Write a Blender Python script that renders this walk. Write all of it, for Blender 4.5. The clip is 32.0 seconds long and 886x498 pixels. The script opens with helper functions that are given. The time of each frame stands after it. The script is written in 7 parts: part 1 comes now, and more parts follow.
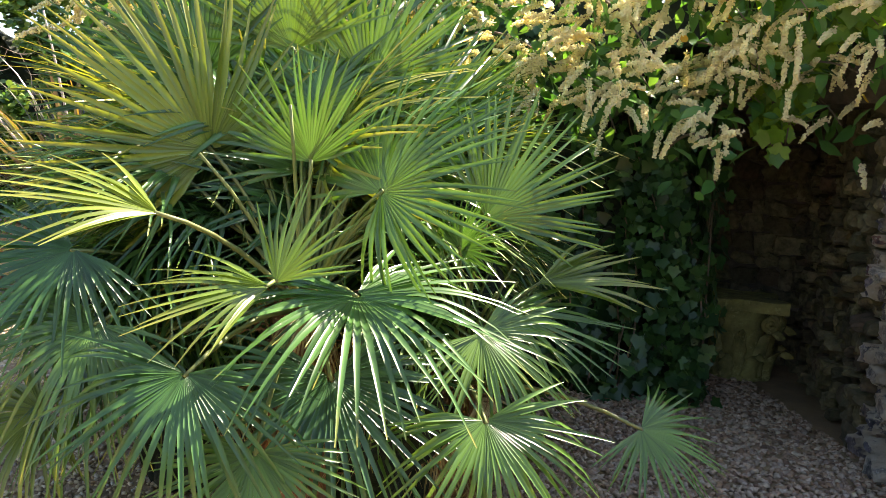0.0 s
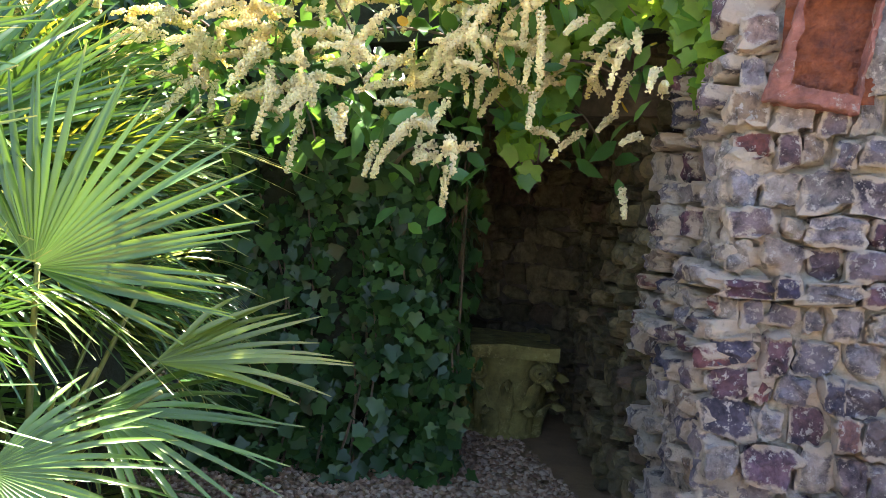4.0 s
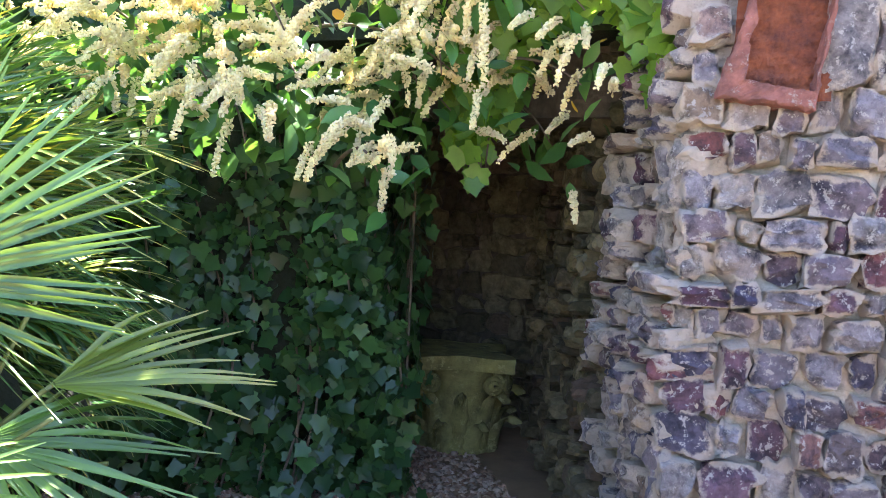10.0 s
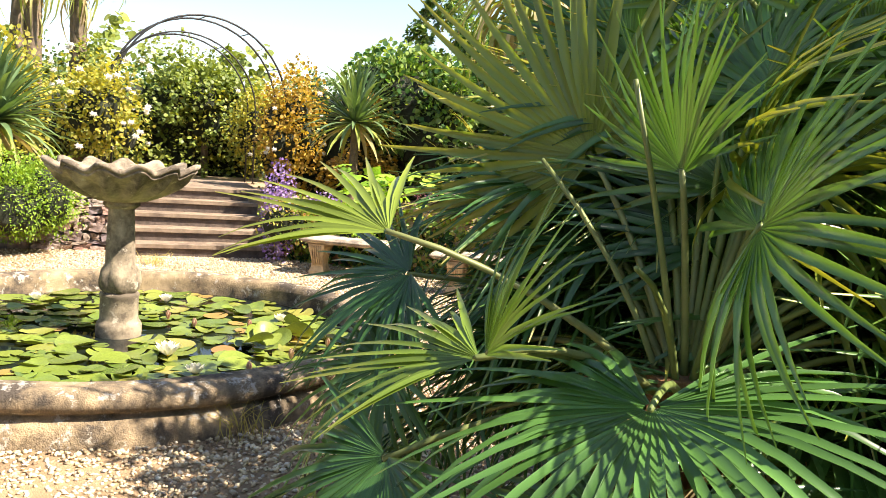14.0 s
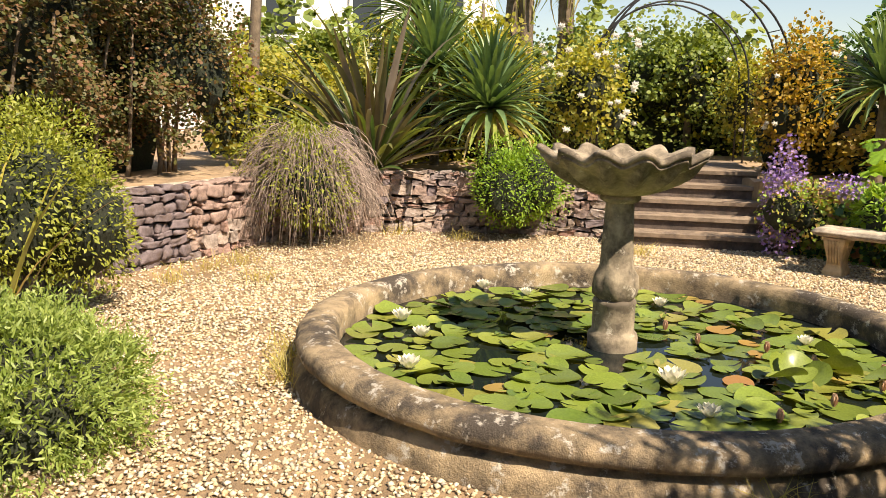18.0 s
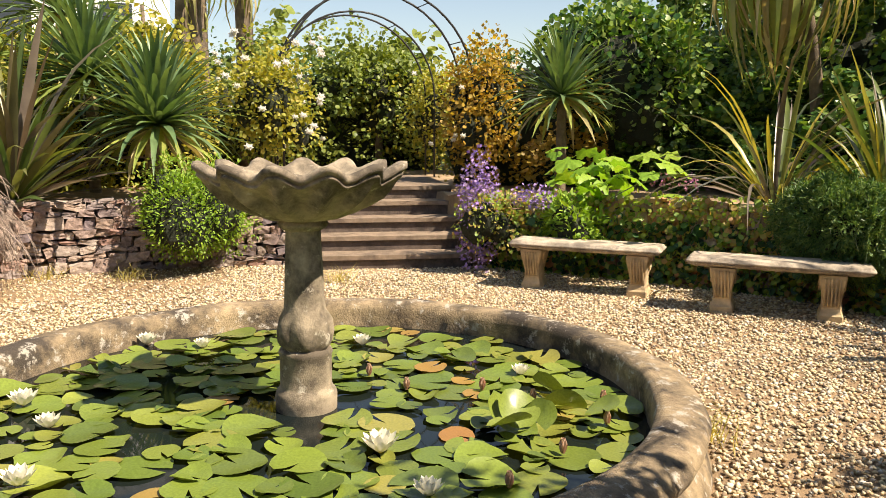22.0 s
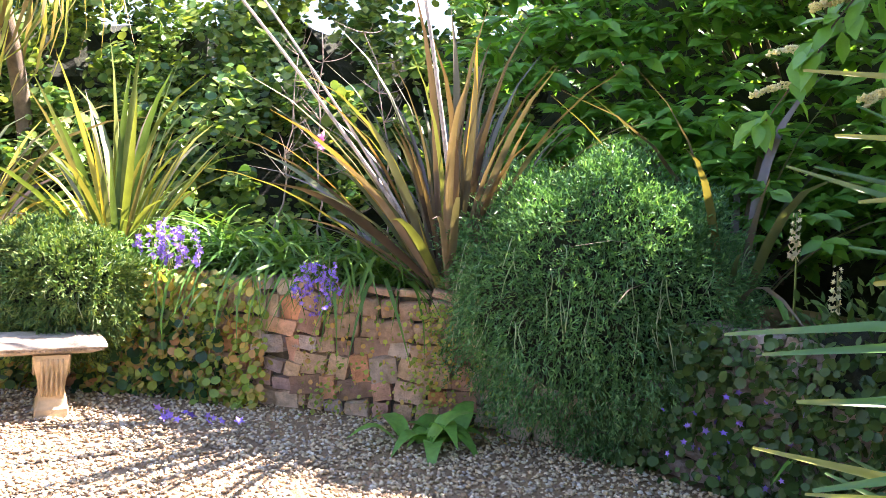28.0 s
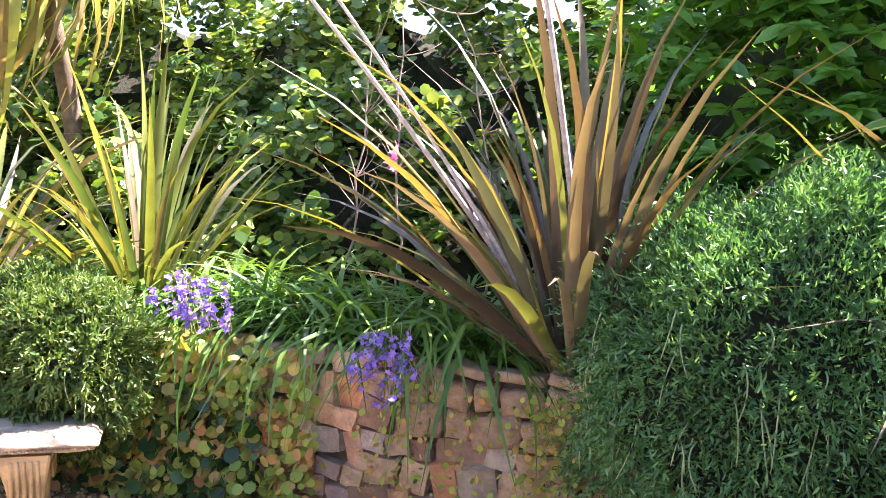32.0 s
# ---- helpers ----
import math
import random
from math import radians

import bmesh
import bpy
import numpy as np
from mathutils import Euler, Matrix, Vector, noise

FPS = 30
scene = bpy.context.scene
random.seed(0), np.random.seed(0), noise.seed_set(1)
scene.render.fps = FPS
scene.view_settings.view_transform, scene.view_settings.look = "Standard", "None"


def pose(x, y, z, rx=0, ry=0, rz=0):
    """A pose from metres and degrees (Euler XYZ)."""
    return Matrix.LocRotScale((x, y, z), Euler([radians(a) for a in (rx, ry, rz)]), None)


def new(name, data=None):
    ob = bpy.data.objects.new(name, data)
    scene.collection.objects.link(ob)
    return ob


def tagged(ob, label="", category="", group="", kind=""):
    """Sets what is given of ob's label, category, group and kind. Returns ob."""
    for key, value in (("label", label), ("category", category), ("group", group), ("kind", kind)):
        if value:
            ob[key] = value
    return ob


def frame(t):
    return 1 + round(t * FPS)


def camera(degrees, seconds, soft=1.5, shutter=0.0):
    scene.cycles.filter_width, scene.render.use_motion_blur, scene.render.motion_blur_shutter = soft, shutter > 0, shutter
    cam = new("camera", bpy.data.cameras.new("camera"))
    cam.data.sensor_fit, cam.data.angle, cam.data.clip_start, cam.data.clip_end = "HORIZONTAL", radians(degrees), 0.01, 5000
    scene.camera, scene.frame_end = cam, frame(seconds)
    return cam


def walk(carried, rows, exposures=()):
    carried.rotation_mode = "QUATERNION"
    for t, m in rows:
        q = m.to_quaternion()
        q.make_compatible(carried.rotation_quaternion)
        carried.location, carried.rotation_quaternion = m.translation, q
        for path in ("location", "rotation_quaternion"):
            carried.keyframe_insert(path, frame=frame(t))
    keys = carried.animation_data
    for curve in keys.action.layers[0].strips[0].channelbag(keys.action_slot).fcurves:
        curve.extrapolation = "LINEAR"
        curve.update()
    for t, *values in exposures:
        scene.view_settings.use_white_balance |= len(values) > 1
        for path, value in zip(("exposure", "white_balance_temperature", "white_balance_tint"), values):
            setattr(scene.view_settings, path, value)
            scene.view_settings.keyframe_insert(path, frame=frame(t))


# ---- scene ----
cam = camera(57.51, 32.0, 0.45)
PATH = [  # seconds, eye, turn
    (0.0, 0.000, 0.000, 1.470, 84.30, -3.30, 0.00),
    (0.5, 0.054, 0.152, 1.470, 84.76, -3.03, -1.58),
    (1.0, 0.124, 0.274, 1.468, 84.77, -2.11, -2.92),
    (1.5, 0.278, 0.363, 1.478, 85.24, -2.77, -1.63),
    (2.0, 0.402, 0.470, 1.477, 85.56, -3.10, -1.79),
    (2.5, 0.449, 0.628, 1.477, 86.22, -3.56, -5.36),
    (3.0, 0.480, 0.801, 1.495, 86.16, -2.95, -8.95),
    (3.5, 0.566, 0.935, 1.493, 85.98, -3.12, -11.21),
    (4.0, 0.696, 1.060, 1.511, 86.62, -3.87, -12.66),
    (4.5, 0.761, 1.154, 1.510, 87.05, -3.94, -16.48),
    (6.5, 0.825, 1.183, 1.538, 89.62, -2.70, -28.46),
    (7.0, 0.833, 1.170, 1.536, 89.78, -2.21, -29.21),
    (7.5, 0.838, 1.163, 1.534, 89.75, -2.09, -29.09),
    (8.0, 0.838, 1.155, 1.532, 89.64, -2.20, -27.74),
    (8.5, 0.831, 1.149, 1.526, 89.30, -2.49, -25.45),
    (9.0, 0.825, 1.142, 1.517, 88.69, -2.84, -22.22),
    (9.5, 0.826, 1.158, 1.509, 87.55, -3.21, -17.82),
    (10.0, 0.831, 1.224, 1.499, 87.45, -3.53, -15.12),
    (10.5, 0.849, 1.354, 1.511, 87.97, -3.92, -12.18),
    (11.0, 0.837, 1.466, 1.510, 87.19, -4.14, -5.06),
    (11.5, 0.871, 1.529, 1.500, 86.34, -4.42, 6.43),
    (12.0, 0.878, 1.551, 1.500, 85.72, -4.95, 17.75),
    (12.5, 0.842, 1.532, 1.491, 85.46, -4.90, 28.22),
    (13.0, 0.805, 1.501, 1.487, 85.38, -4.51, 37.01),
    (13.5, 0.761, 1.497, 1.482, 84.43, -4.38, 46.10),
    (14.0, 0.686, 1.480, 1.471, 83.21, -4.19, 55.87),
    (14.5, 0.525, 1.451, 1.468, 82.56, -3.92, 64.09),
    (15.0, 0.340, 1.470, 1.488, 81.64, -3.47, 69.83),
    (15.5, 0.233, 1.457, 1.497, 80.49, -3.09, 74.52),
    (17.5, -0.239, 1.566, 1.489, 81.17, -1.56, 88.27),
    (18.0, -0.358, 1.555, 1.476, 79.94, -1.20, 87.95),
    (18.5, -0.483, 1.589, 1.459, 79.73, -1.30, 90.07),
    (19.0, -0.601, 1.651, 1.450, 80.07, -1.35, 91.97),
    (19.5, -0.692, 1.679, 1.443, 80.20, -0.67, 91.17),
    (20.0, -0.818, 1.686, 1.438, 80.48, -0.36, 88.17),
    (20.5, -0.953, 1.702, 1.429, 79.96, 0.22, 85.16),
    (21.0, -1.075, 1.771, 1.425, 80.20, -0.30, 82.82),
    (21.5, -1.167, 1.850, 1.422, 81.05, -0.39, 77.56),
    (22.0, -1.229, 1.874, 1.415, 81.60, -0.26, 66.86),
    (22.5, -1.308, 1.887, 1.415, 81.64, -0.02, 56.65),
    (23.0, -1.360, 1.902, 1.418, 81.96, -0.18, 50.14),
    (23.5, -1.414, 1.942, 1.417, 81.95, 0.00, 46.62),
    (24.0, -1.504, 2.002, 1.434, 82.63, -0.04, 42.31),
    (24.5, -1.596, 2.118, 1.446, 83.00, -0.53, 38.42),
    (25.0, -1.686, 2.231, 1.457, 84.14, -0.34, 31.59),
    (25.5, -1.785, 2.350, 1.448, 84.50, -0.09, 26.11),
    (26.0, -1.846, 2.476, 1.438, 84.59, -0.45, 23.98),
    (26.5, -1.902, 2.641, 1.437, 84.64, -1.23, 22.95),
    (28.5, -2.376, 3.398, 1.403, 85.87, -3.06, 14.96),
    (29.0, -2.435, 3.544, 1.428, 87.26, -3.60, 16.26),
    (29.5, -2.549, 3.693, 1.442, 87.85, -3.29, 15.30),
    (30.0, -2.636, 3.828, 1.438, 86.94, -3.11, 15.51),
    (30.5, -2.659, 4.025, 1.453, 86.92, -3.38, 16.87),
    (31.0, -2.646, 4.252, 1.458, 86.24, -3.39, 18.82),
    (31.5, -2.668, 4.447, 1.469, 86.42, -2.82, 21.37),
    (32.0, -2.697, 4.617, 1.469, 86.31, -2.49, 24.31),
]
EXPOSURE = [(0, 2.4, 7200, 17), (2, 2.55, 7100, 18), (4, 3.3, 6600, 23), (6.5, 3.6, 6400, 21), (9, 3.7, 6200, 23), (10, 3.75, 6000, 27), (11, 3.45, 6000, 28), (12.2, 2.9, 6200, 22), (13, 2.2, 6700, 17), (13.6, 1.95, 7000, 15), (14.2, 1.55, 7200, 14), (15, 0.95, 7500, 14), (16, 0.95, 7600, 14), (18, 0.95, 7600, 14), (21, 0.95, 7600, 14), (23, 1.1, 7200, 13), (25, 1.82, 6900, 15), (26, 2.5, 6700, 19), (28.5, 3.05, 6600, 31), (30, 2.98, 6600, 33), (32, 2.98, 6600, 35)]
walk(cam, [(t, pose(x, y, z, a, b, c)) for t, x, y, z, a, b, c in PATH], EXPOSURE)

# ---- light ----
SUN_TO = Vector((0.66, 0.57, 1.12)).normalized()      # towards the sun
world = bpy.data.worlds.new("sky")
scene.world = world
world.use_nodes = True
wn = world.node_tree.nodes
wl = world.node_tree.links
sky = wn.new("ShaderNodeTexSky")
sky.sky_type = "NISHITA"
sky.sun_disc = False
sky.sun_elevation = math.asin(SUN_TO.z)
sky.sun_rotation = math.atan2(SUN_TO.x, SUN_TO.y)
sky.air_density = 1.0
sky.dust_density = 0.6
wn["Background"].inputs["Strength"].default_value = 0.085
wl.new(sky.outputs[0], wn["Background"].inputs[0])
sun_data = bpy.data.lights.new("sun", "SUN")
sun_data.energy = 5.0
sun_data.angle = radians(0.53)
sun_data.color = (1.0, 0.93, 0.82)
sun = new("sun", sun_data)
sun.rotation_euler = SUN_TO.to_track_quat("Z", "Y").to_euler()

# ---- materials ----
def ramp(nt, stops):
    r = nt.nodes.new("ShaderNodeValToRGB")
    e = r.color_ramp.elements
    while len(e) < len(stops):
        e.new(0.5)
    for k, (p, c) in enumerate(stops):
        e[k].position = p
        e[k].color = (*c, 1)
    return r


def mat_base(name):
    m = bpy.data.materials.new(name)
    m.use_nodes = True
    nt = m.node_tree
    return m, nt, nt.nodes["Principled BSDF"]


def tex_noise(nt, scale, detail=6, rough=0.6, coord="Object"):
    n = nt.nodes.new("ShaderNodeTexNoise")
    n.inputs["Scale"].default_value = scale
    n.inputs["Detail"].default_value = detail
    n.inputs["Roughness"].default_value = rough
    if coord == "World":
        nt.links.new(nt.nodes.new("ShaderNodeNewGeometry").outputs["Position"], n.inputs["Vector"])
    else:
        nt.links.new(nt.nodes.new("ShaderNodeTexCoord").outputs[coord], n.inputs["Vector"])
    return n


def mix_rgb(nt, a, b, fac, mode="MIX"):
    m = nt.nodes.new("ShaderNodeMix")
    m.data_type = "RGBA"
    m.blend_type = mode
    for sock, v in ((m.inputs[0], fac), (m.inputs[6], a), (m.inputs[7], b)):
        if isinstance(v, (int, float)):
            sock.default_value = v
        elif isinstance(v, tuple):
            sock.default_value = (*v, 1)
        else:
            nt.links.new(v, sock)
    return m.outputs[2]


def stone_mat(name, colors, stain=(0.06, 0.055, 0.045), scale=6.0, rough=0.9, bump=0.5, stain_amount=0.5, per_object=True, grain=70.0, fleck=None, lime=None, coord="World", spread=0.48, relief=0.012, fleck_at=0.56, fleck_edge=0.06):
    """Rock, render or concrete: a colour per piece, mottling, dark stains, a pitted relief."""
    m, nt, b = mat_base(name)
    if per_object:
        src = nt.nodes.new("ShaderNodeObjectInfo").outputs["Random"]
    else:
        src = nt.nodes.new("ShaderNodeNewGeometry").outputs["Random Per Island"]
    base = ramp(nt, [(k / max(1, len(colors) - 1), c) for k, c in enumerate(colors)])
    nt.links.new(src, base.inputs[0])
    n1 = tex_noise(nt, scale, 6, 0.65, coord)
    r1 = ramp(nt, [(0.35, (0.55, 0.55, 0.55)), (0.7, (1.25, 1.25, 1.25))])
    nt.links.new(n1.outputs[0], r1.inputs[0])
    col = mix_rgb(nt, base.outputs[0], r1.outputs[0], 0.8, "MULTIPLY")
    n2 = tex_noise(nt, scale * 0.45, 8, 0.7, coord)
    r2 = ramp(nt, [(spread, (0, 0, 0)), (spread + 0.18, (stain_amount,) * 3)])
    nt.links.new(n2.outputs[0], r2.inputs[0])
    col = mix_rgb(nt, col, stain, r2.outputs[0])
    if fleck:
        n4 = tex_noise(nt, scale * 1.4, 6, 0.75, coord)
        r4 = ramp(nt, [(fleck_at, (0, 0, 0)), (fleck_at + fleck_edge, (0.85, 0.85, 0.85))])
        nt.links.new(n4.outputs[0], r4.inputs[0])
        col = mix_rgb(nt, col, fleck, r4.outputs[0])
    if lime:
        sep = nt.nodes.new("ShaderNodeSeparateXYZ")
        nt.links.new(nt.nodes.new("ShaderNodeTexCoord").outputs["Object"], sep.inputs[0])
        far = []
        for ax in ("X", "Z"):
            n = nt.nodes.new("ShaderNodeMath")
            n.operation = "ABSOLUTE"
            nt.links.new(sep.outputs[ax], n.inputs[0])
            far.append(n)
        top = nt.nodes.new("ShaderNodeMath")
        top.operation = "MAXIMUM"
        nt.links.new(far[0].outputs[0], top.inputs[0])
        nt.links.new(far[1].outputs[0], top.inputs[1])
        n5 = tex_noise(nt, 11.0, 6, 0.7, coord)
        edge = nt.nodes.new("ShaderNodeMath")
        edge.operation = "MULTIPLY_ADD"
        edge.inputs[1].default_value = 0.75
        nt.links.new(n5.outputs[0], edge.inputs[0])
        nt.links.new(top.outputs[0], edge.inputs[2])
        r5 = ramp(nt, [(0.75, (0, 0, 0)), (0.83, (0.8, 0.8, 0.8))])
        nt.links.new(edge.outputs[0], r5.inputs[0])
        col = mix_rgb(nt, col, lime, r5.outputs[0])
    nt.links.new(col, b.inputs["Base Color"])
    b.inputs["Roughness"].default_value = rough
    n3 = tex_noise(nt, grain, 8, 0.7, coord)
    bp = nt.nodes.new("ShaderNodeBump")
    bp.inputs["Strength"].default_value = bump
    bp.inputs["Distance"].default_value = relief
    mx = nt.nodes.new("ShaderNodeMath")
    mx.operation = "ADD"
    nt.links.new(n3.outputs[0], mx.inputs[0])
    nt.links.new(n1.outputs[0], mx.inputs[1])
    nt.links.new(mx.outputs[0], bp.inputs["Height"])
    nt.links.new(bp.outputs[0], b.inputs["Normal"])
    return m


def leaf_mat(name, colors, rough=0.45, trans=0.35, glow=1.6, per_object=False, spec=0.45, blue=0.35):
    """Foliage: a colour per leaf, a waxy face and light that comes through."""
    m, nt, b = mat_base(name)
    if per_object:
        src = nt.nodes.new("ShaderNodeObjectInfo").outputs["Random"]
    else:
        src = nt.nodes.new("ShaderNodeNewGeometry").outputs["Random Per Island"]
    base = ramp(nt, [(k / max(1, len(colors) - 1), c) for k, c in enumerate(colors)])
    nt.links.new(src, base.inputs[0])
    n1 = tex_noise(nt, 9.0, 4)
    r1 = ramp(nt, [(0.3, (0.7, 0.7, 0.7)), (0.75, (1.25, 1.25, 1.2))])
    nt.links.new(n1.outputs[0], r1.inputs[0])
    col = mix_rgb(nt, base.outputs[0], r1.outputs[0], 0.7, "MULTIPLY")
    nt.links.new(col, b.inputs["Base Color"])
    b.inputs["Roughness"].default_value = rough
    b.inputs["Specular IOR Level"].default_value = spec
    tr = nt.nodes.new("ShaderNodeBsdfTranslucent")
    tcol = mix_rgb(nt, col, (glow, glow * 0.95, glow * blue), 1.0, "MULTIPLY")
    nt.links.new(tcol, tr.inputs[0])
    mx = nt.nodes.new("ShaderNodeMixShader")
    mx.inputs[0].default_value = trans
    nt.links.new(b.outputs[0], mx.inputs[1])
    nt.links.new(tr.outputs[0], mx.inputs[2])
    nt.links.new(mx.outputs[0], nt.nodes["Material Output"].inputs[0])
    return m


def palm_mat(name, colors, trans, tip_from):
    """A waxy palm fan: a colour per fan, darker towards the hub, dry yellow tips, light that comes through."""
    m, nt, b = mat_base(name)
    base = ramp(nt, [(k / (len(colors) - 1), c) for k, c in enumerate(colors)])
    nt.links.new(nt.nodes.new("ShaderNodeObjectInfo").outputs["Random"], base.inputs[0])
    isle = ramp(nt, [(0.0, (0.6, 0.62, 0.6)), (1.0, (1.35, 1.33, 1.25))])
    nt.links.new(nt.nodes.new("ShaderNodeNewGeometry").outputs["Random Per Island"], isle.inputs[0])
    col = mix_rgb(nt, base.outputs[0], isle.outputs[0], 1.0, "MULTIPLY")
    far = nt.nodes.new("ShaderNodeVectorMath")
    far.operation = "LENGTH"
    nt.links.new(nt.nodes.new("ShaderNodeTexCoord").outputs["Object"], far.inputs[0])
    n1 = tex_noise(nt, 5.0, 5)
    add = nt.nodes.new("ShaderNodeMath")
    add.operation = "MULTIPLY_ADD"
    nt.links.new(n1.outputs[0], add.inputs[0])
    add.inputs[1].default_value = 0.5
    nt.links.new(far.outputs["Value"], add.inputs[2])
    tip = ramp(nt, [(0.0, (0, 0, 0)), (min(0.9, tip_from + 0.12), (0, 0, 0)), (0.99, (0.7, 0.7, 0.7))])
    half = nt.nodes.new("ShaderNodeMath")
    half.operation = "MULTIPLY"
    half.inputs[1].default_value = 0.78
    nt.links.new(add.outputs[0], half.inputs[0])
    nt.links.new(half.outputs[0], tip.inputs[0])
    col = mix_rgb(nt, col, (0.36, 0.33, 0.07), tip.outputs[0])
    nt.links.new(col, b.inputs["Base Color"])
    b.inputs["Roughness"].default_value = 0.3
    b.inputs["Specular IOR Level"].default_value = 0.6
    tr = nt.nodes.new("ShaderNodeBsdfTranslucent")
    nt.links.new(mix_rgb(nt, col, (1.75, 1.6, 0.5), 1.0, "MULTIPLY"), tr.inputs[0])
    mx = nt.nodes.new("ShaderNodeMixShader")
    mx.inputs[0].default_value = trans
    nt.links.new(b.outputs[0], mx.inputs[1])
    nt.links.new(tr.outputs[0], mx.inputs[2])
    nt.links.new(mx.outputs[0], nt.nodes["Material Output"].inputs[0])
    return m


def plain_mat(name, c, rough=0.7, metal=0.0, vary=0.25, scale=12.0):
    m, nt, b = mat_base(name)
    n1 = tex_noise(nt, scale)
    lo, hi = tuple(v * (1 - vary) for v in c), tuple(min(1, v * (1 + vary)) for v in c)
    r1 = ramp(nt, [(0.3, lo), (0.7, hi)])
    nt.links.new(n1.outputs[0], r1.inputs[0])
    nt.links.new(r1.outputs[0], b.inputs["Base Color"])
    b.inputs["Roughness"].default_value = rough
    b.inputs["Metallic"].default_value = metal
    return m


M = {}
M["gravel_bed"] = stone_mat("gravel_bed", [(0.33, 0.22, 0.12), (0.33, 0.22, 0.12)], scale=3.0, grain=120, bump=0.8, stain_amount=0.45, stain=(0.2, 0.15, 0.1))
M["pebble"] = stone_mat("pebble", [(0.3, 0.2, 0.12), (0.66, 0.5, 0.29), (0.78, 0.66, 0.42), (0.56, 0.38, 0.2), (0.86, 0.79, 0.62), (0.42, 0.36, 0.3), (0.8, 0.66, 0.42), (0.22, 0.15, 0.1), (0.72, 0.58, 0.37), (0.84, 0.72, 0.5)], per_object=False, scale=20, stain_amount=0.2, bump=0.2)
M["soil"] = stone_mat("soil", [(0.09, 0.06, 0.04)] * 2, scale=5, bump=1.0, stain=(0.03, 0.02, 0.015))
M["litter"] = stone_mat("litter", [(0.3, 0.17, 0.1), (0.5, 0.33, 0.22), (0.62, 0.49, 0.37), (0.22, 0.12, 0.075)], per_object=False, scale=20, stain_amount=0.2)
M["dry_earth"] = stone_mat("dry_earth", [(0.4, 0.28, 0.17)] * 2, scale=4, bump=0.8, stain=(0.2, 0.13, 0.08))
M["mortar"] = stone_mat("mortar", [(0.58, 0.52, 0.42)] * 2, scale=16, bump=1.0, stain=(0.1, 0.1, 0.06), stain_amount=0.7)
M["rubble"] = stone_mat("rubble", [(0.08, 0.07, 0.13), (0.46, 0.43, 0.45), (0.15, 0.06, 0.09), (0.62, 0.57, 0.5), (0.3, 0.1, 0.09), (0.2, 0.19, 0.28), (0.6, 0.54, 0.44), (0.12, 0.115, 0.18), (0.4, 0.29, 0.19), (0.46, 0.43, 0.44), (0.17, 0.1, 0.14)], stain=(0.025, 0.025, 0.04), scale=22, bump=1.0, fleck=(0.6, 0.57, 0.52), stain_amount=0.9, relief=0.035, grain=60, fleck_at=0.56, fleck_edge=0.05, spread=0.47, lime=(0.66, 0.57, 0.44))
# mossy rubble; much of the alcove's shade is put into these dark colours
M["mossy_rubble_shaded"] = stone_mat("mossy_rubble_shaded", [(0.09, 0.075, 0.045), (0.18, 0.155, 0.08), (0.26, 0.22, 0.12), (0.12, 0.08, 0.055)], stain=(0.035, 0.04, 0.015), scale=20, bump=0.9, stain_amount=0.8)
M["slate_rubble"] = stone_mat("slate_rubble", [(0.32, 0.24, 0.22), (0.46, 0.33, 0.25), (0.2, 0.16, 0.17), (0.52, 0.43, 0.36), (0.34, 0.19, 0.15), (0.42, 0.34, 0.29)], stain=(0.12, 0.08, 0.06), scale=18, bump=0.8, stain_amount=0.7)
M["old_brick"] = stone_mat("old_brick", [(0.82, 0.36, 0.14), (0.4, 0.26, 0.2), (0.8, 0.56, 0.34), (0.5, 0.44, 0.44), (0.78, 0.36, 0.18), (0.8, 0.72, 0.58), (0.3, 0.17, 0.12), (0.74, 0.54, 0.36)], stain=(0.3, 0.2, 0.06), scale=14, relief=0.02, bump=0.8, stain_amount=0.5, fleck=(0.4, 0.33, 0.08), fleck_at=0.63)
M["terracotta"] = stone_mat("terracotta", [(0.38, 0.15, 0.11)] * 2, stain=(0.14, 0.07, 0.055), scale=14, bump=1.0, fleck=(0.42, 0.34, 0.28), stain_amount=0.8, relief=0.02)
M["terracotta_deep"] = stone_mat("terracotta_deep", [(0.36, 0.11, 0.045)] * 2, stain=(0.1, 0.03, 0.025), scale=16, bump=1.0, stain_amount=0.85, relief=0.03)
M["cast_stone"] = stone_mat("cast_stone", [(0.45, 0.37, 0.26)] * 2, stain=(0.07, 0.055, 0.04), scale=7, bump=0.6, stain_amount=0.9, spread=0.4, grain=110, relief=0.008, fleck=(0.52, 0.47, 0.38), fleck_at=0.6)
M["bench_stone"] = stone_mat("bench_stone", [(0.62, 0.47, 0.27)] * 2, stain=(0.24, 0.17, 0.11), scale=7, bump=0.4, stain_amount=0.5)
M["slab_stone"] = stone_mat("slab_stone", [(0.56, 0.47, 0.36)] * 2, stain=(0.13, 0.11, 0.09), scale=11, bump=0.8, stain_amount=0.75, spread=0.44)
M["rim_stone"] = stone_mat("rim_stone", [(0.4, 0.3, 0.18)] * 2, stain=(0.05, 0.04, 0.032), scale=7, bump=1.0, stain_amount=0.95, fleck=(0.5, 0.46, 0.39), spread=0.42)
# stained stone darkened further, the risers' shade is painted in
M["riser_stone_shaded"] = stone_mat("riser_stone_shaded", [(0.14, 0.105, 0.085)] * 2, stain=(0.04, 0.032, 0.03), scale=9, bump=0.9, stain_amount=0.8)
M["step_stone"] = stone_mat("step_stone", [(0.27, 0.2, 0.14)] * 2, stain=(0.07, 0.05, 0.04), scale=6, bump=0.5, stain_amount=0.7)
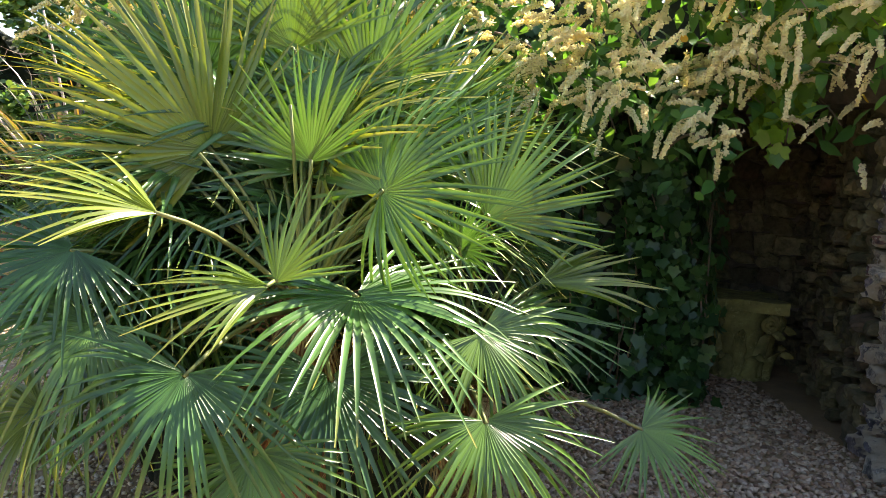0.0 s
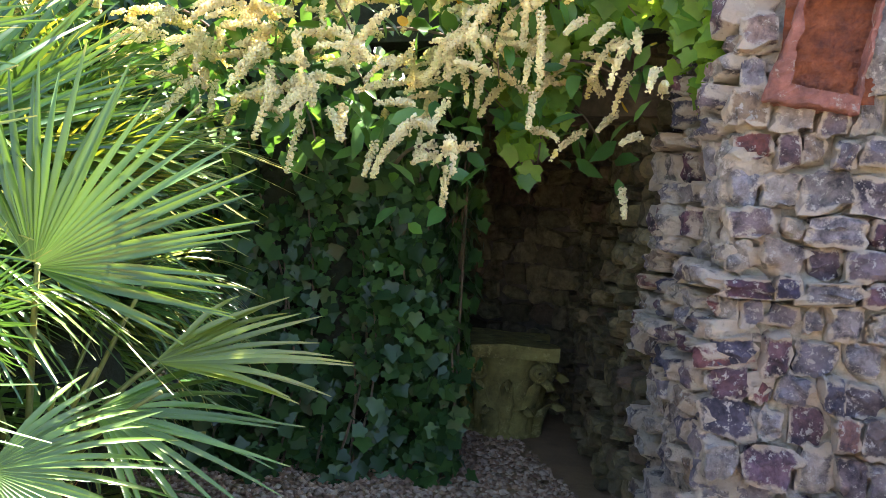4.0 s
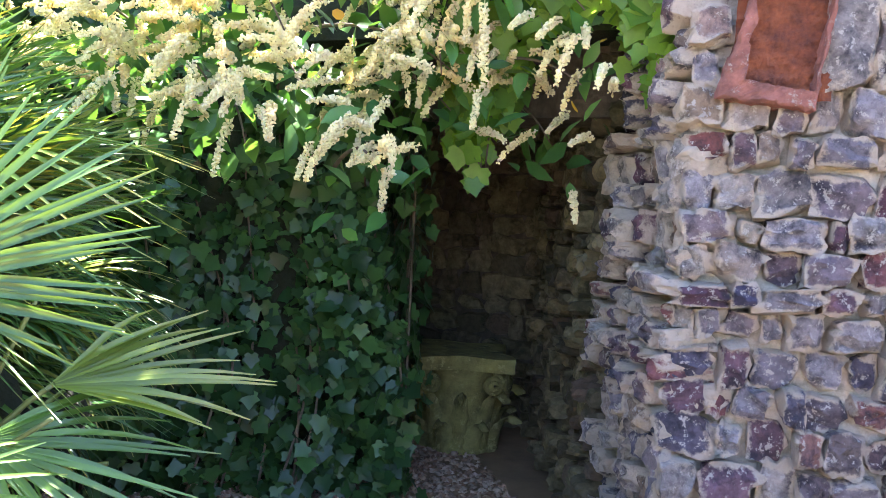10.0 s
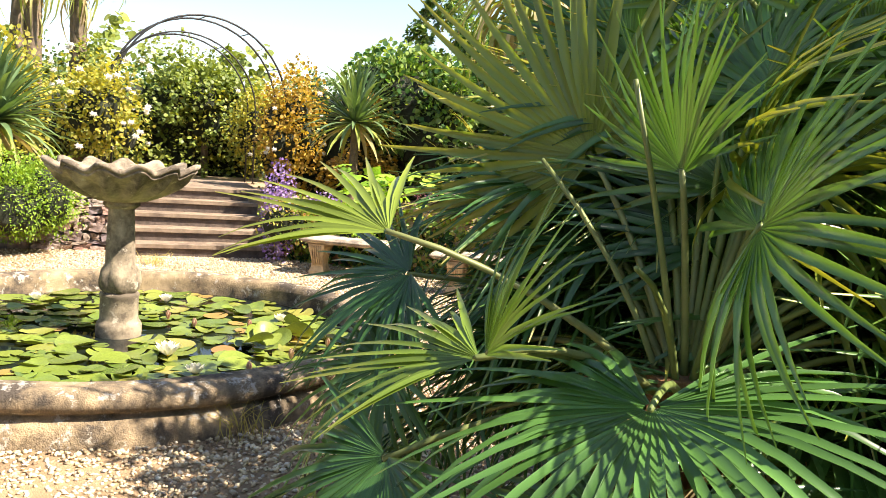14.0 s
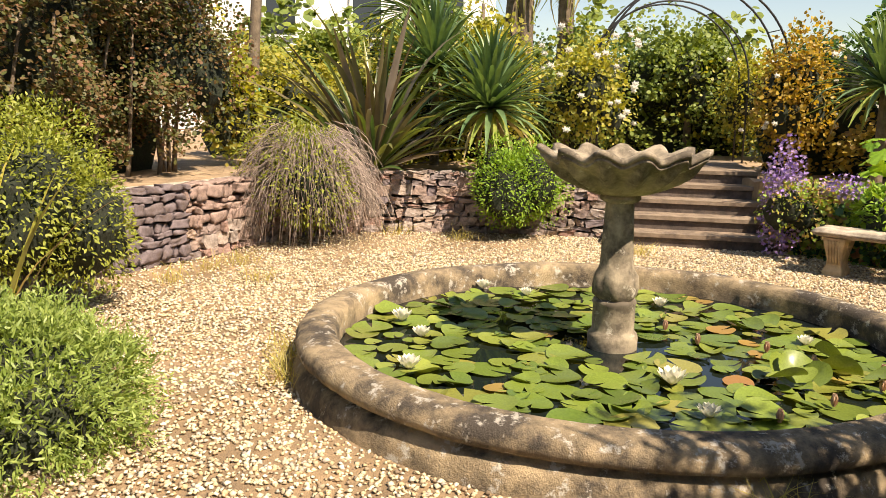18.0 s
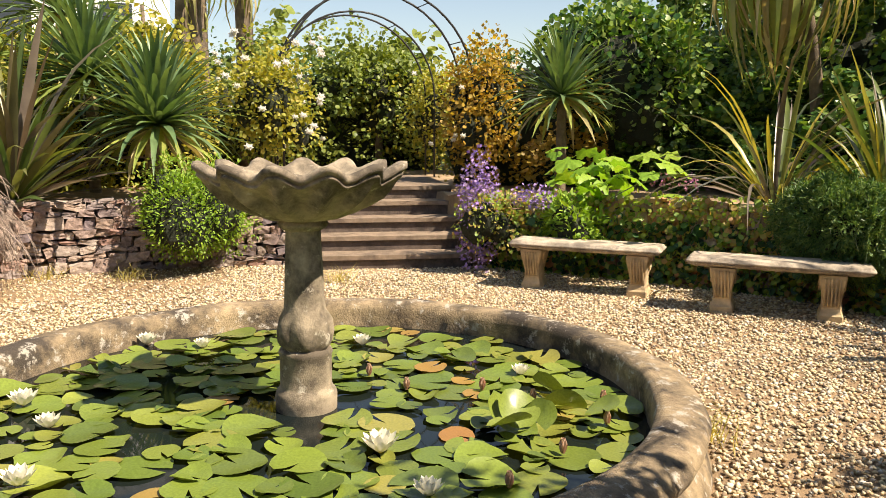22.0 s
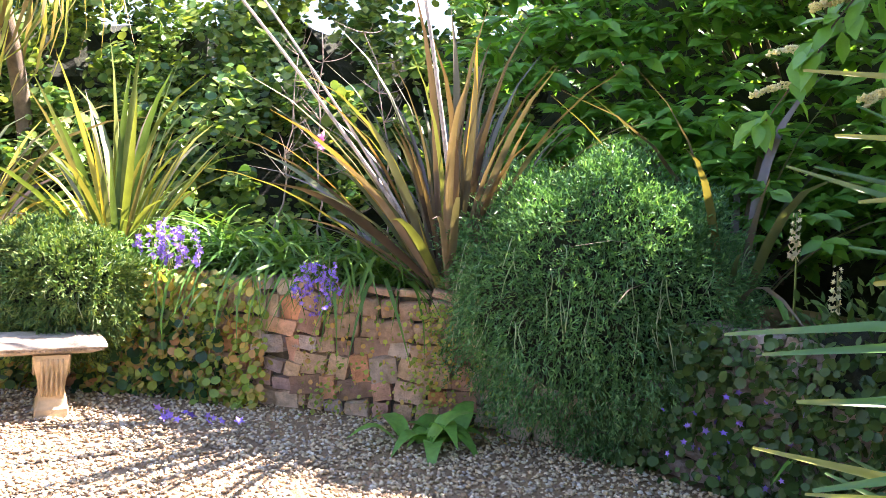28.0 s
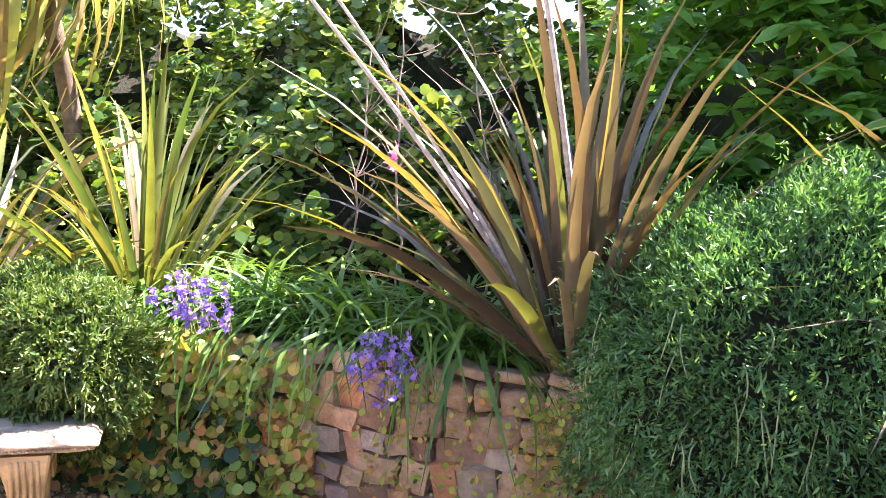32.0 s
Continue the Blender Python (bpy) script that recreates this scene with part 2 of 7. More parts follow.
# dark joint mortar; in the alcove and slot it also carries painted shade
M["dark_joints_and_shade"] = stone_mat("dark_joints_and_shade", [(0.13, 0.11, 0.08)] * 2, scale=16, bump=1.0, stain=(0.04, 0.04, 0.03), stain_amount=0.7)
M["mossy"] = stone_mat("mossy", [(0.32, 0.3, 0.1)] * 2, stain=(0.05, 0.05, 0.02), scale=10, bump=0.9, stain_amount=0.7, fleck=(0.42, 0.4, 0.16))
M["palm"] = palm_mat("palm", [(0.035, 0.105, 0.03), (0.06, 0.155, 0.04), (0.09, 0.195, 0.04), (0.11, 0.205, 0.035), (0.05, 0.135, 0.05)], 0.2, 0.78)
# yellower copy of the palm colours, sunlight on the fans painted in
M["palm_sunlit"] = palm_mat("palm_sunlit", [(0.12, 0.19, 0.03), (0.18, 0.24, 0.035), (0.15, 0.21, 0.03), (0.22, 0.25, 0.045)], 0.25, 0.45)
M["petiole"] = leaf_mat("petiole", [(0.14, 0.2, 0.05), (0.2, 0.22, 0.08)], trans=0.1, per_object=True)
M["fibre"] = stone_mat("fibre", [(0.25, 0.12, 0.05), (0.4, 0.2, 0.08)], scale=15, bump=1.0, per_object=False)
M["bark"] = stone_mat("bark", [(0.2, 0.15, 0.1)] * 2, stain=(0.06, 0.045, 0.03), scale=9, bump=1.0)
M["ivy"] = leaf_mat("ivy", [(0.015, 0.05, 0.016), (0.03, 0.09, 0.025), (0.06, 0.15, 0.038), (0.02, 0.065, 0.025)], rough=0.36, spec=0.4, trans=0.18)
# same ivy in lighter colours, sun from behind painted into the leaves
M["ivy_backlit"] = leaf_mat("ivy_backlit", [(0.09, 0.22, 0.03), (0.16, 0.32, 0.04), (0.24, 0.4, 0.06), (0.07, 0.18, 0.03)], rough=0.36, trans=0.45, glow=1.8)
M["ivy_lime"] = leaf_mat("ivy_lime", [(0.07, 0.16, 0.04), (0.11, 0.21, 0.05), (0.15, 0.25, 0.07)], rough=0.4, trans=0.2, glow=1.1, per_object=True, blue=0.5)
M["laurel"] = leaf_mat("laurel", [(0.04, 0.13, 0.035), (0.07, 0.2, 0.045), (0.13, 0.28, 0.06), (0.06, 0.16, 0.05)], rough=0.3, trans=0.38)
M["blossom"] = leaf_mat("blossom", [(0.9, 0.85, 0.68), (0.92, 0.9, 0.78), (0.93, 0.92, 0.85), (0.88, 0.82, 0.6)], rough=0.8, trans=0.65, glow=1.25, per_object=True, blue=0.68)
M["yellow_leaf"] = leaf_mat("yellow_leaf", [(0.6, 0.42, 0.03), (0.7, 0.52, 0.06), (0.6, 0.3, 0.03)], trans=0.4, glow=1.4)
M["lily_pad"] = leaf_mat("lily_pad", [(0.08, 0.13, 0.025), (0.15, 0.21, 0.035), (0.2, 0.26, 0.045), (0.09, 0.13, 0.03), (0.25, 0.29, 0.055), (0.15, 0.2, 0.035), (0.28, 0.26, 0.06), (0.12, 0.17, 0.03)], rough=0.27, trans=0.08, per_object=True)
M["lily_pad_old"] = leaf_mat("lily_pad_old", [(0.36, 0.24, 0.05), (0.3, 0.15, 0.05), (0.33, 0.29, 0.07)], rough=0.4, trans=0.1, per_object=True)
M["petal"] = leaf_mat("petal", [(0.82, 0.8, 0.66), (0.85, 0.83, 0.72)], rough=0.6, trans=0.3, glow=1.0, per_object=True, blue=0.9)
M["bud"] = leaf_mat("bud", [(0.55, 0.3, 0.2), (0.62, 0.45, 0.33)], rough=0.6, trans=0.2, glow=1.0, per_object=True, blue=0.9)
M["stamen"] = plain_mat("stamen", (0.75, 0.5, 0.06))
M["phormium"] = leaf_mat("phormium", [(0.09, 0.12, 0.05), (0.13, 0.17, 0.05), (0.16, 0.13, 0.07), (0.22, 0.22, 0.06), (0.1, 0.14, 0.08), (0.14, 0.1, 0.07)], rough=0.36, trans=0.22, glow=1.4, per_object=True)
M["phormium_gold"] = leaf_mat("phormium_gold", [(0.34, 0.31, 0.07), (0.42, 0.34, 0.06), (0.28, 0.3, 0.08), (0.5, 0.38, 0.1), (0.22, 0.27, 0.07)], rough=0.36, trans=0.28, glow=1.5, per_object=True)
M["phormium_bronze"] = leaf_mat("phormium_bronze", [(0.06, 0.045, 0.04), (0.14, 0.11, 0.09), (0.1, 0.105, 0.09), (0.26, 0.2, 0.16), (0.08, 0.1, 0.085), (0.18, 0.12, 0.07), (0.07, 0.055, 0.05)], rough=0.3, trans=0.15, glow=1.3, per_object=True)
M["phormium_green"] = leaf_mat("phormium_green", [(0.06, 0.12, 0.04), (0.1, 0.16, 0.045), (0.17, 0.2, 0.05), (0.08, 0.13, 0.05)], rough=0.36, trans=0.25, glow=1.7, per_object=True)
M["phormium_orange"] = leaf_mat("phormium_orange", [(0.27, 0.15, 0.04), (0.24, 0.17, 0.06), (0.2, 0.12, 0.05)], rough=0.36, trans=0.3, glow=1.5, per_object=True)
M["bush_spring"] = leaf_mat("bush_spring", [(0.2, 0.24, 0.035), (0.28, 0.32, 0.05), (0.36, 0.38, 0.07), (0.16, 0.2, 0.04)], rough=0.5, trans=0.35)
M["yucca"] = leaf_mat("yucca", [(0.08, 0.15, 0.06), (0.12, 0.2, 0.09), (0.17, 0.25, 0.1), (0.1, 0.17, 0.1)], rough=0.42, trans=0.2, per_object=True)
M["yucca_low"] = leaf_mat("yucca_low", [(0.26, 0.33, 0.07), (0.34, 0.38, 0.1), (0.2, 0.28, 0.06)], rough=0.42, trans=0.3, per_object=True)
M["dead_leaf"] = leaf_mat("dead_leaf", [(0.42, 0.33, 0.17), (0.5, 0.42, 0.24), (0.34, 0.25, 0.12), (0.3, 0.32, 0.12)], rough=0.7, trans=0.3, per_object=True)
M["grass"] = leaf_mat("grass", [(0.05, 0.15, 0.03), (0.085, 0.22, 0.04), (0.15, 0.3, 0.06), (0.08, 0.23, 0.05)], rough=0.4, trans=0.35, glow=1.7)
M["dry_grass"] = leaf_mat("dry_grass", [(0.5, 0.4, 0.15), (0.4, 0.36, 0.1), (0.55, 0.45, 0.2)], rough=0.6, trans=0.35)
M["bush_lime"] = leaf_mat("bush_lime", [(0.14, 0.27, 0.03), (0.21, 0.36, 0.035), (0.3, 0.43, 0.05), (0.12, 0.23, 0.03)], rough=0.55, trans=0.35)
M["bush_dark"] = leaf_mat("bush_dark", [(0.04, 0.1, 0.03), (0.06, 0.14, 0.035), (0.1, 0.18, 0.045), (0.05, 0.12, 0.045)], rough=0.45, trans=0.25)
M["bush_mid"] = leaf_mat("bush_mid", [(0.1, 0.15, 0.03), (0.17, 0.23, 0.045), (0.26, 0.31, 0.06), (0.13, 0.18, 0.05)], rough=0.5, trans=0.3)
M["bush_gold"] = leaf_mat("bush_gold", [(0.3, 0.3, 0.05), (0.42, 0.38, 0.06), (0.24, 0.28, 0.05), (0.5, 0.42, 0.1)], rough=0.5, trans=0.4)
M["bush_amber"] = leaf_mat("bush_amber", [(0.42, 0.25, 0.04), (0.5, 0.34, 0.06), (0.36, 0.28, 0.06), (0.3, 0.17, 0.04)], rough=0.5, trans=0.4)
M["bush_bronze"] = leaf_mat("bush_bronze", [(0.08, 0.11, 0.03), (0.11, 0.12, 0.04), (0.2, 0.1, 0.05), (0.1, 0.13, 0.035), (0.24, 0.11, 0.06), (0.06, 0.085, 0.03)], rough=0.55, trans=0.25)
M["rosemary"] = leaf_mat("rosemary", [(0.035, 0.12, 0.04), (0.08, 0.23, 0.08), (0.19, 0.4, 0.16), (0.055, 0.17, 0.06), (0.12, 0.3, 0.11)], rough=0.4, trans=0.25)
M["laurel_big"] = leaf_mat("laurel_big", [(0.07, 0.22, 0.04), (0.12, 0.33, 0.05), (0.18, 0.4, 0.06), (0.08, 0.25, 0.05)], rough=0.36, trans=0.4, glow=1.6)
M["rosemary_pale"] = leaf_mat("rosemary_pale", [(0.2, 0.28, 0.06), (0.28, 0.36, 0.09), (0.34, 0.41, 0.12), (0.15, 0.22, 0.05)], rough=0.5, trans=0.3)
M["twig"] = stone_mat("twig", [(0.33, 0.25, 0.2), (0.42, 0.33, 0.27), (0.26, 0.19, 0.16)], per_object=False, scale=20, bump=0.2)
M["dry_stalk"] = stone_mat("dry_stalk", [(0.62, 0.55, 0.5)] * 2, scale=25, bump=0.3, stain=(0.3, 0.22, 0.17))
M["acanthus"] = leaf_mat("acanthus", [(0.15, 0.32, 0.04), (0.24, 0.42, 0.05), (0.32, 0.47, 0.07)], rough=0.4, trans=0.4, glow=1.7, per_object=True)
M["hosta"] = leaf_mat("hosta", [(0.13, 0.34, 0.06), (0.18, 0.4, 0.08), (0.1, 0.28, 0.05)], rough=0.4, trans=0.3, per_object=True)
M["lilac"] = leaf_mat("lilac", [(0.3, 0.17, 0.56), (0.42, 0.26, 0.66), (0.5, 0.33, 0.66), (0.32, 0.22, 0.42), (0.26, 0.2, 0.22)], rough=0.7, trans=0.15, glow=1.0, blue=0.9)
M["purple"] = leaf_mat("purple", [(0.22, 0.14, 0.62), (0.32, 0.2, 0.72), (0.42, 0.28, 0.78), (0.26, 0.17, 0.55)], rough=0.7, trans=0.15, glow=1.0, blue=0.9)
M["pink"] = leaf_mat("pink", [(0.62, 0.2, 0.42), (0.7, 0.32, 0.5), (0.55, 0.2, 0.4)], rough=0.7, trans=0.3, glow=1.0, blue=0.9)
M["white_flower"] = leaf_mat("white_flower", [(0.8, 0.78, 0.7), (0.85, 0.84, 0.8)], rough=0.7, trans=0.3, glow=1.0, per_object=True, blue=0.9)
M["creeper"] = leaf_mat("creeper", [(0.27, 0.419, 0.081), (0.405, 0.513, 0.108), (0.176, 0.311, 0.0675), (0.54, 0.446, 0.135), (0.486, 0.27, 0.135)], rough=0.5, trans=0.35)
M["cream"] = leaf_mat("cream", [(0.8, 0.74, 0.4), (0.85, 0.8, 0.55)], rough=0.7, trans=0.3, glow=1.0, blue=0.9)
M["hedge_leaf"] = leaf_mat("hedge_leaf", [(0.035, 0.1, 0.03), (0.07, 0.17, 0.04), (0.17, 0.27, 0.06), (0.27, 0.36, 0.1), (0.05, 0.13, 0.04)], rough=0.33, trans=0.3, glow=1.7)
M["thyme"] = leaf_mat("thyme", [(0.04, 0.11, 0.03), (0.075, 0.16, 0.042), (0.14, 0.23, 0.06), (0.2, 0.28, 0.08)], rough=0.5, trans=0.25)
M["iron"] = plain_mat("iron", (0.03, 0.03, 0.03), rough=0.5, metal=0.3)
M["house_wall"] = plain_mat("house_wall", (0.78, 0.76, 0.72), rough=0.9, vary=0.06, scale=3)
M["white_wall"] = plain_mat("white_wall", (0.8, 0.79, 0.77), rough=0.9, vary=0.05, scale=2)
M["roof"] = plain_mat("roof", (0.24, 0.25, 0.27), rough=0.8)
M["teal"] = plain_mat("teal", (0.04, 0.36, 0.35), rough=0.35)
M["meadow"] = stone_mat("meadow", [(0.14, 0.16, 0.05)] * 2, scale=2, bump=1.0, stain=(0.2, 0.15, 0.08))


def glass_mat():
    m, nt, b = mat_base("window_glass")
    b.inputs["Base Color"].default_value = (0.03, 0.035, 0.04, 1)
    b.inputs["Roughness"].default_value = 0.06
    return m


def water_mat():
    m, nt, b = mat_base("pond_water")
    b.inputs["Base Color"].default_value = (0.008, 0.012, 0.012, 1)
    b.inputs["Roughness"].default_value = 0.03
    b.inputs["IOR"].default_value = 1.33
    n = tex_noise(nt, 4.0, 3)
    bp = nt.nodes.new("ShaderNodeBump")
    bp.inputs["Strength"].default_value = 0.05
    nt.links.new(n.outputs[0], bp.inputs["Height"])
    nt.links.new(bp.outputs[0], b.inputs["Normal"])
    return m


M["glass"] = glass_mat()
M["water"] = water_mat()

# ---- building blocks ----
rng = np.random.default_rng(7)


def mesh_np(name, v, tris, mat=None, smooth=False):
    me = bpy.data.meshes.new(name)
    v = np.asarray(v, dtype=np.float32).reshape(-1, 3)
    tris = np.asarray(tris, dtype=np.int32).reshape(-1, 3)
    me.vertices.add(len(v))
    me.vertices.foreach_set("co", v.ravel())
    me.loops.add(tris.size)
    me.loops.foreach_set("vertex_index", tris.ravel())
    me.polygons.add(len(tris))
    me.polygons.foreach_set("loop_start", np.arange(0, tris.size, 3, dtype=np.int32))
    me.update(calc_edges=True)
    if smooth:
        me.polygons.foreach_set("use_smooth", np.ones(len(tris), dtype=bool))
    if mat:
        me.materials.append(mat)
    return me


def bm_mesh(name, bm, mat=None, smooth=False):
    me = bpy.data.meshes.new(name)
    bm.to_mesh(me)
    bm.free()
    if smooth:
        me.polygons.foreach_set("use_smooth", np.ones(len(me.polygons), dtype=bool))
    if mat:
        me.materials.append(mat)
    return me


def thing(name, label, category, loc=(0, 0, 0), group="", kind="", turn=0.0):
    ob = new(name)
    ob.empty_display_size = 0.1
    ob.matrix_basis = pose(*loc, 0, 0, turn)
    return tagged(ob, label, category, group, kind)


def part(name, me, mat=None, parent=None, label="", m=None, smooth=False, kind=""):
    if isinstance(me, bmesh.types.BMesh):
        me = bm_mesh(name, me, mat, smooth)
    ob = new(name, me)
    if parent:
        ob.parent = parent
    if m is not None:
        ob.matrix_basis = m
    return tagged(ob, label, "", "", kind)


def solid(name, me, label, category, kind="", group="", m=None):
    ob = new(name, me)
    if m is not None:
        ob.matrix_basis = m
    return tagged(ob, label, category, group, kind)


def unit(a):
    a = np.asarray(a, dtype=float)
    return a / np.maximum(np.linalg.norm(a, axis=-1, keepdims=True), 1e-9)


def axes(dirs, ups):
    """Turns whose y runs along dirs and whose z leans to ups."""
    y = unit(dirs)
    x = unit(np.cross(y, ups))
    z = np.cross(x, y)
    return np.stack([x, y, z], axis=-1)


def scatter(tv, tf, turns, sizes, places):
    """Many copies of one small shape, joined."""
    tv, tf = np.asarray(tv, float), np.asarray(tf, int)
    n = len(places)
    s = np.asarray(sizes, float)
    s = s[:, None, None] if s.ndim == 1 else s[:, None, :]
    v = np.einsum("nij,nkj->nki", turns, tv[None] * s) + np.asarray(places)[:, None, :]
    f = tf[None] + (np.arange(n) * len(tv))[:, None, None]
    return v.reshape(-1, 3), f.reshape(-1, 3)


def joined(lists):
    vs, fs, k = [], [], 0
    for v, f in lists:
        vs.append(v)
        fs.append(np.asarray(f) + k)
        k += len(v)
    return np.concatenate(vs), np.concatenate(fs)


def rand_dirs(n, up=0.0):
    d = rng.normal(size=(n, 3))
    d[:, 2] += up
    return unit(d)


# small leaf shapes, one long along y
LEAF = (np.array([[0, 0, 0], [-.2, .3, .06], [0, .32, 0], [.2, .3, .06], [-.19, .62, .05], [0, .65, -.01], [.19, .62, .05], [0, 1, -.06]]),
        [[0, 2, 1], [0, 3, 2], [1, 2, 5], [1, 5, 4], [2, 3, 6], [2, 6, 5], [4, 5, 7], [5, 6, 7]])
ROUND = (np.array([[0, 0, 0], [-.38, .25, .05], [.38, .25, .05], [-.45, .6, .03], [.45, .6, .03], [-.2, .92, -.02], [.2, .92, -.02], [0, .5, -.03]]),
         [[0, 7, 1], [0, 2, 7], [1, 7, 3], [2, 4, 7], [3, 7, 5], [4, 6, 7], [5, 7, 6]])
IVY = (np.array([[0, .12, 0], [-.2, 0, .03], [-.42, .12, .03], [-.37, .3, .0], [-.54, .5, .05], [-.33, .6, .0], [0, 1, -.04], [.33, .6, .0], [.54, .5, .05], [.37, .3, 0], [.42, .12, .03], [.2, 0, .03], [0, .4, -.05]]),
       [[12, 0, 1], [12, 1, 2], [12, 2, 3], [12, 3, 4], [12, 4, 5], [12, 5, 6], [12, 6, 7], [12, 7, 8], [12, 8, 9], [12, 9, 10], [12, 10, 11], [12, 11, 0]])
NEEDLE = (np.array([[-.06, 0, 0], [.06, 0, 0], [-.07, .6, .03], [.07, .6, .03], [0, 1, 0]]), [[0, 1, 3], [0, 3, 2], [2, 3, 4]])
PEB = (np.array([[1, 0, 0], [-1, 0, 0], [0, 1, 0], [0, -1, 0], [0, 0, .6], [0, 0, -.6]]),
       [[0, 2, 4], [2, 1, 4], [1, 3, 4], [3, 0, 4], [2, 0, 5], [1, 2, 5], [3, 1, 5], [0, 3, 5]])
FLOWER = (np.array([[0, 0, .0]] + [[math.cos(a) * r, math.sin(a) * r, .15] for k in range(5) for a, r in ((k * 1.2566, 1.0), (k * 1.2566 + .63, .45))]),
          [[0, 1 + k, 1 + (k + 1) % 10] for k in range(10)])


def blob(radius, rough, seed, sub=3, squash=1.0):
    """A lumpy ball."""
    bm = bmesh.new()
    bmesh.ops.create_icosphere(bm, subdivisions=sub, radius=1.0)
    for v in bm.verts:
        k = 1 + rough * noise.noise(v.co * 1.7 + Vector((seed, seed * 2.3, 0))) + rough * 0.5 * noise.noise(v.co * 4 + Vector((0, seed, 3)))
        v.co = Vector((v.co.x * radius[0], v.co.y * radius[1], v.co.z * radius[2])) * k
    return bm


def tube(points, r0, r1, sides=6):
    pts = np.asarray(points, float)
    n = len(pts)
    d = np.gradient(pts, axis=0)
    fr = axes(d, np.tile([0.31, 0.17, 0.93], (n, 1)))
    a = np.linspace(0, 2 * np.pi, sides, endpoint=False)
    ring = np.stack([np.cos(a), np.zeros(sides), np.sin(a)], 1)
    rr = np.linspace(r0, r1, n)
    v = (np.einsum("nij,kj->nki", fr, ring) * rr[:, None, None] + pts[:, None, :]).reshape(-1, 3)
    f = []
    for i in range(n - 1):
        for k in range(sides):
            p, q = i * sides + k, i * sides + (k + 1) % sides
            f += [[p, q, q + sides], [p, q + sides, p + sides]]
    for k in range(1, sides - 1):
        f += [[0, k + 1, k], [(n - 1) * sides, (n - 1) * sides + k, (n - 1) * sides + k + 1]]
    return v, np.array(f)


def bez(a, b, c, n=8):
    t = np.linspace(0, 1, n)[:, None]
    a, b, c = map(np.asarray, (a, b, c))
    return (1 - t) ** 2 * a + 2 * t * (1 - t) * b + t * t * c


def lathe(profile, n=64):
    """A turned shape from (radius, height) pairs."""
    v, f = [], []
    m = len(profile)
    for k in range(n):
        a = 2 * math.pi * k / n
        v += [(r * math.cos(a), r * math.sin(a), z) for r, z in profile]
    for k in range(n):
        p, q = k * m, ((k + 1) % n) * m
        for i in range(m - 1):
            f += [[p + i, q + i, q + i + 1], [p + i, q + i + 1, p + i + 1]]
    return np.array(v), np.array(f)


def blade(length, width, droop=0.3, seg=6, fold=0.3, taper=0.35, twist=0.0):
    """A long sword leaf along y that bends over towards -z, folded along its midrib."""
    v, f = [], []
    for i in range(seg + 1):
        t = i / seg
        w = width * (0.55 + 0.45 * min(1, t / 0.4)) * (1 - max(0, (t - taper) / (1 - taper)) ** 1.7) if i < seg else 0.0005
        a = droop * t * t
        y, z = length * t * math.cos(a * 0.6), -length * t * math.sin(a) * t
        tw = twist * t
        c, s = math.cos(tw), math.sin(tw)
        v += [(-w * c, y, z + w * fold - w * s), (0, y, z), (w * c, y, z + w * fold + w * s)]
    for i in range(seg):
        p = i * 3
        f += [[p, p + 1, p + 4], [p, p + 4, p + 3], [p + 1, p + 2, p + 5], [p + 1, p + 5, p + 4]]
    return np.array(v), np.array(f)


# ---- masonry ----
def rough_stone(seed, jag=0.12, lump=0.07, square=0.62):
    """A squared rubble stone with broken, pitted faces."""
    r = random.Random(seed)
    bm = bmesh.new()
    bmesh.ops.create_cube(bm, size=1.0)
    bmesh.ops.subdivide_edges(bm, edges=bm.edges[:], cuts=3, use_grid_fill=True)
    pull = [Vector((r.uniform(-jag, jag), r.uniform(-jag, jag) * 0.6, r.uniform(-jag, jag))) for _ in range(8)]
    off = Vector((r.uniform(0, 50), r.uniform(0, 50), r.uniform(0, 50)))
    for v in bm.verts:
        p = v.co * 2
        ball = p.normalized() * 1.25
        q = p * square + Vector((max(-1, min(1, ball.x)), max(-1, min(1, ball.y)), max(-1, min(1, ball.z)))) * (1 - square)
        k = (1 if p.x > 0 else 0) + (2 if p.y > 0 else 0) + (4 if p.z > 0 else 0)
        q = q * 0.5 + pull[k] * (abs(p.x) * abs(p.z)) ** 0.7
        q += Vector((noise.noise(q * 3.1 + off), noise.noise(q * 3.3 + off * 2), noise.noise(q * 2.9 - off))) * lump * 1.4
        q += Vector((noise.noise(q * 8 + off), noise.noise(q * 8 + off * 2), noise.noise(q * 8 - off))) * lump * 0.6
        v.co = q
    bmesh.ops.triangulate(bm, faces=bm.faces[:])
    return bm


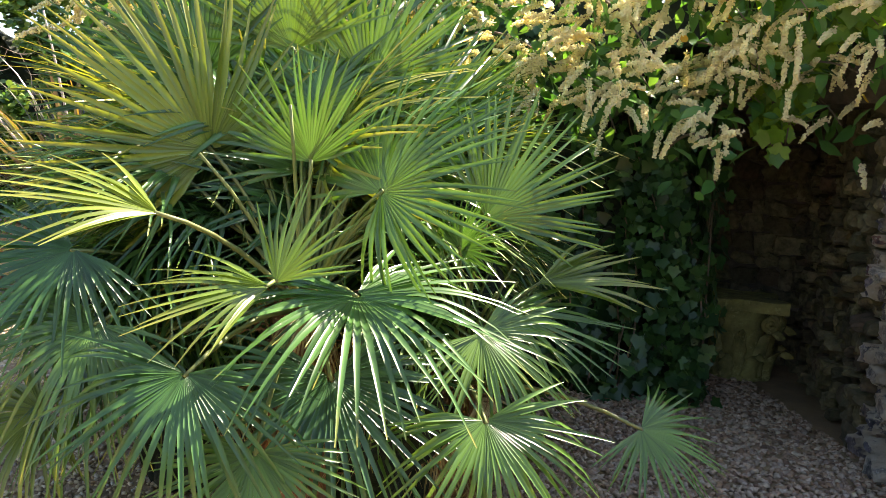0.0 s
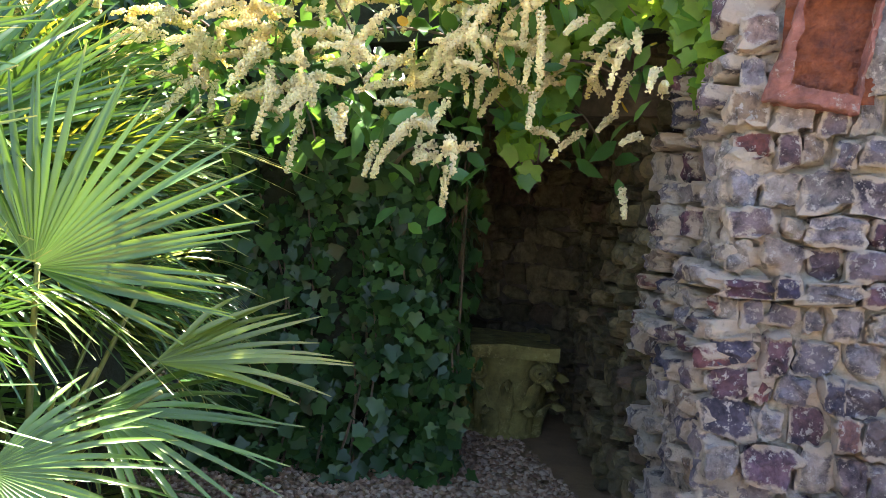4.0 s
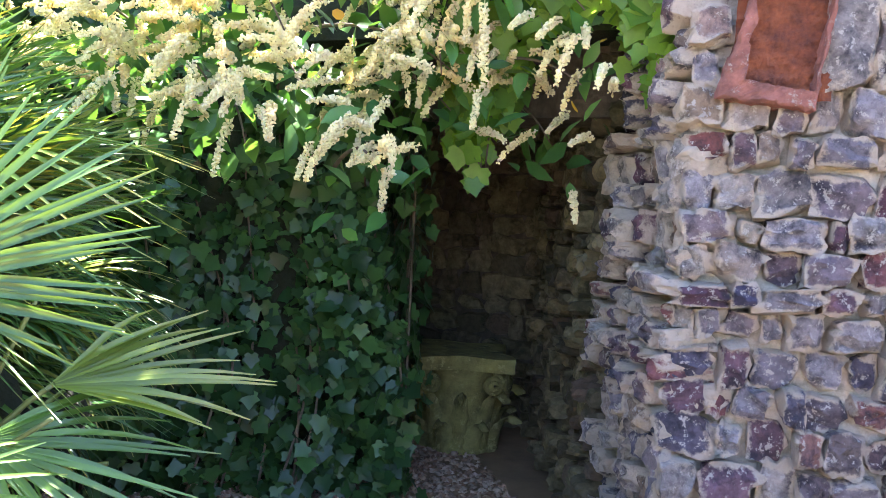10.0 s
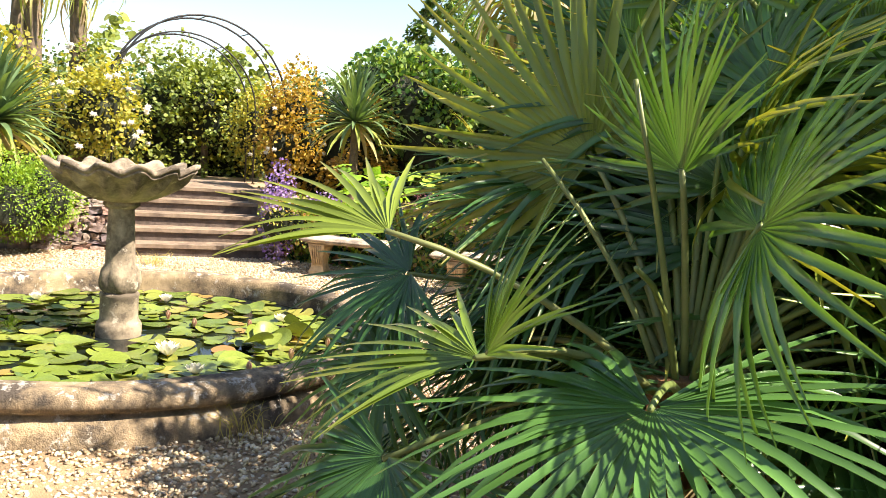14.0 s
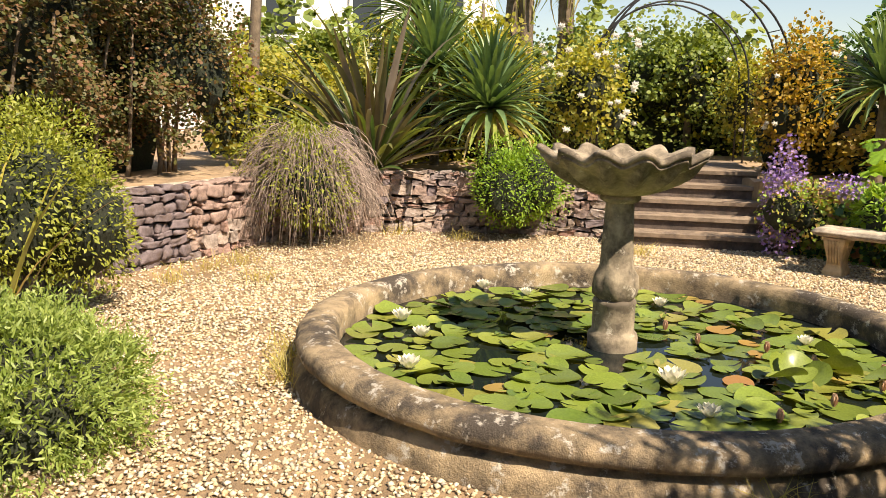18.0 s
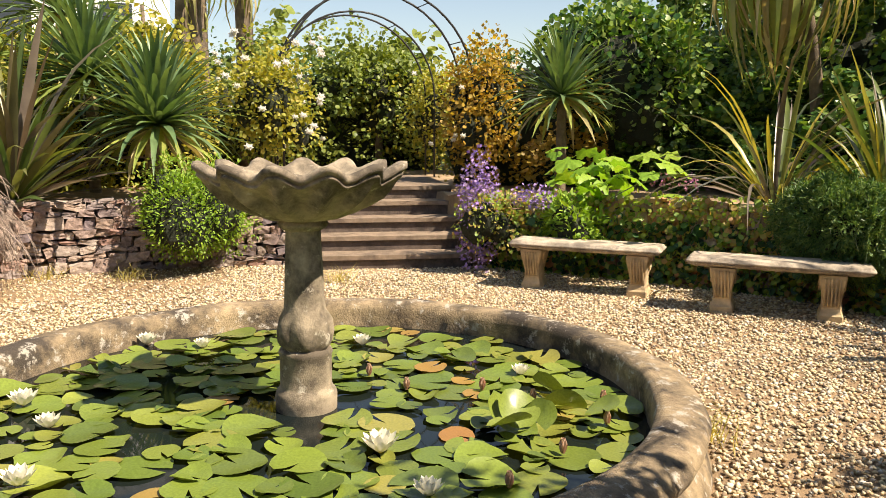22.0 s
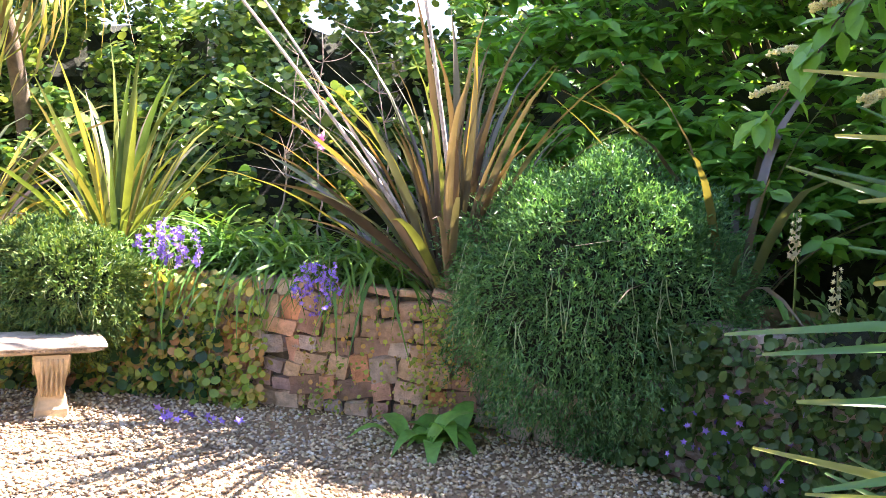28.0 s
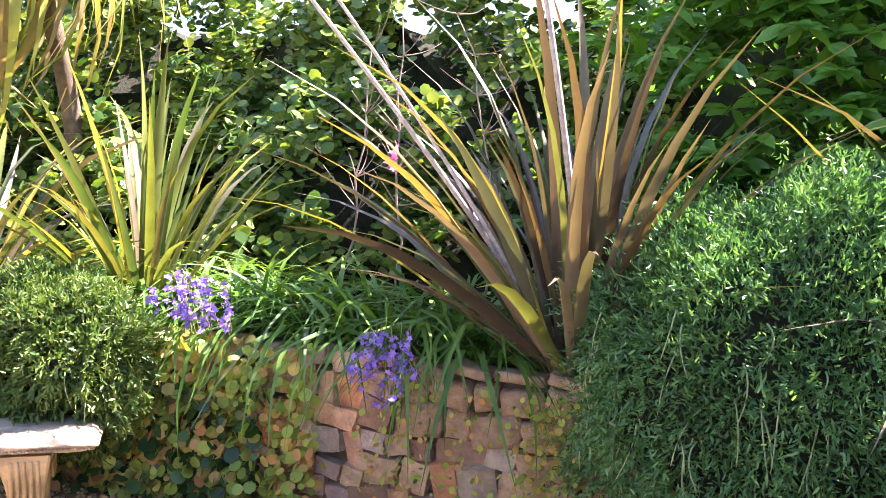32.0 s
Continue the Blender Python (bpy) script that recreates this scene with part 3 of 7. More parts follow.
def masonry(parent, name, a, b, z0, z1, shapes, course=(0.08, 0.13), width=(0.1, 0.24), depth=0.12, proud=0.03, skip=None, seed=1, gap=0.012, limit=300, wild=1.0):
    """Stones in rough courses on the face from a to b (plan points); the outer side lies to the right of the way from a to b."""
    r = random.Random(seed)
    a, b = Vector(a), Vector(b)
    way = (b - a).normalized()
    out = Vector((way.y, -way.x))
    turn = math.degrees(math.atan2(way.y, way.x))
    length = (b - a).length
    z, made = z0, []
    while z < z1 - 0.03:
        h = min(r.uniform(*course), z1 - z)
        x = -r.uniform(0, 0.05)
        while x < length - 0.02:
            w = min(r.uniform(*width), length - x + 0.03)
            if w < 0.05:
                break
            hh = h
            cz = z + h / 2 + r.uniform(-0.008, 0.008)
            if not (skip and skip(x + w / 2, cz)):
                p = a + way * (x + w / 2) + out * (r.uniform(-0.3, 1) * proud - depth / 2)
                m = pose(p.x, p.y, cz, r.uniform(-8, 8), r.uniform(-13, 13) * wild, turn + r.uniform(-8, 8)) @ Matrix.Diagonal((max(0.03, w - gap) * r.uniform(0.9, 1.12), depth * r.uniform(0.9, 1.2), max(0.03, hh - gap) * r.uniform(0.82, 1.25), 1))
                made.append((m, r.choice(shapes)))
            x += w
        z += h
    for m, me in made[:limit]:
        part(name, me, None, parent, m=m)
    if len(made) > limit:
        vs = []
        for m, me in made[limit:]:
            co = np.empty(len(me.vertices) * 3, np.float32)
            me.vertices.foreach_get("co", co)
            mm = np.array(m)
            tri = np.empty(len(me.polygons) * 3, np.int32)
            me.loops.foreach_get("vertex_index", tri)
            vs.append((co.reshape(-1, 3) @ mm[:3, :3].T + mm[:3, 3], tri.reshape(-1, 3)))
        v, f = joined(vs)
        part("more_" + name, mesh_np("more_" + name, v, f, shapes[0].materials[0]), None, parent, kind="stuff")
    return made


def prism(points, z0, z1, wave=0.0, seed=0, step=0.12):
    """A standing slab over a closed plan outline, its faces cut fine enough to be uneven."""
    bm = bmesh.new()
    vs = [bm.verts.new((x, y, z0)) for x, y in points]
    face = bm.faces.new(vs)
    if face.calc_area() and face.normal.z > 0:
        bmesh.ops.reverse_faces(bm, faces=[face])
    ex = bmesh.ops.extrude_face_region(bm, geom=[face])
    top = [g for g in ex["geom"] if isinstance(g, bmesh.types.BMVert)]
    bmesh.ops.translate(bm, verts=top, vec=(0, 0, z1 - z0))
    bmesh.ops.recalc_face_normals(bm, faces=bm.faces[:])
    if wave:
        for _ in range(6):
            long = [e for e in bm.edges if e.calc_length() > step]
            if not long:
                break
            bmesh.ops.subdivide_edges(bm, edges=long, cuts=1, use_grid_fill=True)
        bmesh.ops.triangulate(bm, faces=bm.faces[:])
        for v in bm.verts:
            if v.co.z > z0 + 0.01:
                v.co += Vector((noise.noise(v.co * 4 + Vector((seed, 0, 0))), noise.noise(v.co * 4 + Vector((0, seed, 9))), noise.noise(v.co * 4 + Vector((5, 0, seed))))) * wave
    return bm


# ---- plants ----
def shrub(name, label, loc, radius, leaf, size, count, mat, core_mat=None, seed=0, lumps=9, up=0.3, category="shrub", droop=0.0, core=0.8, extra=None, shell=0.35, flat=0.0, stems=0):
    """A bush: a crown of many single leaves in uneven lumps over near-black lumps that stand for its inner shade."""
    r = np.random.default_rng(seed + 11)
    ob = thing(name, label, category, loc)
    rx, ry, rz = radius
    c = unit(r.normal(size=(lumps, 3))) * np.array(radius) * r.uniform(0.25, 0.62, (lumps, 1))
    c[:, 2] = np.abs(c[:, 2]) * 0.9 + rz * 0.1
    k = r.integers(0, lumps, count)
    d = unit(r.normal(size=(count, 3)) + np.array([0, 0, up]))
    rad = np.array(radius) * r.uniform(0.34, 0.62, (lumps, 1))[k]
    p = c[k] + d * rad * (1 - shell * r.uniform(0, 1, (count, 1)) ** 2)
    p[:, 2] += rz * 0.55
    p[:, 2] -= droop * (p[:, 0] ** 2 / rx ** 2 + p[:, 1] ** 2 / ry ** 2) * rz * 0.5
    keep = p[:, 2] > 0.02
    p, d = p[keep], d[keep]
    n = len(p)
    dirs = unit(d + r.normal(size=(n, 3)) * 0.55 + np.array([0, 0, -droop]))
    ups = unit(d + np.array([0, 0, 0.7]) + r.normal(size=(n, 3)) * 0.5)
    v, f = scatter(*leaf, axes(dirs, ups), size * r.uniform(0.6, 1.25, n), p)
    part("foliage", mesh_np("foliage", v, f, mat), None, ob, kind="stuff")
    if core:
        bm = bmesh.new()
        for q, s in zip(c, r.uniform(0.32, 0.45, lumps)):
            b2 = blob((rx * s * core, ry * s * core, rz * s * core), 0.3, float(q[0] + seed), 2)
            bmesh.ops.translate(b2, verts=b2.verts[:], vec=(q[0], q[1], max(q[2] + rz * 0.5, rz * 0.3)))
            me = bpy.data.meshes.new("tmp")
            b2.to_mesh(me)
            b2.free()
            bm.from_mesh(me)
            bpy.data.meshes.remove(me)
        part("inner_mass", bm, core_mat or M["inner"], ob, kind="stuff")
    for s in range(stems):
        a = r.uniform(0, 6.28)
        e = np.array([math.cos(a) * rx * 0.4, math.sin(a) * ry * 0.4, rz * 0.9])
        v, f = tube(bez((math.cos(a) * 0.1, math.sin(a) * 0.1, -0.05), e * (0.4, 0.4, 0.6), e), 0.03, 0.008)
        part("stem", mesh_np("stem", v, f, M["bark"]), None, ob)
    return ob


# near-black base colour: deep shade painted onto bodies behind leaves
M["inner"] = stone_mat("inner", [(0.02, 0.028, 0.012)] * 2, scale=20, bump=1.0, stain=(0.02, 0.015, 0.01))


def sword_plant(name, label, loc, count, length, width, mat, spread=(15, 75), droop=(0.1, 0.8), seed=0, category="flax plant", leaf="leaf", mats=None, base=0.06, azim=None, fold=0.35, seg=7, lean=None):
    """A clump of sword leaves, each a part."""
    r = random.Random(seed)
    ob = thing(name, label, category, loc)
    shapes = []
    for k in range(8):
        v, f = blade(1.0, width / length * r.uniform(0.8, 1.15), r.uniform(*droop), seg, fold, 0.45, r.uniform(-0.5, 0.5))
        shapes.append([mesh_np(leaf, v, f, mm) for mm in (mats or [mat])])
    for k in range(count):
        az = r.uniform(0, 360) if azim is None else r.uniform(*azim)
        t = (k + 0.5) / count
        tilt = spread[0] + (spread[1] - spread[0]) * t ** 0.8 + r.uniform(-7, 7)
        L = length * r.uniform(0.6, 1.08) * (1 - 0.15 * t)
        p = Vector((math.cos(radians(az)), math.sin(radians(az)), 0)) * base * r.uniform(0.2, 1.2)
        m = Matrix.Translation(p) @ pose(0, 0, 0, 0, 0, az - 90) @ pose(0, 0, 0, 90 - tilt) @ pose(0, 0, 0, 0, r.uniform(-25, 25), 0) @ Matrix.Diagonal((L, L, L, 1))
        part(leaf, r.choice(r.choice(shapes)), None, ob, m=m)
    return ob


def fan_shape(seed, leaflets=42, sweep=250, droop=0.25, cup=0.25, split=0.36):
    """A fan leaf: hub at the origin, axis along y, face up z; length about 1. Pleated and joined near the hub, split into stiff tips."""
    r = random.Random(seed)
    vs, fs, k = [], [], 0
    half = math.tan(radians(sweep / leaflets / 2)) * 1.03
    widest = split * half
    for i in range(leaflets):
        u = (i + 0.5) / leaflets * 2 - 1
        a = radians(u * sweep / 2)
        L = (1.0 - 0.3 * abs(u) ** 1.8) * r.uniform(0.86, 1.06)
        d = Vector((math.sin(a), math.cos(a), 0))
        sd = Vector((d.y, -d.x, 0))
        dr = droop * r.uniform(0.2, 1.8)
        side = r.uniform(-0.07, 0.07)
        lift = r.uniform(-0.05, 0.05)
        pts = []
        for t in (0.03, 0.2, 0.36, 0.5, 0.64, 0.82, 1.0):
            w = min(t * half, widest * (1 - max(0, (t - split) / (1 - split)) ** 1.5 * 0.86))
            w = w if t < 1 else 0.003
            out = max(0, t - split * 0.8)
            z = cup * t * (abs(u) * 0.6 + 0.05) - dr * out ** 2 * 2.2 + lift * out
            c = d * t * L + sd * side * out * 1.4 + Vector((0, 0, z))
            pts += [c - sd * w + Vector((0, 0, w * 0.6)), c, c + sd * w + Vector((0, 0, w * 0.6))]
        vs += [tuple(p) for p in pts]
        for j in range(6):
            p = k + j * 3
            fs += [[p, p + 1, p + 4], [p, p + 4, p + 3], [p + 1, p + 2, p + 5], [p + 1, p + 5, p + 4]]
        k += 21
    return np.array(vs), np.array(fs)

# ---- ground ----
POOL = (-4.9, 2.74)
bm = bmesh.new()
bmesh.ops.create_grid(bm, x_segments=140, y_segments=140, size=1.0)
for v in bm.verts:
    x, y = v.co.x, v.co.y
    v.co.x = -3 + 14 * x + 986 * x ** 9
    v.co.y = 3 + 14 * y + 986 * y ** 9
    v.co.z = 0.012 * noise.noise(Vector((v.co.x * 1.3, v.co.y * 1.3, 0)))
solid("ground", bm_mesh("ground", bm, M["gravel_bed"], True), "pale gravel and dry earth of the garden court", "ground", "structure")


def in_court(x, y):
    d = np.hypot(x - POOL[0], y - POOL[1])
    return (d > 1.86) & (d < 5.3) & (y < 7.6)


n = 190000
gx, gy = rng.uniform(-9.9, 2.4, n), rng.uniform(-2.0, 7.6, n)
keep = in_court(gx, gy) | ((gx > -1.5) & (gy < 6.6) & (gy > 2.2))
away = np.hypot(gx - POOL[0], gy - POOL[1]) - 3.4 - 0.5 * np.sin(gx * 1.9 + gy) - 0.3 * np.sin(gy * 5.1)
near = rng.uniform(0, 1, n) < np.where((gx < -6.0) & (gy < 3.0), np.clip(1.0 - away * 0.55, 0.16, 1.0), 1.0)
gx, gy = gx[keep & near], gy[keep & near]
niche = (gx > 0.0) & (gy > 3.3)
for nm, sel, mat, lab, rs in (("loose_gravel", ~niche, M["pebble"], "loose pale tan gravel chips over the court", (0.009, 0.019)), ("leaf_litter", niche, M["litter"], "brown leaf litter and bark chips under the alcove", (0.012, 0.03))):
    px, py = gx[sel], gy[sel]
    k = len(px)
    s = rng.uniform(*rs, k)[:, None] * rng.uniform(0.6, 1.25, (k, 3))
    v, f = scatter(*PEB, axes(rand_dirs(k) * (1, 1, 0.35), rand_dirs(k, 3)), s, np.stack([px, py, rng.uniform(0.002, 0.012, k)], 1))
    solid(nm, mesh_np(nm, v, f, mat), lab, "gravel", "stuff")

# ---- raised beds behind the walls ----
WEST = [(-9.6, 3.8), (-9.8, 3.0), (-9.95, 2.0), (-9.9, 1.1), (-9.5, 0.35), (-8.8, -0.15), (-7.9, -0.62), (-7.1, -1.1), (-6.2, -1.5), (-5.0, -1.9), (-3.2, -2.2)]
NORTH = [(-8.85, 5.5), (-8.2, 6.0), (-7.3, 6.75), (-6.3, 7.35), (-5.3, 7.6), (-4.4, 7.62), (-3.3, 7.7), (-2.4, 7.5), (-1.4, 7.0), (-0.6, 6.3)]


def bed(name, line, outer, z0, label):
    bm = prism(line + outer, -0.1, z0, 0.05, 3.0, 0.35)
    return solid(name, bm_mesh(name, bm, M["dry_earth"]), label, "planting bed", "structure")


def inset(line, d):
    """The same plan line set back from the court."""
    return [(x + (x - POOL[0]) / math.hypot(x - POOL[0], y - POOL[1]) * d, y + (y - POOL[1]) / math.hypot(x - POOL[0], y - POOL[1]) * d) for x, y in line]


bed("earth_bank_west", inset(WEST, 0.16), [(-3.2, -9), (-22, -9), (-22, 4.0), (-12, 3.95)], 0.66, "dry brown earth of the raised bed")
bed("earth_bank_north", inset(NORTH, 0.16), [(0.5, 6.9), (1.0, 14), (-22, 14), (-22, 5.5), (-12, 5.5)], 0.68, "dark soil of the raised bed")
slate = [bm_mesh("stone", rough_stone(41 * k + 3, 0.2, 0.05, 0.96), M["slate_rubble"]) for k in range(16)]
brick = [bm_mesh("brick", rough_stone(43 * k + 7, 0.05, 0.035, 0.97), M["old_brick"]) for k in range(16)]


def retaining(name, line, z1, shapes, label, piece, seed, course, width, flip, limit, bed="mortar"):
    wall = thing(name, label, "garden wall", kind="structure")
    back = inset(line, 0.3)
    front = inset(line, 0.05)
    part("mortar_core", prism(front + back[::-1], -0.05, z1 - 0.03, 0.015, seed, 0.25), M[bed], wall)
    left = limit
    for k in range(len(line) - 1):
        a, b = (line[k + 1], line[k]) if flip else (line[k], line[k + 1])
        made = masonry(wall, piece, a, b, 0.0, z1, shapes, course, width, 0.14, 0.03, seed=seed + k, limit=max(0, left))
        left -= len(made)
    return wall


# ---- steps up to the rose arches ----
steps = thing("garden_steps", "five worn tan stone garden steps", "steps", kind="structure")
sa, sb = Vector((-9.08, 3.95)), Vector((-8.74, 5.32))
along = (sb - sa).normalized()
back = Vector((-along.y, along.x))
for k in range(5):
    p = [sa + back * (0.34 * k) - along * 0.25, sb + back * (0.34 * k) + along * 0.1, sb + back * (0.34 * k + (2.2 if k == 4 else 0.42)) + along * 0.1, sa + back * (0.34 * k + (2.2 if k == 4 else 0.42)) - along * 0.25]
    # riser colour holds the shade below each tread as well as stains
    part("riser", prism([tuple(q) for q in p], 0.152 * k - 0.02, 0.152 * (k + 1) - 0.045, 0.006, k * 3.0, 0.2), M["riser_stone_shaded"], steps, "stained stone riser with shade put into its darker colour")
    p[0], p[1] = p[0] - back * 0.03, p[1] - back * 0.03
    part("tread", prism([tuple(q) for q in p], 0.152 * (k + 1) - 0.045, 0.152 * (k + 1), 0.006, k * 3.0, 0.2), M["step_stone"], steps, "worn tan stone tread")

# ---- pool ----
pool = thing("lily_pool", "round stone lily pool with a mossy moulded rim", "pond", (*POOL, 0), kind="structure")
rim = [(1.60, -0.05), (1.60, 0.2), (1.615, 0.25), (1.65, 0.268), (1.75, 0.266), (1.81, 0.245), (1.835, 0.205), (1.825, 0.17), (1.79, 0.15), (1.765, 0.143), (1.772, 0.13), (1.80, 0.122), (1.825, 0.09), (1.85, 0.03), (1.855, -0.05)]
v, f = lathe(rim, 160)
for i in range(len(v)):
    q = Vector(v[i])
    s = 1 + 0.006 * noise.noise(q * 3) + 0.004 * noise.noise(q * 11)
    v[i] = (v[i][0] * s, v[i][1] * s, v[i][2] + 0.008 * noise.noise(q * 2.2))
part("rim", mesh_np("rim", v, f, M["rim_stone"], True), None, pool, "weathered lichen-stained stone rim")
v, f = lathe([(0.001, 0.0), (1.62, 0.0)], 96)
part("water", mesh_np("water", v + (0, 0, 0.10), f, M["water"]), None, pool, "dark still pond water")
v, f = lathe([(0.001, -0.02), (1.62, -0.02)], 48)
part("pool_floor", mesh_np("pool_floor", v, f, M["soil"]), None, pool)

def petal_shape(L, W, lift):
    v, f = [], []
    for i, t in enumerate((0, .3, .6, .85, 1)):
        w = W * (0.4, 0.9, 1, 0.6, 0.02)[i]
        v += [(-w, L * t, lift * t * t + w * 0.4), (0, L * t, lift * t * t), (w, L * t, lift * t * t + w * 0.4)]
    for i in range(4):
        p = i * 3
        f += [[p, p + 1, p + 4], [p, p + 4, p + 3], [p + 1, p + 2, p + 5], [p + 1, p + 5, p + 4]]
    return np.array(v), np.array(f)


# ---- fountain ----
fountain = thing("fountain", "weathered stone fountain with a scalloped shell basin on a column", "fountain", (*POOL, 0.0))
prof = [(0.001, 0.0), (0.143, 0.0), (0.146, 0.17), (0.14, 0.19), (0.126, 0.205), (0.122, 0.22), (0.122, 0.36), (0.128, 0.375), (0.12, 0.392), (0.1, 0.4), (0.001, 0.4)]
v, f = lathe(prof, 40)
part("pedestal", mesh_np("pedestal", v, f, M["cast_stone"]), None, fountain)


def column(n=48):
    v, f = [], []
    prof = [(0.1, 0.385), (0.113, 0.42), (0.118, 0.47), (0.112, 0.53), (0.098, 0.58), (0.093, 0.63), (0.088, 0.75), (0.083, 0.88), (0.08, 0.95), (0.09, 0.965), (0.094, 0.98), (0.085, 1.0), (0.082, 1.03)]
    for k in range(n):
        a = 2 * math.pi * k / n
        for r, z in prof:
            flute = 1 + (0.035 * math.cos(8 * a) if z > 0.6 else 0.17 * abs(math.cos(3.5 * a + z * 9)) * (1 if 0.4 < z < 0.57 else 0))
            v.append((r * flute * math.cos(a), r * flute * math.sin(a), z))
    m = len(prof)
    for k in range(n):
        p, q = k * m, ((k + 1) % n) * m
        for i in range(m - 1):
            f += [[p + i, q + i, q + i + 1], [p + i, q + i + 1, p + i + 1]]
    return np.array(v), np.array(f)


v, f = column()
part("column", mesh_np("column", v, f, M["cast_stone"], True), None, fountain, "fluted stone column with carved acanthus foot")


def shell_basin(n=234, lobes=13):
    """A clam-like bowl: deep ribs below, a thick lip that waves in and out and up and down."""
    prof = [(0.0, 1.0), (0.1, 1.0), (0.16, 1.008), (0.23, 1.035), (0.29, 1.068), (0.335, 1.1), (0.37, 1.132), (0.4, 1.16), (0.43, 1.182), (0.45, 1.192), (0.452, 1.2), (0.44, 1.206), (0.455, 1.212), (0.468, 1.224), (0.466, 1.242), (0.445, 1.25), (0.415, 1.232), (0.32, 1.16), (0.18, 1.1), (0.0, 1.09)]
    v, f = [], []
    for k in range(n):
        a = 2 * math.pi * k / n
        w = math.cos(lobes * a)
        sharp = (1 - 2 * abs(math.sin(lobes * a / 2)) ** 1.3)
        for r, z in prof:
            e = (r / 0.46) ** 1.5
            q = 1 + (0.035 * w + 0.03 * sharp) * e + (0.12 * sharp * math.sin((z - 1.0) / 0.19 * math.pi) if z < 1.19 and 0.12 < r < 0.445 and r > 0.2 else 0)
            rough = 0.004 * noise.noise(Vector((r * 30 * math.cos(a), r * 30 * math.sin(a), z * 30)))
            v.append((r * q * math.cos(a), r * q * math.sin(a), z + 0.024 * w * e * e + rough))
    m = len(prof)
    for k in range(n):
        p, q = k * m, ((k + 1) % n) * m
        for i in range(m - 1):
            f += [[p + i, q + i, q + i + 1], [p + i, q + i + 1, p + i + 1]]
    return np.array(v), np.array(f)


v, f = shell_basin()
part("basin", mesh_np("basin", v, f, M["cast_stone"], True), None, fountain, "scalloped shell-shaped stone basin")

v, f = lathe([(0.0, 0.955), (0.088, 0.955), (0.112, 0.97), (0.118, 0.985), (0.108, 1.0), (0.12, 1.012), (0.0, 1.012)], 32)
part("collar", mesh_np("collar", v, f, M["cast_stone"], True), None, fountain, "moulded stone collar under the basin")

# ---- water lilies ----
def pad_shape(seed, curl):
    r = random.Random(seed)
    n = 22
    v = [(0, 0, -0.004)]
    for k in range(n + 1):
        a = 0.16 + (2 * math.pi - 0.32) * k / n
        q = 1 + r.uniform(-0.03, 0.03)
        v.append((math.cos(a) * q * 0.55, math.sin(a) * q * 0.55, 0.0))
    for k in range(n + 1):
        a = 0.16 + (2 * math.pi - 0.32) * k / n
        q = 1 + r.uniform(-0.04, 0.04)
        v.append((math.cos(a) * q, math.sin(a) * q, curl * (0.5 + 0.5 * math.sin(2 * a + seed)) + r.uniform(-0.01, 0.01)))
    f = []
    for k in range(n):
        f += [[0, 1 + k, 2 + k], [1 + k, n + 2 + k, n + 3 + k], [1 + k, n + 3 + k, 2 + k]]
    return np.array(v), np.array(f)


PADS = [mesh_np("lily_pad", *pad_shape(k, (0.04, 0.1, 0.16, 0.26, 0.34)[k % 5]), M["lily_pad"], True) for k in range(10)]
PADS_OLD = [mesh_np("lily_pad", *pad_shape(40 + k, 0.06), M["lily_pad_old"], True) for k in range(3)]
r = random.Random(5)
spots = []
tries = 0
while len(spots) < 280 and tries < 14000:
    tries += 1
    a, q = r.uniform(0, 2 * math.pi), 1.52 * math.sqrt(r.uniform(0.03, 1))
    x, y, s = q * math.cos(a), q * math.sin(a), r.uniform(0.05, 0.135)
    if q + s * 0.8 > 1.6 or q < 0.3:
        continue
    if all(math.hypot(x - u, y - w) > (s + t) * 0.62 for u, w, t in spots):
        spots.append((x, y, s))
for k, (x, y, s) in enumerate(spots):
    old = r.random() < 0.08 and s < 0.09
    me = r.choice(PADS_OLD) if old else r.choice(PADS[:8] if r.random() < 0.8 else PADS)
    solid("lily_pad", me, "yellowed orange floating lily pad" if old else "green floating water lily pad", "lily pad", group="pads on the pool",
          m=pose(POOL[0] + x, POOL[1] + y, 0.106 + r.uniform(0, 0.016), r.uniform(-4, 4), r.uniform(-4, 4), r.uniform(0, 360)) @ Matrix.Diagonal((s, s, s, 1)))
for k in range(8):
    a, q = r.uniform(0.55, 1.35), r.uniform(0.95, 1.45)
    s = r.uniform(0.08, 0.12)
    solid("lily_pad", PADS[3 + k % 2], "raised curled green lily pad standing above the water", "lily pad", group="pads on the pool",
          m=pose(POOL[0] + q * math.cos(a), POOL[1] + q * math.sin(a), 0.16 + r.uniform(0, 0.05), r.uniform(12, 40), r.uniform(-20, 20), r.uniform(0, 360)) @ Matrix.Diagonal((s, s, s, 1)))


PETAL = mesh_np("petal", *petal_shape(0.075, 0.017, 0.03), M["petal"], True)
BUDP = mesh_np("petal", *petal_shape(0.075, 0.02, 0.012), M["bud"], True)
cone = blob((0.014, 0.014, 0.012), 0.2, 3, 1)
CONE = bm_mesh("stamens", cone, M["stamen"])


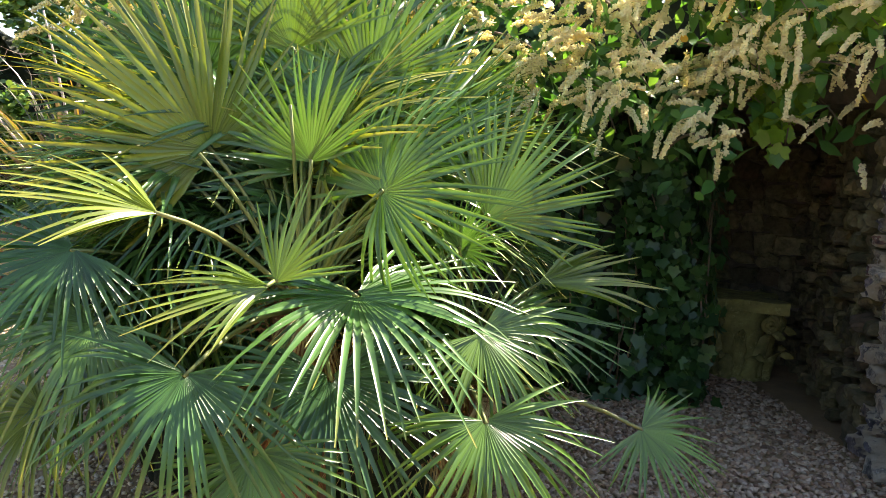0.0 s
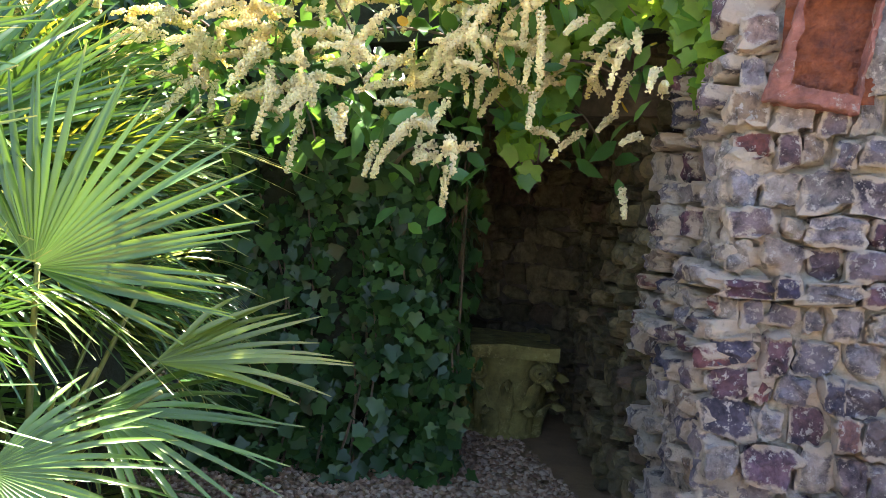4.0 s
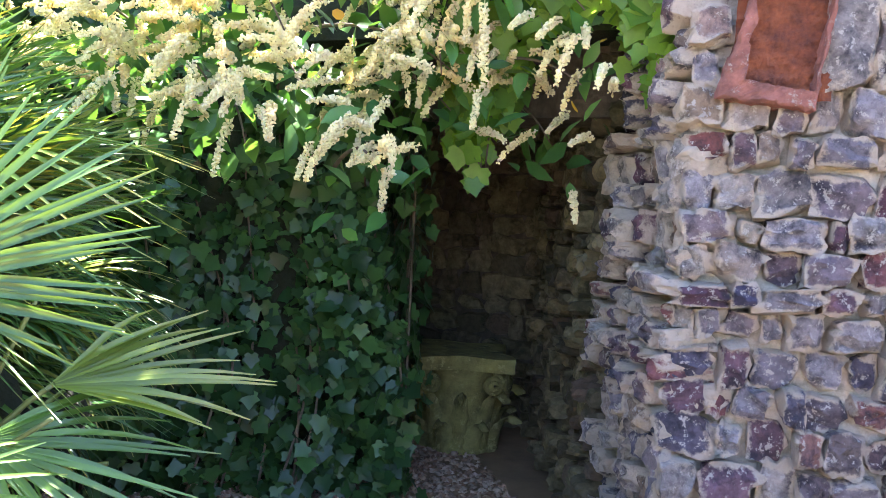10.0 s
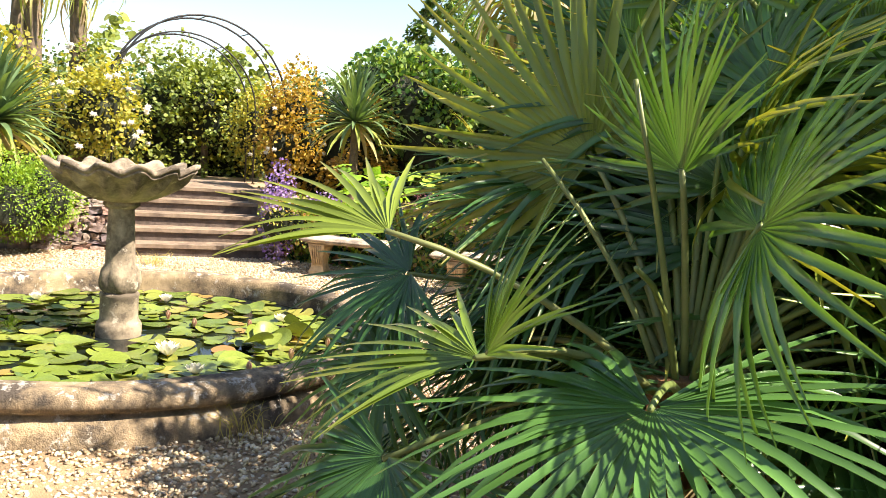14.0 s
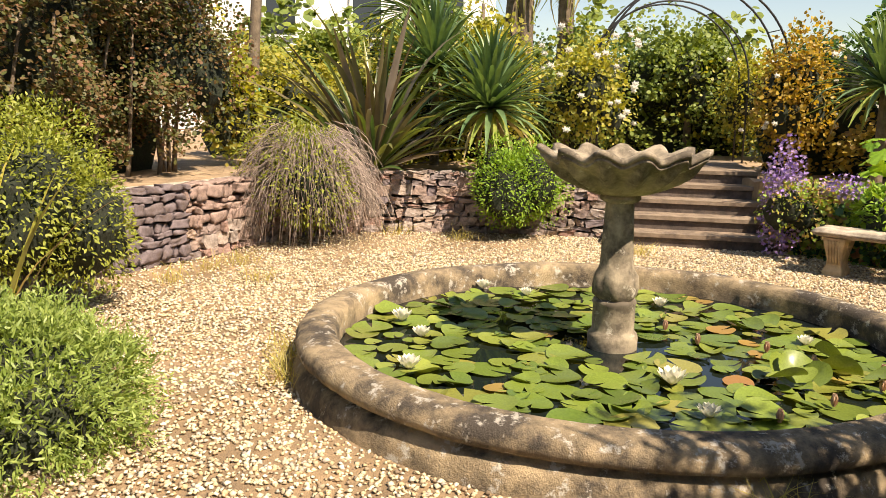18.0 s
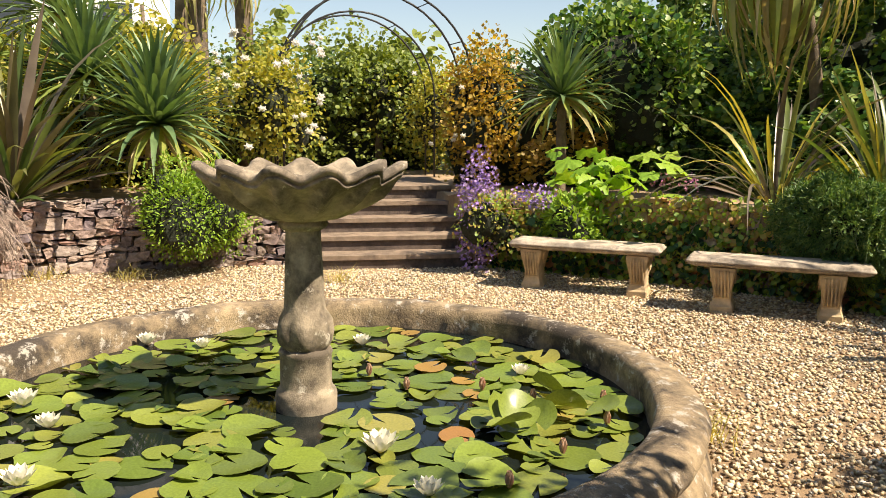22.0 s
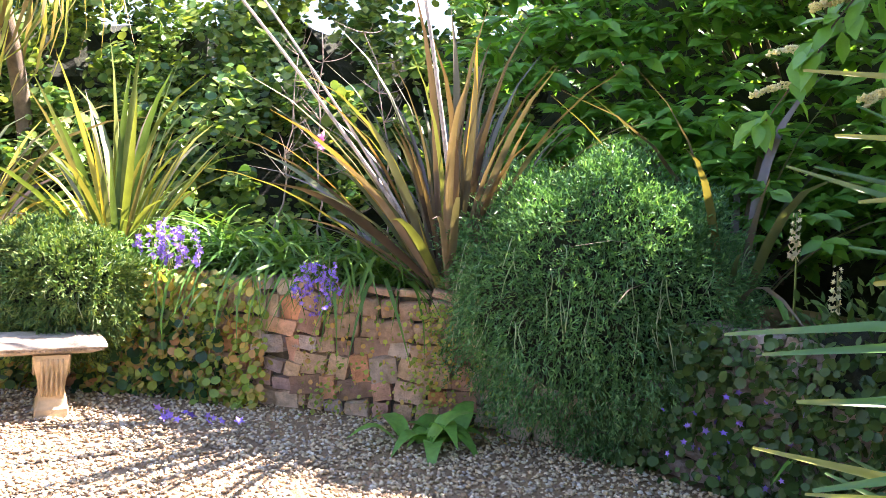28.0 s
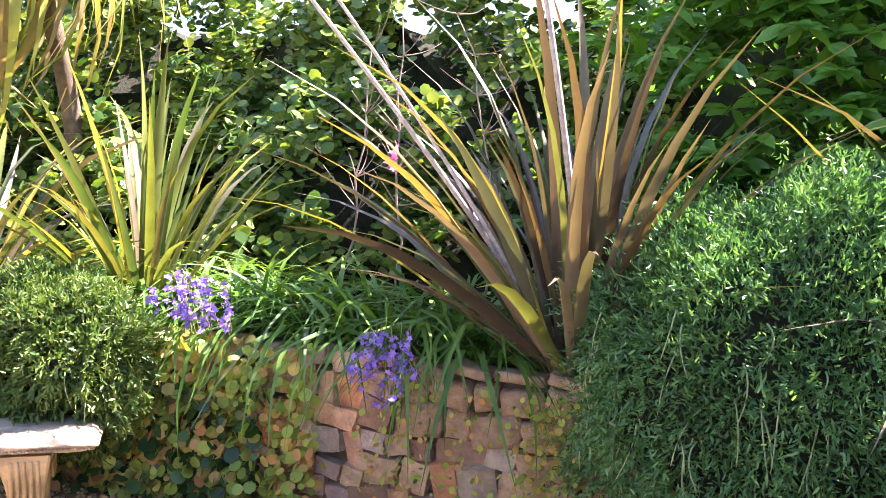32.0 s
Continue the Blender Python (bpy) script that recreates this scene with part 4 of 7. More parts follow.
def water_lily(x, y, scale, bud=False):
    ob = thing("water_lily", "pink-white water lily bud above the pads" if bud else "open creamy white water lily flower with yellow stamens", "flower", (x, y, 0.12), group="lilies in the pool", turn=r.uniform(0, 360))
    rows = [(7, 72, 0.8)] if bud else [(9, 22, 1.0), (8, 42, 0.92), (6, 62, 0.75)]
    for c, tilt, s in rows:
        for k in range(c):
            part("petal", BUDP if bud else PETAL, None, ob, m=pose(0, 0, 0.0, 0, 0, 360 * k / c + tilt) @ pose(0, 0, 0, tilt) @ Matrix.Diagonal((s * scale, s * scale, s * scale, 1)))
    if not bud:
        part("stamens", CONE, None, ob, "golden yellow stamens", m=pose(0, 0, 0.015) @ Matrix.Diagonal((scale, scale, scale, 1)))
    return ob


for x, y, s in ((-4.19, 2.87, 1.35), (-5.36, 1.5, 1.2), (-5.0, 1.62, 1.0), (-4.4, 1.55, 1.15), (-6.3, 2.1, 1.1), (-5.8, 3.3, 1.0), (-6.1, 2.4, 0.9), (-3.75, 2.9, 1.0), (-4.9, 3.9, 0.9)):
    water_lily(x, y, s)
for x, y in ((-5.2, 3.15), (-4.9, 3.25), (-4.5, 3.75), (-4.1, 3.9), (-4.35, 4.05), (-3.7, 3.2), (-4.75, 3.6), (-3.9, 3.55)):
    water_lily(x, y, 1.1, True)

# ---- benches ----
def bench(loc, turn, label, reach=0.47):
    ob = thing("stone_bench", label, "bench", loc, group="benches by the pool", turn=turn)
    rings = [(0.60, 0.13, 0.362), (0.64, 0.165, 0.38), (0.652, 0.178, 0.382), (0.655, 0.182, 0.395), (0.668, 0.192, 0.4), (0.67, 0.194, 0.412), (0.658, 0.182, 0.418), (0.655, 0.178, 0.428), (0.64, 0.165, 0.44), (0.585, 0.12, 0.443)]
    vs, fs = [], []
    n = 96
    for hx, hy, z in rings:
        for k in range(n):
            t = 4.0 * k / n
            side, w = int(t), 2 * (t - int(t)) - 1
            x, y = ((w * hx, -hy), (hx, w * hy), (-w * hx, hy), (-hx, -w * hy))[side]
            cut = max(0.0, abs(x) / hx + abs(y) / hy - 1.93) * 0.05
            wob = 0.004 * noise.noise(Vector((x * 14, y * 14, z * 30)))
            vs.append((x * (1 + wob - cut), y * (1 + wob - cut), z + wob))
    for i in range(len(rings) - 1):
        for k in range(n):
            p, q = i * n + k, i * n + (k + 1) % n
            fs += [[p, q, q + n], [p, q + n, p + n]]
    top = len(vs)
    vs += [(0, 0, 0.443), (0, 0, 0.362)]
    for k in range(n):
        fs += [[top, (len(rings) - 1) * n + k, (len(rings) - 1) * n + (k + 1) % n], [top + 1, (k + 1) % n, k]]
    part("seat", mesh_np("seat", vs, fs, M["slab_stone"]), None, ob, "weathered pale stone seat with moulded edge")
    bead = []
    for k in range(51):
        bead.append(scatter(*PEB, np.eye(3)[None], np.array([0.011]), np.array([[-0.633 + k * 0.0253, -0.186, 0.39]])))
    part("beading", mesh_np("beading", *joined(bead), M["slab_stone"]), None, ob, kind="stuff")
    for sx in (-1, 1):
        bm = bmesh.new()
        prof = [(-0.13, 0.0), (-0.13, 0.05), (-0.115, 0.065), (-0.1, 0.1), (-0.1, 0.16), (-0.12, 0.22), (-0.145, 0.28), (-0.155, 0.33), (-0.15, 0.36), (0.15, 0.36), (0.155, 0.33), (0.145, 0.28), (0.12, 0.22), (0.1, 0.16), (0.1, 0.1), (0.115, 0.065), (0.13, 0.05), (0.13, 0.0)]
        left = [bm.verts.new((-0.082, y, z)) for y, z in prof]
        right = [bm.verts.new((0.082, y, z)) for y, z in prof]
        bm.faces.new(left)
        bm.faces.new(right[::-1])
        for k in range(len(prof)):
            bm.faces.new((left[k], right[k], right[(k + 1) % len(prof)], left[(k + 1) % len(prof)]))
        bmesh.ops.recalc_face_normals(bm, faces=bm.faces[:])
        bmesh.ops.bevel(bm, geom=[e for e in bm.edges if abs(e.verts[0].co.x - e.verts[1].co.x) < 1e-4], offset=0.008, segments=1, affect="EDGES")
        for v in bm.verts:
            v.co.x *= float(np.interp(v.co.z, (0.0, 0.05, 0.1, 0.17, 0.28, 0.36), (1.1, 1.06, 0.82, 0.8, 1.05, 1.2)))
        leg = part("leg", bm, M["bench_stone"], ob, "scrolled stone leg", m=pose(reach * sx, 0, 0))
        for side in (-1, 1):
            t = np.linspace(0, 5 * math.pi, 46)
            rr = 0.012 + 0.0029 * t
            pts = np.stack([np.full(46, side * 0.09), np.cos(t) * rr * 0.95, 0.27 + np.sin(t) * rr], 1)
            part("scroll", mesh_np("scroll", *tube(pts, 0.006, 0.007, 5), M["bench_stone"]), None, leg)
        for k in range(5):
            pts = bez((-0.05 + k * 0.025, -0.152, 0.34), (-0.05 + k * 0.025, -0.15, 0.25), (-0.05 + k * 0.025, -0.102, 0.12), 7)
            part("flute", mesh_np("flute", *tube(pts, 0.010, 0.008, 5), M["bench_stone"]), None, leg)
    return ob


def between(a, b, setback):
    a, b = Vector(a), Vector(b)
    d = (b - a).normalized()
    c = (a + b) / 2 + Vector((-d.y, d.x)) * setback
    return (c.x, c.y, 0.0), math.degrees(math.atan2(d.y, d.x))


bench(*between((-7.6, 5.22), (-6.62, 6.17), 0.19), "sunlit pale stone bench on scrolled legs")
bench(*between((-6.22, 6.1), (-5.27, 6.98), 0.19), "weathered stone bench on scrolled legs by the ivy", 0.39)

# ---- the ruined alcove ----
# plan axes of the alcove: across (r) and deep (f) from a point before it
NO = Vector((0.83, 1.14))
NF = Vector((0.378, 0.926))
NR = Vector((0.926, -0.378))


def nich(r, f):
    p = NO + NR * r + NF * f
    return (p.x, p.y)


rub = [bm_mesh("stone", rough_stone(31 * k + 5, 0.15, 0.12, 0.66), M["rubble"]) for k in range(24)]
shaded_rub = [bm_mesh("stone", rough_stone(37 * k + 9, 0.16, 0.1), M["mossy_rubble_shaded"]) for k in range(14)]
pier = thing("wall_pier", "ruined pier of mixed purple and grey rubble stones in pale mortar", "stone wall", kind="structure")
corner, right_end, side_back = nich(0.42, 2.82), nich(1.22, 2.75), nich(0.27, 3.7)
part("mortar_core", prism([nich(0.46, 2.87), nich(1.18, 2.80), nich(1.2, 3.6), nich(0.36, 3.75)], -0.05, 3.4, 0.03, 4.0, 0.12), M["mortar"], pier)


def panel_hole(x, z):
    return 1.9 < z < 2.36 and 0.06 < x < 0.76


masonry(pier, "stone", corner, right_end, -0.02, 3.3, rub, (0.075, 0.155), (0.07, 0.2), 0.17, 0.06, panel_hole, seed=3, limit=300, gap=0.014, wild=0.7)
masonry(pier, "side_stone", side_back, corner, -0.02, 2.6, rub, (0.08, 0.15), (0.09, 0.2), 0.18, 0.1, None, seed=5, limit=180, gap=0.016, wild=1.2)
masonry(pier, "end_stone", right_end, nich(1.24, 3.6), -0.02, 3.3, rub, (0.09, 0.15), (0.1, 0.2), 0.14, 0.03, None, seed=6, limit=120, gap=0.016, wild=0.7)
pw = (Vector(right_end) - Vector(corner)).normalized()
po = Vector((pw.y, -pw.x))
pa = math.degrees(math.atan2(pw.y, pw.x))
for x, z, w, h, k in ((0.46, 2.12, 0.15, 0.34, 4), (0.645, 2.12, 0.23, 0.33, 7)):
    p = Vector(corner) + pw * x - po * 0.04
    part("stone", rub[k], None, pier, m=pose(p.x, p.y, z, 0, 3, pa) @ Matrix.Diagonal((w, 0.2, h, 1)))

# red moulded brick panel high on the pier
pc = Vector(corner) + pw * 0.25 + po * 0.03
panel = thing("terracotta_panel", "tilted red terracotta block with a worn sunken face", "wall panel", (pc.x, pc.y, 2.12), turn=pa)


def panel_block(outer, inner, front, sunk, back):
    """A thick four-sided block with a slanting sunk frame round a hole, chipped all over."""
    bm = bmesh.new()
    rows = []
    for line, y in ((outer, back), (outer, front + 0.012), ([(x * 0.94, z * 0.96) for x, z in outer], front), ([(x * 1.04, z * 1.03) for x, z in inner], front), (inner, sunk)):
        row = []
        for k in range(4):
            (x0, z0), (x1, z1) = line[k], line[(k + 1) % 4]
            row += [bm.verts.new((x0 + (x1 - x0) * t / 12, y, z0 + (z1 - z0) * t / 12)) for t in range(12)]
        rows.append(row)
    for a, b in zip(rows[:-1], rows[1:]):
        for k in range(48):
            bm.faces.new((a[k], a[(k + 1) % 48], b[(k + 1) % 48], b[k]))
    bmesh.ops.subdivide_edges(bm, edges=bm.edges[:], cuts=1, use_grid_fill=True)
    bmesh.ops.recalc_face_normals(bm, faces=bm.faces[:])
    for v in bm.verts:
        q = v.co.copy()
        v.co += Vector((noise.noise(q * 14), noise.noise(q * 15 + Vector((3, 0, 0))), noise.noise(q * 14 + Vector((0, 5, 0))))) * 0.014
        v.co += Vector((noise.noise(q * 55), noise.noise(q * 57 + Vector((3, 0, 0))), noise.noise(q * 51))) * 0.007
    return bm


def frame_bar(w, h, d, c):
    bm = bmesh.new()
    bmesh.ops.create_cube(bm, size=1.0)
    bmesh.ops.scale(bm, verts=bm.verts[:], vec=(w, d, h))
    bmesh.ops.translate(bm, verts=bm.verts[:], vec=c)
    bmesh.ops.bevel(bm, geom=bm.edges[:], offset=0.008, segments=2, affect="EDGES")
    return bm


part("frame", panel_block([(-0.18, -0.2), (0.115, -0.235), (0.175, 0.21), (-0.05, 0.27)], [(-0.095, -0.14), (0.105, -0.175), (0.15, 0.145), (-0.07, 0.15)], -0.06, -0.005, 0.1), M["terracotta"], panel, "chipped pink-red terracotta edge")
bm = bmesh.new()
bmesh.ops.create_grid(bm, x_segments=34, y_segments=50, size=0.5)
for v in bm.verts:
    x, z = v.co.x * 0.3, v.co.y * 0.38
    rows = abs((z * 17 + 0.35 * noise.noise(Vector((x * 9, z * 5, 2)))) % 1.0 - 0.5)
    v.co = Vector((x + 0.02, -0.008 - 0.022 * max(0, rows - 0.15) * (0.5 + noise.noise(Vector((x * 12, z * 12, 7)))) + 0.012 * noise.noise(Vector((x * 28, z * 28, 0))) + 0.007 * noise.noise(Vector((x * 70, z * 70, 0))), z - 0.01))
part("sunk_face", bm, M["terracotta_deep"], panel, "worn orange-red brick face")

# the alcove's inner walls and roof
inner = thing("wall_alcove", "mossy rubble walls of the alcove, shade put into their colour", "stone wall", kind="structure")
ia, ib, ic, idd = nich(0.3, 3.7), nich(-0.02, 5.8), nich(-1.3, 6.3), nich(-1.6, 4.4)
part("mortar_core", prism([nich(0.35, 3.72), nich(0.03, 5.83), nich(-1.32, 6.33), nich(-1.64, 4.45), nich(-1.9, 4.4), nich(-1.6, 6.7), nich(0.4, 6.3), nich(0.75, 3.75)], -0.05, 2.5, 0.03, 8.0, 0.16), M["dark_joints_and_shade"], inner)
masonry(inner, "stone", ib, ia, 0.0, 2.4, shaded_rub, (0.07, 0.15), (0.07, 0.2), 0.15, 0.1, None, seed=11, limit=300, gap=0.016, wild=1.6)
masonry(inner, "back_stone", ic, ib, 0.0, 2.4, shaded_rub, (0.1, 0.17), (0.12, 0.25), 0.12, 0.05, None, seed=12, limit=160, gap=0.016)
# roof slab hidden by ivy, near-black so the shade is in its colour
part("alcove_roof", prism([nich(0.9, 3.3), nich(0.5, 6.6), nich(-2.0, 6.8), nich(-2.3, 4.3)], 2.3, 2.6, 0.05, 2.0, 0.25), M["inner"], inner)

# hidden slab added across the mouth to keep sky light out
part("lintel", prism([nich(0.36, 3.75), nich(-0.9, 4.4), nich(-0.8, 4.8), nich(0.3, 4.2)], 1.98, 2.6, 0.05, 6.0, 0.15), M["dark_joints_and_shade"], inner)

# wall with a ragged window beside the pier
win = thing("wall_window", "broken rubble wall with a ragged window hole", "stone wall", kind="structure")
wa, wb = Vector(nich(1.15, 3.72)), Vector(nich(2.75, 2.75))
wd = (wb - wa).normalized()
wo = Vector((wd.y, -wd.x))


def on_wall(x, d=0.0):
    p = wa + wd * x + wo * d
    return (p.x, p.y)


WX0, WX1, WZ0, WZ1 = 0.545, 0.83, 1.39, 1.83
for x0, x1, z0, z1 in ((0.52, 1.9, -0.05, WZ0), (WX1, 1.9, WZ0, WZ1), (0.52, 1.9, WZ1, 3.2)):
    part("mortar_core", prism([on_wall(x0, -0.06), on_wall(x1, -0.06), on_wall(x1, -0.34), on_wall(x0, -0.34)], z0, z1, 0.02, x0 + z0, 0.15), M["mortar"], win)


# deep slot between pier and window wall, its shade put into dark mortar
part("slot_back", prism([on_wall(-0.3, -0.95), on_wall(0.52, -0.95), on_wall(0.52, -1.1), on_wall(-0.3, -1.1)], -0.05, 3.2, 0.03, 3.0, 0.15), M["dark_joints_and_shade"], win)
part("slot_side", prism([on_wall(0.49, -0.12), on_wall(0.555, -0.12), on_wall(0.555, -0.97), on_wall(0.49, -0.97)], -0.05, 3.2, 0.02, 5.0, 0.1), M["dark_joints_and_shade"], win)


def win_hole(x, z):
    return x < 0.5 or (WX0 - 0.06 < x < WX1 + 0.05 and WZ0 - 0.02 < z < WZ1 + 0.02)


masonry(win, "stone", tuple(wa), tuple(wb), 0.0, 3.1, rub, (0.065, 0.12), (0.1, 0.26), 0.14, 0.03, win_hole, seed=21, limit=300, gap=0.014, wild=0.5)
rj = random.Random(14)
for k in range(16):
    if k < 8:
        x, z = WX1 + 0.02 + rj.uniform(-0.02, 0.03), WZ0 + 0.03 + k * 0.055
    elif k < 12:
        x, z = WX0 + 0.04 + (k - 8) * 0.075, WZ1 + rj.uniform(-0.03, 0.03) - (0.04 if k == 8 else 0)
    else:
        x, z = WX0 + 0.04 + (k - 12) * 0.075, WZ0 + rj.uniform(-0.02, 0.02)
    p = on_wall(x, -0.1)
    part("jamb_stone", rub[k], None, win, m=pose(p[0], p[1], z, rj.uniform(-15, 15), rj.uniform(-15, 15), rj.uniform(-40, 40)) @ Matrix.Diagonal((rj.uniform(0.07, 0.12), 0.24, rj.uniform(0.06, 0.09), 1)))
# bare roots over the sill of the window
roots = thing("dry_roots", "tangle of pale dry roots under the ragged window", "roots")
for k in range(14):
    a = on_wall(0.62 + rj.uniform(0, 0.2), 0.03)
    b = on_wall(0.62 + rj.uniform(-0.05, 0.5), 0.06)
    za, zb = 1.42 + rj.uniform(-0.02, 0.08), 1.28 + rj.uniform(-0.06, 0.12)
    part("root", mesh_np("root", *tube(bez((*a, za), ((a[0] + b[0]) / 2 - 0.04, (a[1] + b[1]) / 2 - 0.05, (za + zb) / 2 + rj.uniform(-0.06, 0.08)), (*b, zb), 8), 0.005, 0.002, 4), M["twig"]), None, roots)
p = on_wall(0.6, -2.2)
solid("wall_white", bm_mesh("wall_white", prism([on_wall(-1.5, -2.2), on_wall(3.5, -2.2), on_wall(3.5, -2.4), on_wall(-1.5, -2.4)], 0, 3.2), M["white_wall"]), "plain white rendered wall behind the ruin", "wall", "structure")
solid("wall_east", bm_mesh("wall_east", prism([nich(2.7, 2.8), nich(3.6, -3), nich(3.9, -3), nich(3.0, 2.9)], 0, 1.5, 0.03, 1.0, 0.3), M["mortar"]), "rubble garden wall", "wall", "structure")


# ---- carved capital in the alcove ----
cap = thing("carved_capital", "mossy carved stone capital used as a seat", "pedestal", (2.36, 6.2, 0.0), turn=-14)
cap.scale = (1.16, 1.16, 1.08)


def carved_leaf(height, width, out, curl):
    """An acanthus leaf standing on the bell: scalloped edges, a ridge, a tip that curls over."""
    v, f, n = [], [], 9
    for i in range(n + 1):
        t = i / n
        z = height * (t if t < 0.8 else 0.8 + (t - 0.8) * (1 - curl))
        y = -out * t ** 2.2 - (0.05 * math.sin((t - 0.7) / 0.3 * math.pi / 2) if t > 0.7 else 0)
        w = width * (0.75 + 0.25 * math.sin(t * 3.0)) * (1 - 0.75 * max(0, t - 0.55) / 0.45) * (1 - 0.22 * (i % 2))
        for k in (-1, -0.5, 0, 0.5, 1):
            v.append((w * k, y + 0.045 * abs(k) ** 1.5 - 0.018 * (abs(k) == 0.5), z - 0.03 * abs(k)))
    for i in range(n):
        for k in range(4):
            p = i * 5 + k
            f += [[p, p + 1, p + 6], [p, p + 6, p + 5]]
    return np.array(v), np.array(f)


v, f = lathe([(0.0, 0.0), (0.2, 0.0), (0.205, 0.04), (0.175, 0.06), (0.165, 0.2), (0.17, 0.33), (0.19, 0.43), (0.22, 0.49), (0.22, 0.505), (0.0, 0.505)], 40)
part("bell", mesh_np("bell", v, f, M["mossy"]), None, cap)
ring = []
for k in range(48):
    a = 2 * math.pi * k / 48
    s = 0.255 / max(abs(math.cos(a)), abs(math.sin(a)))
    ring.append(((s - 0.03 * math.cos(4 * a)) * math.cos(a) * 0.98, (s - 0.03 * math.cos(4 * a)) * math.sin(a) * 0.98))
part("abacus", prism(ring, 0.5, 0.575, 0.02, 2.0, 0.035), M["mossy"], cap, "chipped mossy stone top")
LOW = mesh_np("carved_leaf", *carved_leaf(0.27, 0.06, 0.085, 1.6), M["mossy"])
HIGH = mesh_np("carved_leaf", *carved_leaf(0.44, 0.052, 0.11, 1.6), M["mossy"])
for k in range(8):
    part("carved_leaf", HIGH, None, cap, m=pose(0, 0, 0.05, 0, 0, k * 45) @ pose(0, -0.21, 0))
    part("carved_leaf", LOW, None, cap, m=pose(0, 0, 0.02, 0, 0, k * 45 + 22.5) @ pose(0, -0.235, 0))
for k in range(4):
    for side in (-1, 1):
        t = np.linspace(0, 4.5 * math.pi, 36)
        rr = 0.008 + 0.0037 * t
        pts = np.stack([np.cos(t) * rr * side, 0.02 * t / 14, np.sin(t) * rr], 1)
        part("volute", mesh_np("volute", *tube(pts, 0.015, 0.018, 6), M["mossy"]), None, cap, m=pose(0, 0, 0.43, 0, 0, k * 90) @ pose(0.17 * side, -0.262, 0, 0, 0, 22 * side))


# ---- ivy ----
def ivy_sheet(name, label, anchor, normal_of, count, size, mat, seed, jitter=0.08):
    """Leaves over a surface: anchor(u, v) gives the place, normal_of(u, v) the way out."""
    r = np.random.default_rng(seed)
    u, v = r.uniform(0, 1, count), r.uniform(0, 1, count)
    p = np.array([anchor(a, b) for a, b in zip(u, v)])
    nn = np.array([normal_of(a, b) for a, b in zip(u, v)])
    p = p + nn * r.uniform(-jitter, jitter, (count, 1)) + r.normal(size=(count, 3)) * 0.02
    dirs = unit(np.array([0, 0, -1.0]) + r.normal(size=(count, 3)) * 0.5)
    ups = unit(nn + r.normal(size=(count, 3)) * 0.35 + np.array([0, 0, 0.35]))
    vv, ff = scatter(*IVY, axes(dirs, ups), size * r.uniform(0.55, 1.25, count), p)
    ob = thing(name, label, "ivy")
    part("leaves", mesh_np("leaves", vv, ff, mat), None, ob, kind="stuff")
    for k in range(14):
        a = r.uniform(0, 1)
        pts = np.array([np.array(anchor(min(1, max(0, a + 0.04 * math.sin(3 * t + k))), t)) for t in np.linspace(0, 1, 12)])
        part("vine", mesh_np("vine", *tube(pts, 0.008, 0.004, 5), M["bark"]), None, ob)
    return ob


IV0, IV1 = np.array((1.72, 5.45)), np.array((-0.5, 5.7))


def iv_anchor(u, v):
    x, y = IV0 * (1 - u) + IV1 * u
    bulge = 0.18 * math.sin(u * 14) * math.sin(v * 3.1) + 0.1 * math.sin(u * 31 + v * 7)
    return (x + 0.10 * math.sin(v * 6) - 0.12 * v * (u < 0.03), y - 0.2 - bulge + 0.25 * v, 2.5 * v)


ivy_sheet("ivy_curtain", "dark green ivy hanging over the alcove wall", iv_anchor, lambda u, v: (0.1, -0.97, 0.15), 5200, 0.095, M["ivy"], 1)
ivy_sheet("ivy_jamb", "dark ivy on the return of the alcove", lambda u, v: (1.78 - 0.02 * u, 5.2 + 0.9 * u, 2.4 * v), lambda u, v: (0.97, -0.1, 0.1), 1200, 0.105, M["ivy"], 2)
# wall behind the ivy leaves, shade between them painted as near-black
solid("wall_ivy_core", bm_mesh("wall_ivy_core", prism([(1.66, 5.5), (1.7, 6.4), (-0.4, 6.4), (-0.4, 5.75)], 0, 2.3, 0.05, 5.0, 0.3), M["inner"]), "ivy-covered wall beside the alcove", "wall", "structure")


def top_anchor(u, v):
    p = Vector(nich(0.66 - 1.15 * u, 3.0 + 0.75 * u - 0.15 * math.sin(v * 3)))
    return (p.x, p.y, 3.1 - 1.35 * v * (0.5 + 0.5 * math.sin(min(1, u * 1.6) * 3.14 / 2) ** 0.5) * (0.75 + 0.25 * math.sin(u * 9)) + 0.1 * math.sin(u * 20))


ivy_sheet("ivy_over_arch", "ivy over the alcove mouth, backlight put into its bright green", top_anchor, lambda u, v: (-0.38, -0.92, 0.1), 1500, 0.1, M["ivy_backlit"], 3, 0.12)


def slot_anchor(u, v):
    p = on_wall(0.5 + 0.9 * u, 0.05)
    return (p[0], p[1], 2.9 - 1.6 * v * (0.4 + 0.6 * u))


ivy_sheet("ivy_by_window", "green ivy trailing over the ruined wall", slot_anchor, lambda u, v: (-0.6, -0.75, 0.1), 420, 0.085, M["ivy_backlit"], 4, 0.06)

